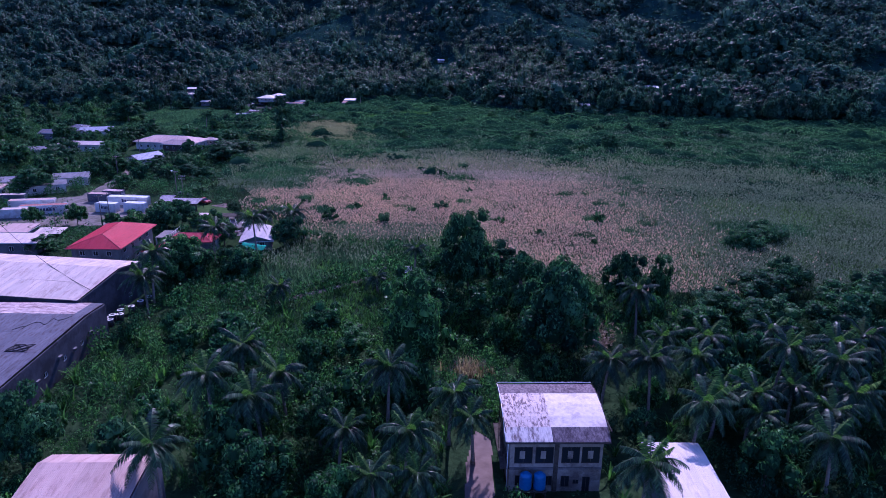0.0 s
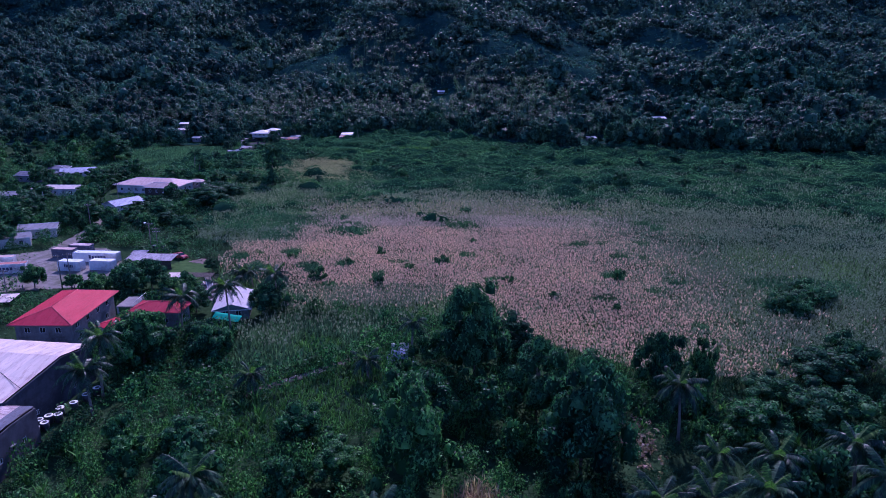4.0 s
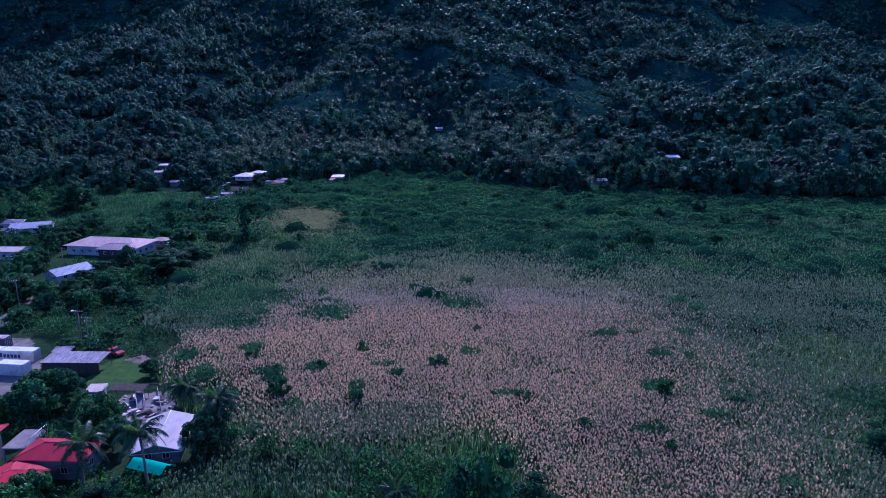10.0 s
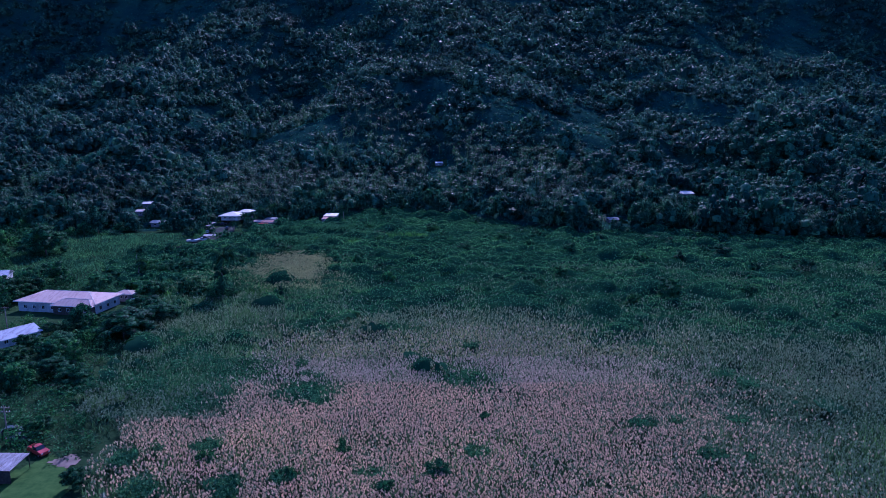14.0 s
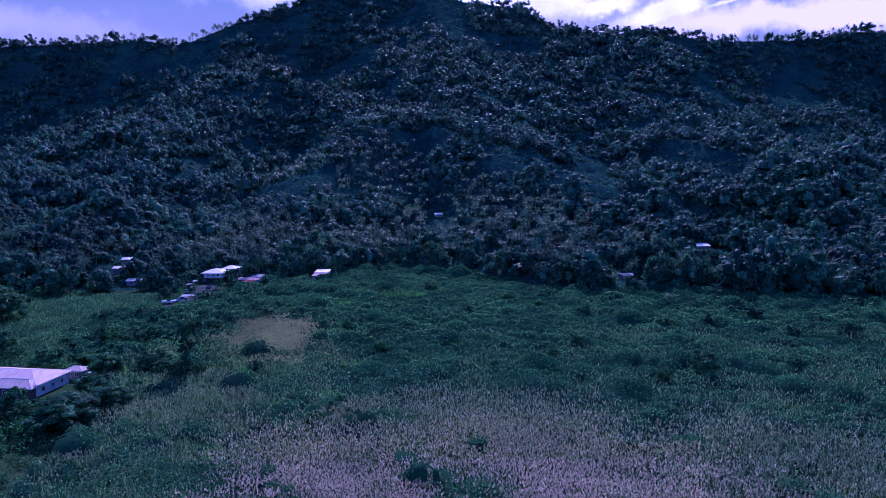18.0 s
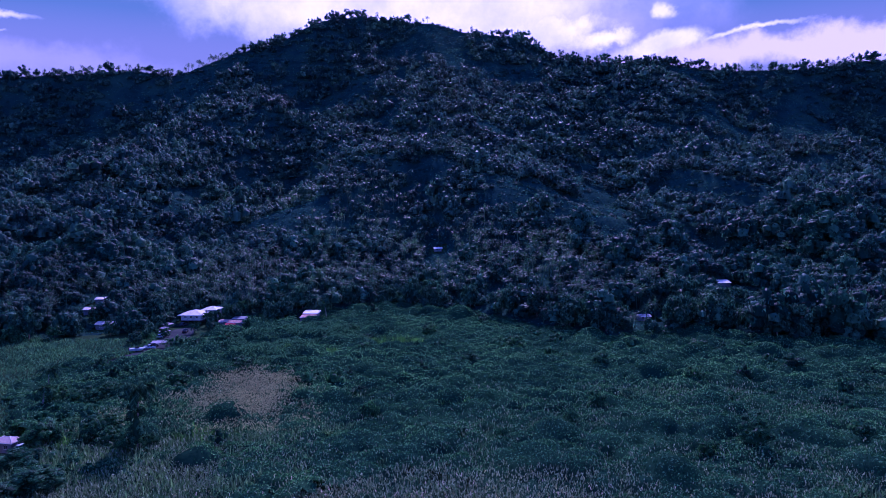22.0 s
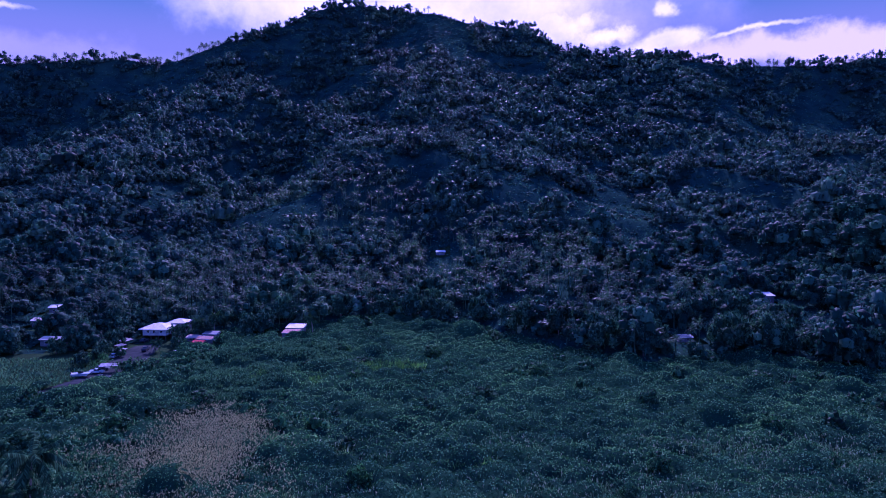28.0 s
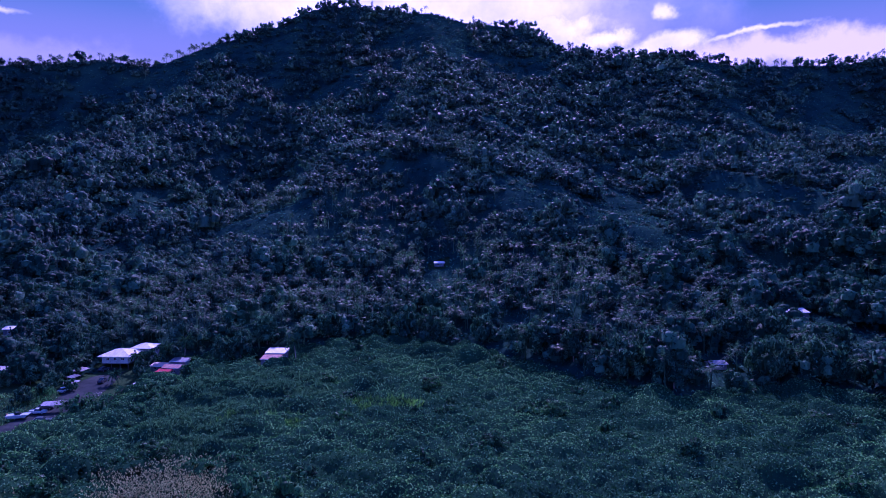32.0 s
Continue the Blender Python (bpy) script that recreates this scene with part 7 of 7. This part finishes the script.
def car(x, y, turn, paint, label, kind_="car"):
    ob = thing("pickup_truck" if kind_ == "pickup" else "parked_car", pose(x, y, float(land(x, y)) + 0.12, 0, 0, turn), label, "pickup truck" if kind_ == "pickup" else "car")
    m = PAINTS[paint]
    body = [(-2.2, 0.35), (2.1, 0.35), (2.2, 0.6), (2.1, 0.85), (0.9, 1.0), (-2.1, 1.0), (-2.25, 0.7)]
    child("body", profile_solid("body", body, 0.87, m, 0.04), ob)
    cab = [(0.95, 0.99), (0.35, 1.5), (-0.6, 1.55), (-0.75, 0.99)] if kind_ == "pickup" else [(0.95, 0.99), (0.3, 1.48), (-1.4, 1.5), (-2.0, 0.99)]
    cb = child("cabin", profile_solid("cabin", cab, 0.8, GLASS, 0.14), ob, None, "dark glazed cabin")
    top = [(0.3, 1.49), (0.25, 1.56), (-0.55, 1.6), (-0.62, 1.54)] if kind_ == "pickup" else [(0.28, 1.47), (0.2, 1.54), (-1.35, 1.55), (-1.42, 1.49)]
    child("cabin_roof", profile_solid("cabin_roof", top, 0.68, m, 0.05), cb)
    if kind_ == "pickup":
        child("load_bed", box_mesh("load_bed", [(-2.15, -0.85, -0.8, -0.72, 1.0, 1.15), (-2.15, -0.85, 0.72, 0.8, 1.0, 1.15), (-2.2, -2.13, -0.8, 0.8, 1.0, 1.15)], m), ob)
    for sx in (-1.35, 1.35):
        for sy in (-1, 1):
            w = child("wheel", bar("tyre", (sx, sy * 0.66, 0.22), (sx, sy * 0.88, 0.22), 0.34, TYRE, 14), ob)
            child("rim", bar("rim", (sx, sy * 0.87, 0.22), (sx, sy * 0.895, 0.22), 0.2, RIM, 10), w)
    for sy in (-0.62, 0.62):
        child("headlight", box_mesh("headlight", [(2.1, 2.2, sy - 0.16, sy + 0.16, 0.62, 0.78)], LAMP), ob)
        child("tail_light", box_mesh("tail_light", [(-2.26, -2.18, sy - 0.12, sy + 0.12, 0.68, 0.85)], PAINTS["red"]), ob)
    child("bumper", box_mesh("bumper", [(2.12, 2.26, -0.82, 0.82, 0.36, 0.52)], m), ob)
    return ob


car(-72.3, 196.2, -30, "red", "red pickup truck parked beside a tin shed", "pickup")
car(-78.5, 200.8, 35, "dark", "dark pickup with white cab roof parked under a tree", "pickup")
car(-81.5, 203.8, 20, "dark", "dark car parked behind the tin shed")
car(-146.3, 277.2, 10, "white", "white car parked in front of the long house")
car(-117, 442, 95, "dark", "dark truck parked on the lot before the house", "pickup")
car(-118.6, 408.6, 8, "silver", "silver pickup parked on the asphalt lot", "pickup")
car(-100.5, 298.5, 30, "white", "white car parked behind the bungalow")
car(-119, 413, 12, "dark", "dark car parked on the asphalt lot")
car(-113, 401, 14, "dark", "dark car at the edge of the asphalt lot")
car(-123.5, 431, 80, "silver", "silver car parked beside the trees", "car")
car(-123.5, 456, 80, "dark", "dark car below the white house")

# open carports and a boat at the lot
HULL = plain_mat("boat_gelcoat", (0.4, 0.4, 0.4), (0.5, 0.5, 0.5), 0.3, 1)
bt = thing("small_boat", pose(-121.6, 404, 0.35, 0, 0, 12), "small white boat with an orange fender on a trailer", "boat")
child("hull", profile_solid("hull", [(-2.6, 0.2), (2.0, 0.2), (3.1, 1.1), (-2.7, 1.0)], 0.95, HULL, -0.25), bt)
child("cockpit", profile_solid("cockpit", [(-0.6, 1.05), (0.9, 1.05), (0.4, 1.7), (-0.5, 1.75)], 0.6, GLASS, 0.1), bt)
child("outboard_motor", box_mesh("outboard_motor", [(-3.1, -2.72, -0.2, 0.2, 0.3, 1.4)], PAINTS["dark"]), bt)
child("fender", tube("fender", [(-2.9, 0.6, 0.5, 0.2), (-2.9, 0.6, 1.0, 0.3), (-2.9, 0.6, 1.3, 0.1)], plain_mat("orange_vinyl", (0.5, 0.2, 0.04), (0.6, 0.26, 0.06), 0.5), 8), bt)
child("trailer", box_mesh("trailer", [(-2.4, 2.6, -0.5, -0.4, 0.05, 0.18), (-2.4, 2.6, 0.4, 0.5, 0.05, 0.18), (-0.4, 0.4, -1.0, 1.0, -0.3, 0.16)], TYRE), bt)


def canopy(x, y, turn, w, d, h, mat, label, name="carport"):
    ob = thing(name, pose(x, y, float(land(x, y)), 0, 0, turn), label, "shelter")
    for sx in (-1, 1):
        for sy in (-1, 1):
            child("post", bar("post", (sx * (w / 2 - 0.2), sy * (d / 2 - 0.2), 0), (sx * (w / 2 - 0.2), sy * (d / 2 - 0.2), h + 0.12 * sy), 0.06, DARK_WOOD), ob)
    n = max(2, round(w / 1.1))
    for i in range(n):
        a, b = -w / 2 + w * i / n, -w / 2 + w * (i + 1) / n - 0.004
        child("roof_sheet", solid("roof_sheet", [(a, -d / 2, h - 0.1), (b, -d / 2, h - 0.1), (b, d / 2, h + 0.22), (a, d / 2, h + 0.22)], [[0, 1, 2, 3]], mat, 0.04), ob, pose(0, 0, 0.012 * (i % 2)))
    return ob


canopy(-115.5, 411, 14, 6, 3.4, 2.4, PATCHED, "open dark carport over parked cars on the lot")
canopy(-128.6, 450, 78, 6, 3.4, 2.3, PATCHED, "lean-to with bluish sheet roof beside the drive")
canopy(-123.6, 435.4, 84, 4.6, 3.2, 2.0, PATCHED, "tin shack with a patched sheet roof beside the drive", "tin_shack")
canopy(-126.6, 442, 80, 4.2, 2.6, 2.2, DARK_ROOF, "dark lean-to among scrap beside the drive", "tin_shack")
canopy(-100.8, 435, 24, 4.8, 2.0, 1.5, WHITE_ROOF, "small low white-roofed shelter at the end of the fence", "shelter")
tin = canopy(-76.8, 188.6, -1, 12.4, 5.4, 2.6, PATCHED, "long open shed under loose rusty and pale tin sheets", "tin_shed")
child("back_wall", box_mesh("back_wall", [(-5.9, 5.9, -2.4, -2.25, 0, 2.3)], DARK_WOOD), tin)
canopy(-81.6, 192.6, 3, 4, 2.4, 2.8, PATCHED, "rusty tin lean-to against the long shed", "tin_shed")
canopy(-96, 156.4, 6, 6.4, 4.6, 2.8, PALE_ROOF, "open shelter with a dusty pale sheet roof beside the yard", "work_shelter")
canopy(-59.2, 174.6, -2, 6.6, 2.4, 2.4, DARK_WOOD, "dark open work shelter beside the concrete yard", "work_shelter")

# white kiosk, green tarpaulin, wrecked van
house("white_kiosk", "small white box kiosk with a flat panel roof", -65.2, 174, 3, 2.6, 2.6, 2.4, "shed", 0.15, PALE_ROOF, WHITE_WALL, 0.3, {"s": [(0.5, 0.9, 1.0, 0.9)], "e": [(0.8, 0.02, 0.9, 2.0)]}, category="kiosk")
TARP = plain_mat("green_tarpaulin", (0.015, 0.25, 0.16), (0.022, 0.32, 0.21), 0.75, 0.8)
tp = thing("green_tarpaulin", pose(-43.7, 147.7, 0, 0, 0, -20), "bright green tarpaulin stretched over poles in the yard", "tarpaulin")
nx_, ny_ = 9, 7
V = np.array([(-3.2 + 6.4 * i / (nx_ - 1), -1.5 + 3 * j / (ny_ - 1), 2.2 + 0.85 * (1 - abs(2 * j / (ny_ - 1) - 1)) - 0.14 * math.sin(math.pi * i / (nx_ - 1) * 2) ** 2 * (1 - abs(2 * j / (ny_ - 1) - 1))) for j in range(ny_) for i in range(nx_)])
child("sheet", mesh_of("sheet", V, [[j * nx_ + i, j * nx_ + i + 1, (j + 1) * nx_ + i + 1, (j + 1) * nx_ + i] for j in range(ny_ - 1) for i in range(nx_ - 1)], TARP, True), tp)
for sx in (-3.1, 3.1):
    for sy in (-1.4, 1.4):
        child("pole", bar("pole", (sx, sy, 0), (sx, sy, 2.3), 0.05, DARK_WOOD), tp)
SILVER = plain_mat("silver_tarpaulin", (0.24, 0.25, 0.42), (0.4, 0.4, 0.56), 0.35, 1.2)
tp = thing("covered_heap", pose(-8.0, 133.2, 0, 0, 0, 10) @ Matrix.Scale(1.25, 4), "heap covered by a crumpled silver tarpaulin by the stream", "covered heap")
V = np.array([(-2 + 4 * i / 8, -1.5 + 3 * j / 6, 1.8 * math.sin(math.pi * (0.08 + 0.84 * i / 8)) * math.sin(math.pi * (0.08 + 0.84 * j / 6)) ** 0.5 + 0.35 * float(field(i * 1.7, j * 1.9, 2, 77)) - 0.35) for j in range(7) for i in range(9)])
child("cover", mesh_of("cover", V, [[j * 9 + i, j * 9 + i + 1, (j + 1) * 9 + i + 1, (j + 1) * 9 + i] for j in range(6) for i in range(8)], SILVER), tp)
child("board", box_mesh("board", [(-1.2, 1.4, 1.5, 1.6, 0.4, 1.9)], TRIM), tp)
child("plank", box_mesh("plank", [(-2.4, 0.6, -2.6, -2.3, 0.05, 0.12)], TRIM), tp)

# drums along the warehouse wall
DRUM = plain_mat("black_drum", (0.02, 0.02, 0.024), (0.045, 0.045, 0.05), 0.5, 2)
for i, (x, y) in enumerate([(-60.2, 109.4), (-58.9, 108.6), (-59.4, 110.6), (-58.2, 111.0), (-59.0, 112.9), (-57.8, 114.6), (-57.2, 117.2), (-59.5, 107.2), (-56.6, 119.4)]):
    dr = thing("water_drum", pose(x, y, 0, 0, 0, i * 40), "black open drum with a pale rim against the warehouse wall", "drum", "drums by the warehouse")
    child("barrel", tube("barrel", [(0, 0, 0, 0.55), (0, 0, 0.5, 0.6), (0, 0, 1.25, 0.6)], DRUM, 14), dr)
    child("rim", tube("rim", [(0, 0, 1.25, 0.62), (0, 0, 1.3, 0.62)], TRIM, 14), dr)
    child("lid", tube("lid", [(0.08, 0.05, 1.3, 0.36), (0.08, 0.05, 1.34, 0.34)], DRUM, 10), dr)

# wall boxes on the dark warehouse
for i, (y, z) in enumerate([(79, 2.6), (84, 2.4), (90, 3.2), (94, 2.5), (99, 3.0)]):
    ac = thing("air_conditioner", pose(-57.2, y, z), "small grey air conditioning box on the warehouse wall", "air conditioner", "boxes on the warehouse wall")
    child("casing", box_mesh("casing", [(-0.12, 0.25, -0.4, 0.4, 0, 0.5)], GREY_WALL), ac)
    child("grille", box_mesh("grille", [(0.25, 0.265, -0.34, 0.34, 0.07, 0.44)], DRUM), ac)

# cable heaps on the roof and a drooping cable
CABLE = plain_mat("black_cable", (0.015, 0.015, 0.018), (0.03, 0.03, 0.035), 0.6, 2)


def cable(name, pts, r, label, cat="cable"):
    cu = bpy.data.curves.new(name, "CURVE")
    cu.dimensions, cu.bevel_depth, cu.bevel_resolution = "3D", r, 1
    sp = cu.splines.new("POLY")
    sp.points.add(len(pts) - 1)
    for p_, c in zip(sp.points, pts):
        p_.co = (*c, 1)
    cu.materials.append(CABLE)
    me = bpy.data.meshes.new_from_object(bpy.data.objects.new("tmp", cu))
    return tagged(new(name, me), label, cat)


def roof2(y):
    return 5.7 + (y - 67) / 32.5 * 0.5 + 0.08


cable("cable_coil", [(-61.5 + 2.0 * math.cos(k * 0.7) * (0.5 + 0.05 * k % 0.5), 87.6 + 1.2 * math.sin(k * 0.83), roof2(87.6) + 0.02 * (k % 5)) for k in range(48)], 0.05, "tangled black cable lying on the warehouse roof")
cable("cable_coil", [(-66 + 0.17 * k + 0.5 * math.sin(k * 0.4), 93.5 + 0.14 * k + 0.8 * math.sin(k * 0.55), roof2(93.5 + 0.14 * k) + 0.03) for k in range(36)], 0.045, "long loose black cable snaking over the roof sheets")
cable("cable_coil", [(-64.5 + 0.3 * k * 0.2, 80 + 0.6 * math.sin(k * 0.9), roof2(80) + 0.03) for k in range(12)], 0.05, "loose black cable end on the roof sheets")


def sag(a, b, drop, n=24):
    return [tuple(Vector(a).lerp(Vector(b), i / n) - Vector((0, 0, drop * 4 * i / n * (1 - i / n)))) for i in range(n + 1)]


cable("overhead_cable", sag((-92, 133, 11.5), (-61.5, 108.5, 6.9), 1.2), 0.045, "thick black overhead cable sagging to the warehouse roof")

# ---------- poles and wires ----------
POLE = plain_mat("weathered_pole", (0.12, 0.1, 0.085), (0.2, 0.175, 0.155), 0.9, 2, stretch=(3, 3, 0.4))


def utility_pole(x, y, h, label, lamp=False, arms=1):
    z = float(land(x, y))
    ob = thing("utility_pole", pose(x, y, z), label, "utility pole", "utility poles")
    child("shaft", tube("shaft", [(0, 0, 0, 0.15), (0, 0, h, 0.1)], POLE, 8), ob)
    for k in range(arms):
        arm = child("crossarm", box_mesh("crossarm", [(-1.1, 1.1, -0.06, 0.06, h - 0.5 - 0.8 * k, h - 0.36 - 0.8 * k)], POLE), ob)
        for xx in (-0.95, -0.4, 0.4, 0.95):
            child("insulator", tube("insulator", [(xx, 0, h - 0.36 - 0.8 * k, 0.05), (xx, 0, h - 0.18 - 0.8 * k, 0.04)], TRIM, 6), arm)
    if lamp:
        lm = child("lamp_arm", bar("lamp_arm", (0, 0, h - 0.3), (-0.2, -1.3, h + 0.35), 0.04, RIM), ob)
        child("lamp_head", box_mesh("lamp_head", [(-0.4, -0.05, -2.0, -1.3, h + 0.3, h + 0.45)], TRIM), lm)
    return ob


POLES = [(-90.6, 170.6, 8.5), (-88.2, 170.4, 9), (-82, 200.5, 9), (-79.5, 199, 8), (-112, 226, 8.5), (-120, 262, 8.5), (-97, 160.5, 8)]
for k, (x, y, h) in enumerate(POLES):
    utility_pole(x, y, h, "tall weathered pole with crossarm and street lamp" if k in (2,) else "weathered timber utility pole with crossarm", k in (2,), 1 if k != 3 else 2)
for a, b in ((6, 1), (1, 2), (2, 4), (4, 5)):
    xa, ya, ha = POLES[a]
    xb, yb, hb = POLES[b]
    for off in (-0.9, 0.9):
        cable("overhead_wire", sag((xa + off, ya, ha - 0.2), (xb + off, yb, hb - 0.2), 0.7), 0.02, "thin overhead wire between utility poles", "wire")

# ---------- fences ----------
FENCE = plain_mat("green_fence_paint", (0.04, 0.12, 0.09), (0.06, 0.16, 0.12), 0.6, 2)


def fence(a, b, h, mat, label, gap=2.2):
    a, b = Vector(a), Vector(b)
    d = b - a
    ob = thing("fence", pose(a.x, a.y, float(land(a.x, a.y)), 0, 0, math.degrees(math.atan2(d.y, d.x))), label, "fence")
    n = max(2, round(d.length / gap))
    for i in range(n + 1):
        child("post", box_mesh("post", [(d.length * i / n - 0.04, d.length * i / n + 0.04, -0.04, 0.04, 0, h)], mat), ob)
    for z in (0.3, h * 0.55, h - 0.06):
        child("rail", box_mesh("rail", [(0, d.length, 0.045, 0.075, z, z + 0.06)], mat), ob)
    m = int(d.length / 0.35)
    for i in range(m):
        child("picket", box_mesh("picket", [(0.1 + i * 0.35, 0.13 + i * 0.35, 0.078, 0.098, 0.1, h - 0.1)], mat), ob)
    return ob


fence((-69, 158.5), (-62, 165), 2.6, FENCE, "tall green mesh fence beside the red-roofed house")
fence((-82, 163), (-69, 164.5), 2.2, FENCE, "green mesh fence along the grass strip")
fence((-66, 178.2), (-55, 178.6), 1.3, POLE, "low weathered fence at the end of the lawn")
fence((-55.5, 178), (-51, 169), 1.1, TRIM, "white railing around the concrete yard")
fence((-102.2, 416), (-102.6, 434), 2.2, DARK_WOOD, "tall dark timber fence beside the lot")
tb = thing("roof_terrace", pose(-66.4, 154.2, 0, 0, 0, 0), "white terrace with a metal railing beside the red house", "terrace")
child("slab", box_mesh("slab", [(-1.9, 2.0, -3.0, 3.0, 2.9, 3.12)], CONCRETE), tb)
for i in range(5):
    child("baluster", bar("baluster", (1.9, -2.9 + 1.45 * i, 3.12), (1.9, -2.9 + 1.45 * i, 4.1), 0.04, TRIM), tb)
child("handrail", bar("handrail", (1.9, -2.9, 4.1), (1.9, 2.9, 4.1), 0.05, TRIM), tb)
for sx in (-1.7, 1.75):
    for sy in (-2.8, 2.8):
        child("column", box_mesh("column", [(sx - 0.13, sx + 0.13, sy - 0.13, sy + 0.13, 0, 2.9)], WHITE_WALL), tb)

rp = thing("boat_ramp", pose(-55.2, 170, 0.1, 0, 0, 25), "pale timber ramp with side rails sloping to the yard", "ramp")
child("deck", solid("deck", [(-0.6, 0, 0.2), (0.6, 0, 0.2), (0.6, 6, 1.5), (-0.6, 6, 1.5)], [[0, 1, 2, 3]], CONCRETE, 0.1), rp)
for s_ in (-0.65, 0.65):
    child("rail", bar("rail", (s_, 0, 0.5), (s_, 6, 1.9), 0.07, TRIM), rp)
    child("post", bar("post", (s_, 5.9, 0), (s_, 5.9, 1.9), 0.06, DARK_WOOD), rp)
q2 = random.Random(31)
for k in range(16):
    x, y = q2.uniform(-60, -51.5), q2.uniform(165, 175)
    ob = thing("scrap_pile", pose(x, y, 0.1, 0, 0, q2.uniform(0, 180)), "pile of old boards and sheet scrap in the yard", "scrap", "scrap in the yard")
    for j in range(4):
        w, d = q2.uniform(0.3, 1.2), q2.uniform(0.15, 0.5)
        child("board", box_mesh("board", [(-w, w, -d, d, 0.16 * j, 0.16 * j + 0.1)], q2.choice([DARK_WOOD, PATCHED, TRIM, RUST_ROOF])), ob, pose(q2.uniform(-0.3, 0.3), q2.uniform(-0.3, 0.3), 0, 0, 0, q2.uniform(-40, 40)))

# plumed reeds and tall grass by the stream
X, Y = spread(-40, -12, 124, 156, 0.85)
k = inside(X, Y, [(-34, 124), (-20, 134), (-14, 140), (-12, 154), (-38, 156), (-40, 132)]) & free(X, Y) & ~inside(X, Y, BACK_MOUND)
X, Y = X[k], Y[k]
S = rng.uniform(0.8, 1.2, len(X))
V, F = scatter([tuft(rng, 7, 2.2, 0.05, 1.1) for _ in range(3)], X, Y, land(X, Y), S)
stuff("stream_reeds", V, F, LEAF_REED, "tall reeds on the bank of the stream", "reeds")
X, Y = spread(-46, 4, 132, 172, 0.62)
k = inside(X, Y, [(-39, 138), (-31, 134), (-14, 142), (0, 150), (4, 158), (-30, 170), (-42, 166), (-44, 152)]) & free(X, Y) & ~inside(X, Y, BACK_MOUND) & (rng.random(len(X)) < 0.25 + 0.6 * field(X, Y, 6, 69))
X, Y = X[k], Y[k]
V, F = scatter([plume(rng) for _ in range(5)], X, Y, 1.7 + rng.uniform(-0.4, 0.6, len(X)), rng.uniform(0.7, 1.15, len(X)))
stuff("stream_plumes", V, F, PALE_PLUME, "pale plumes above the stream's reeds", "reed plumes")
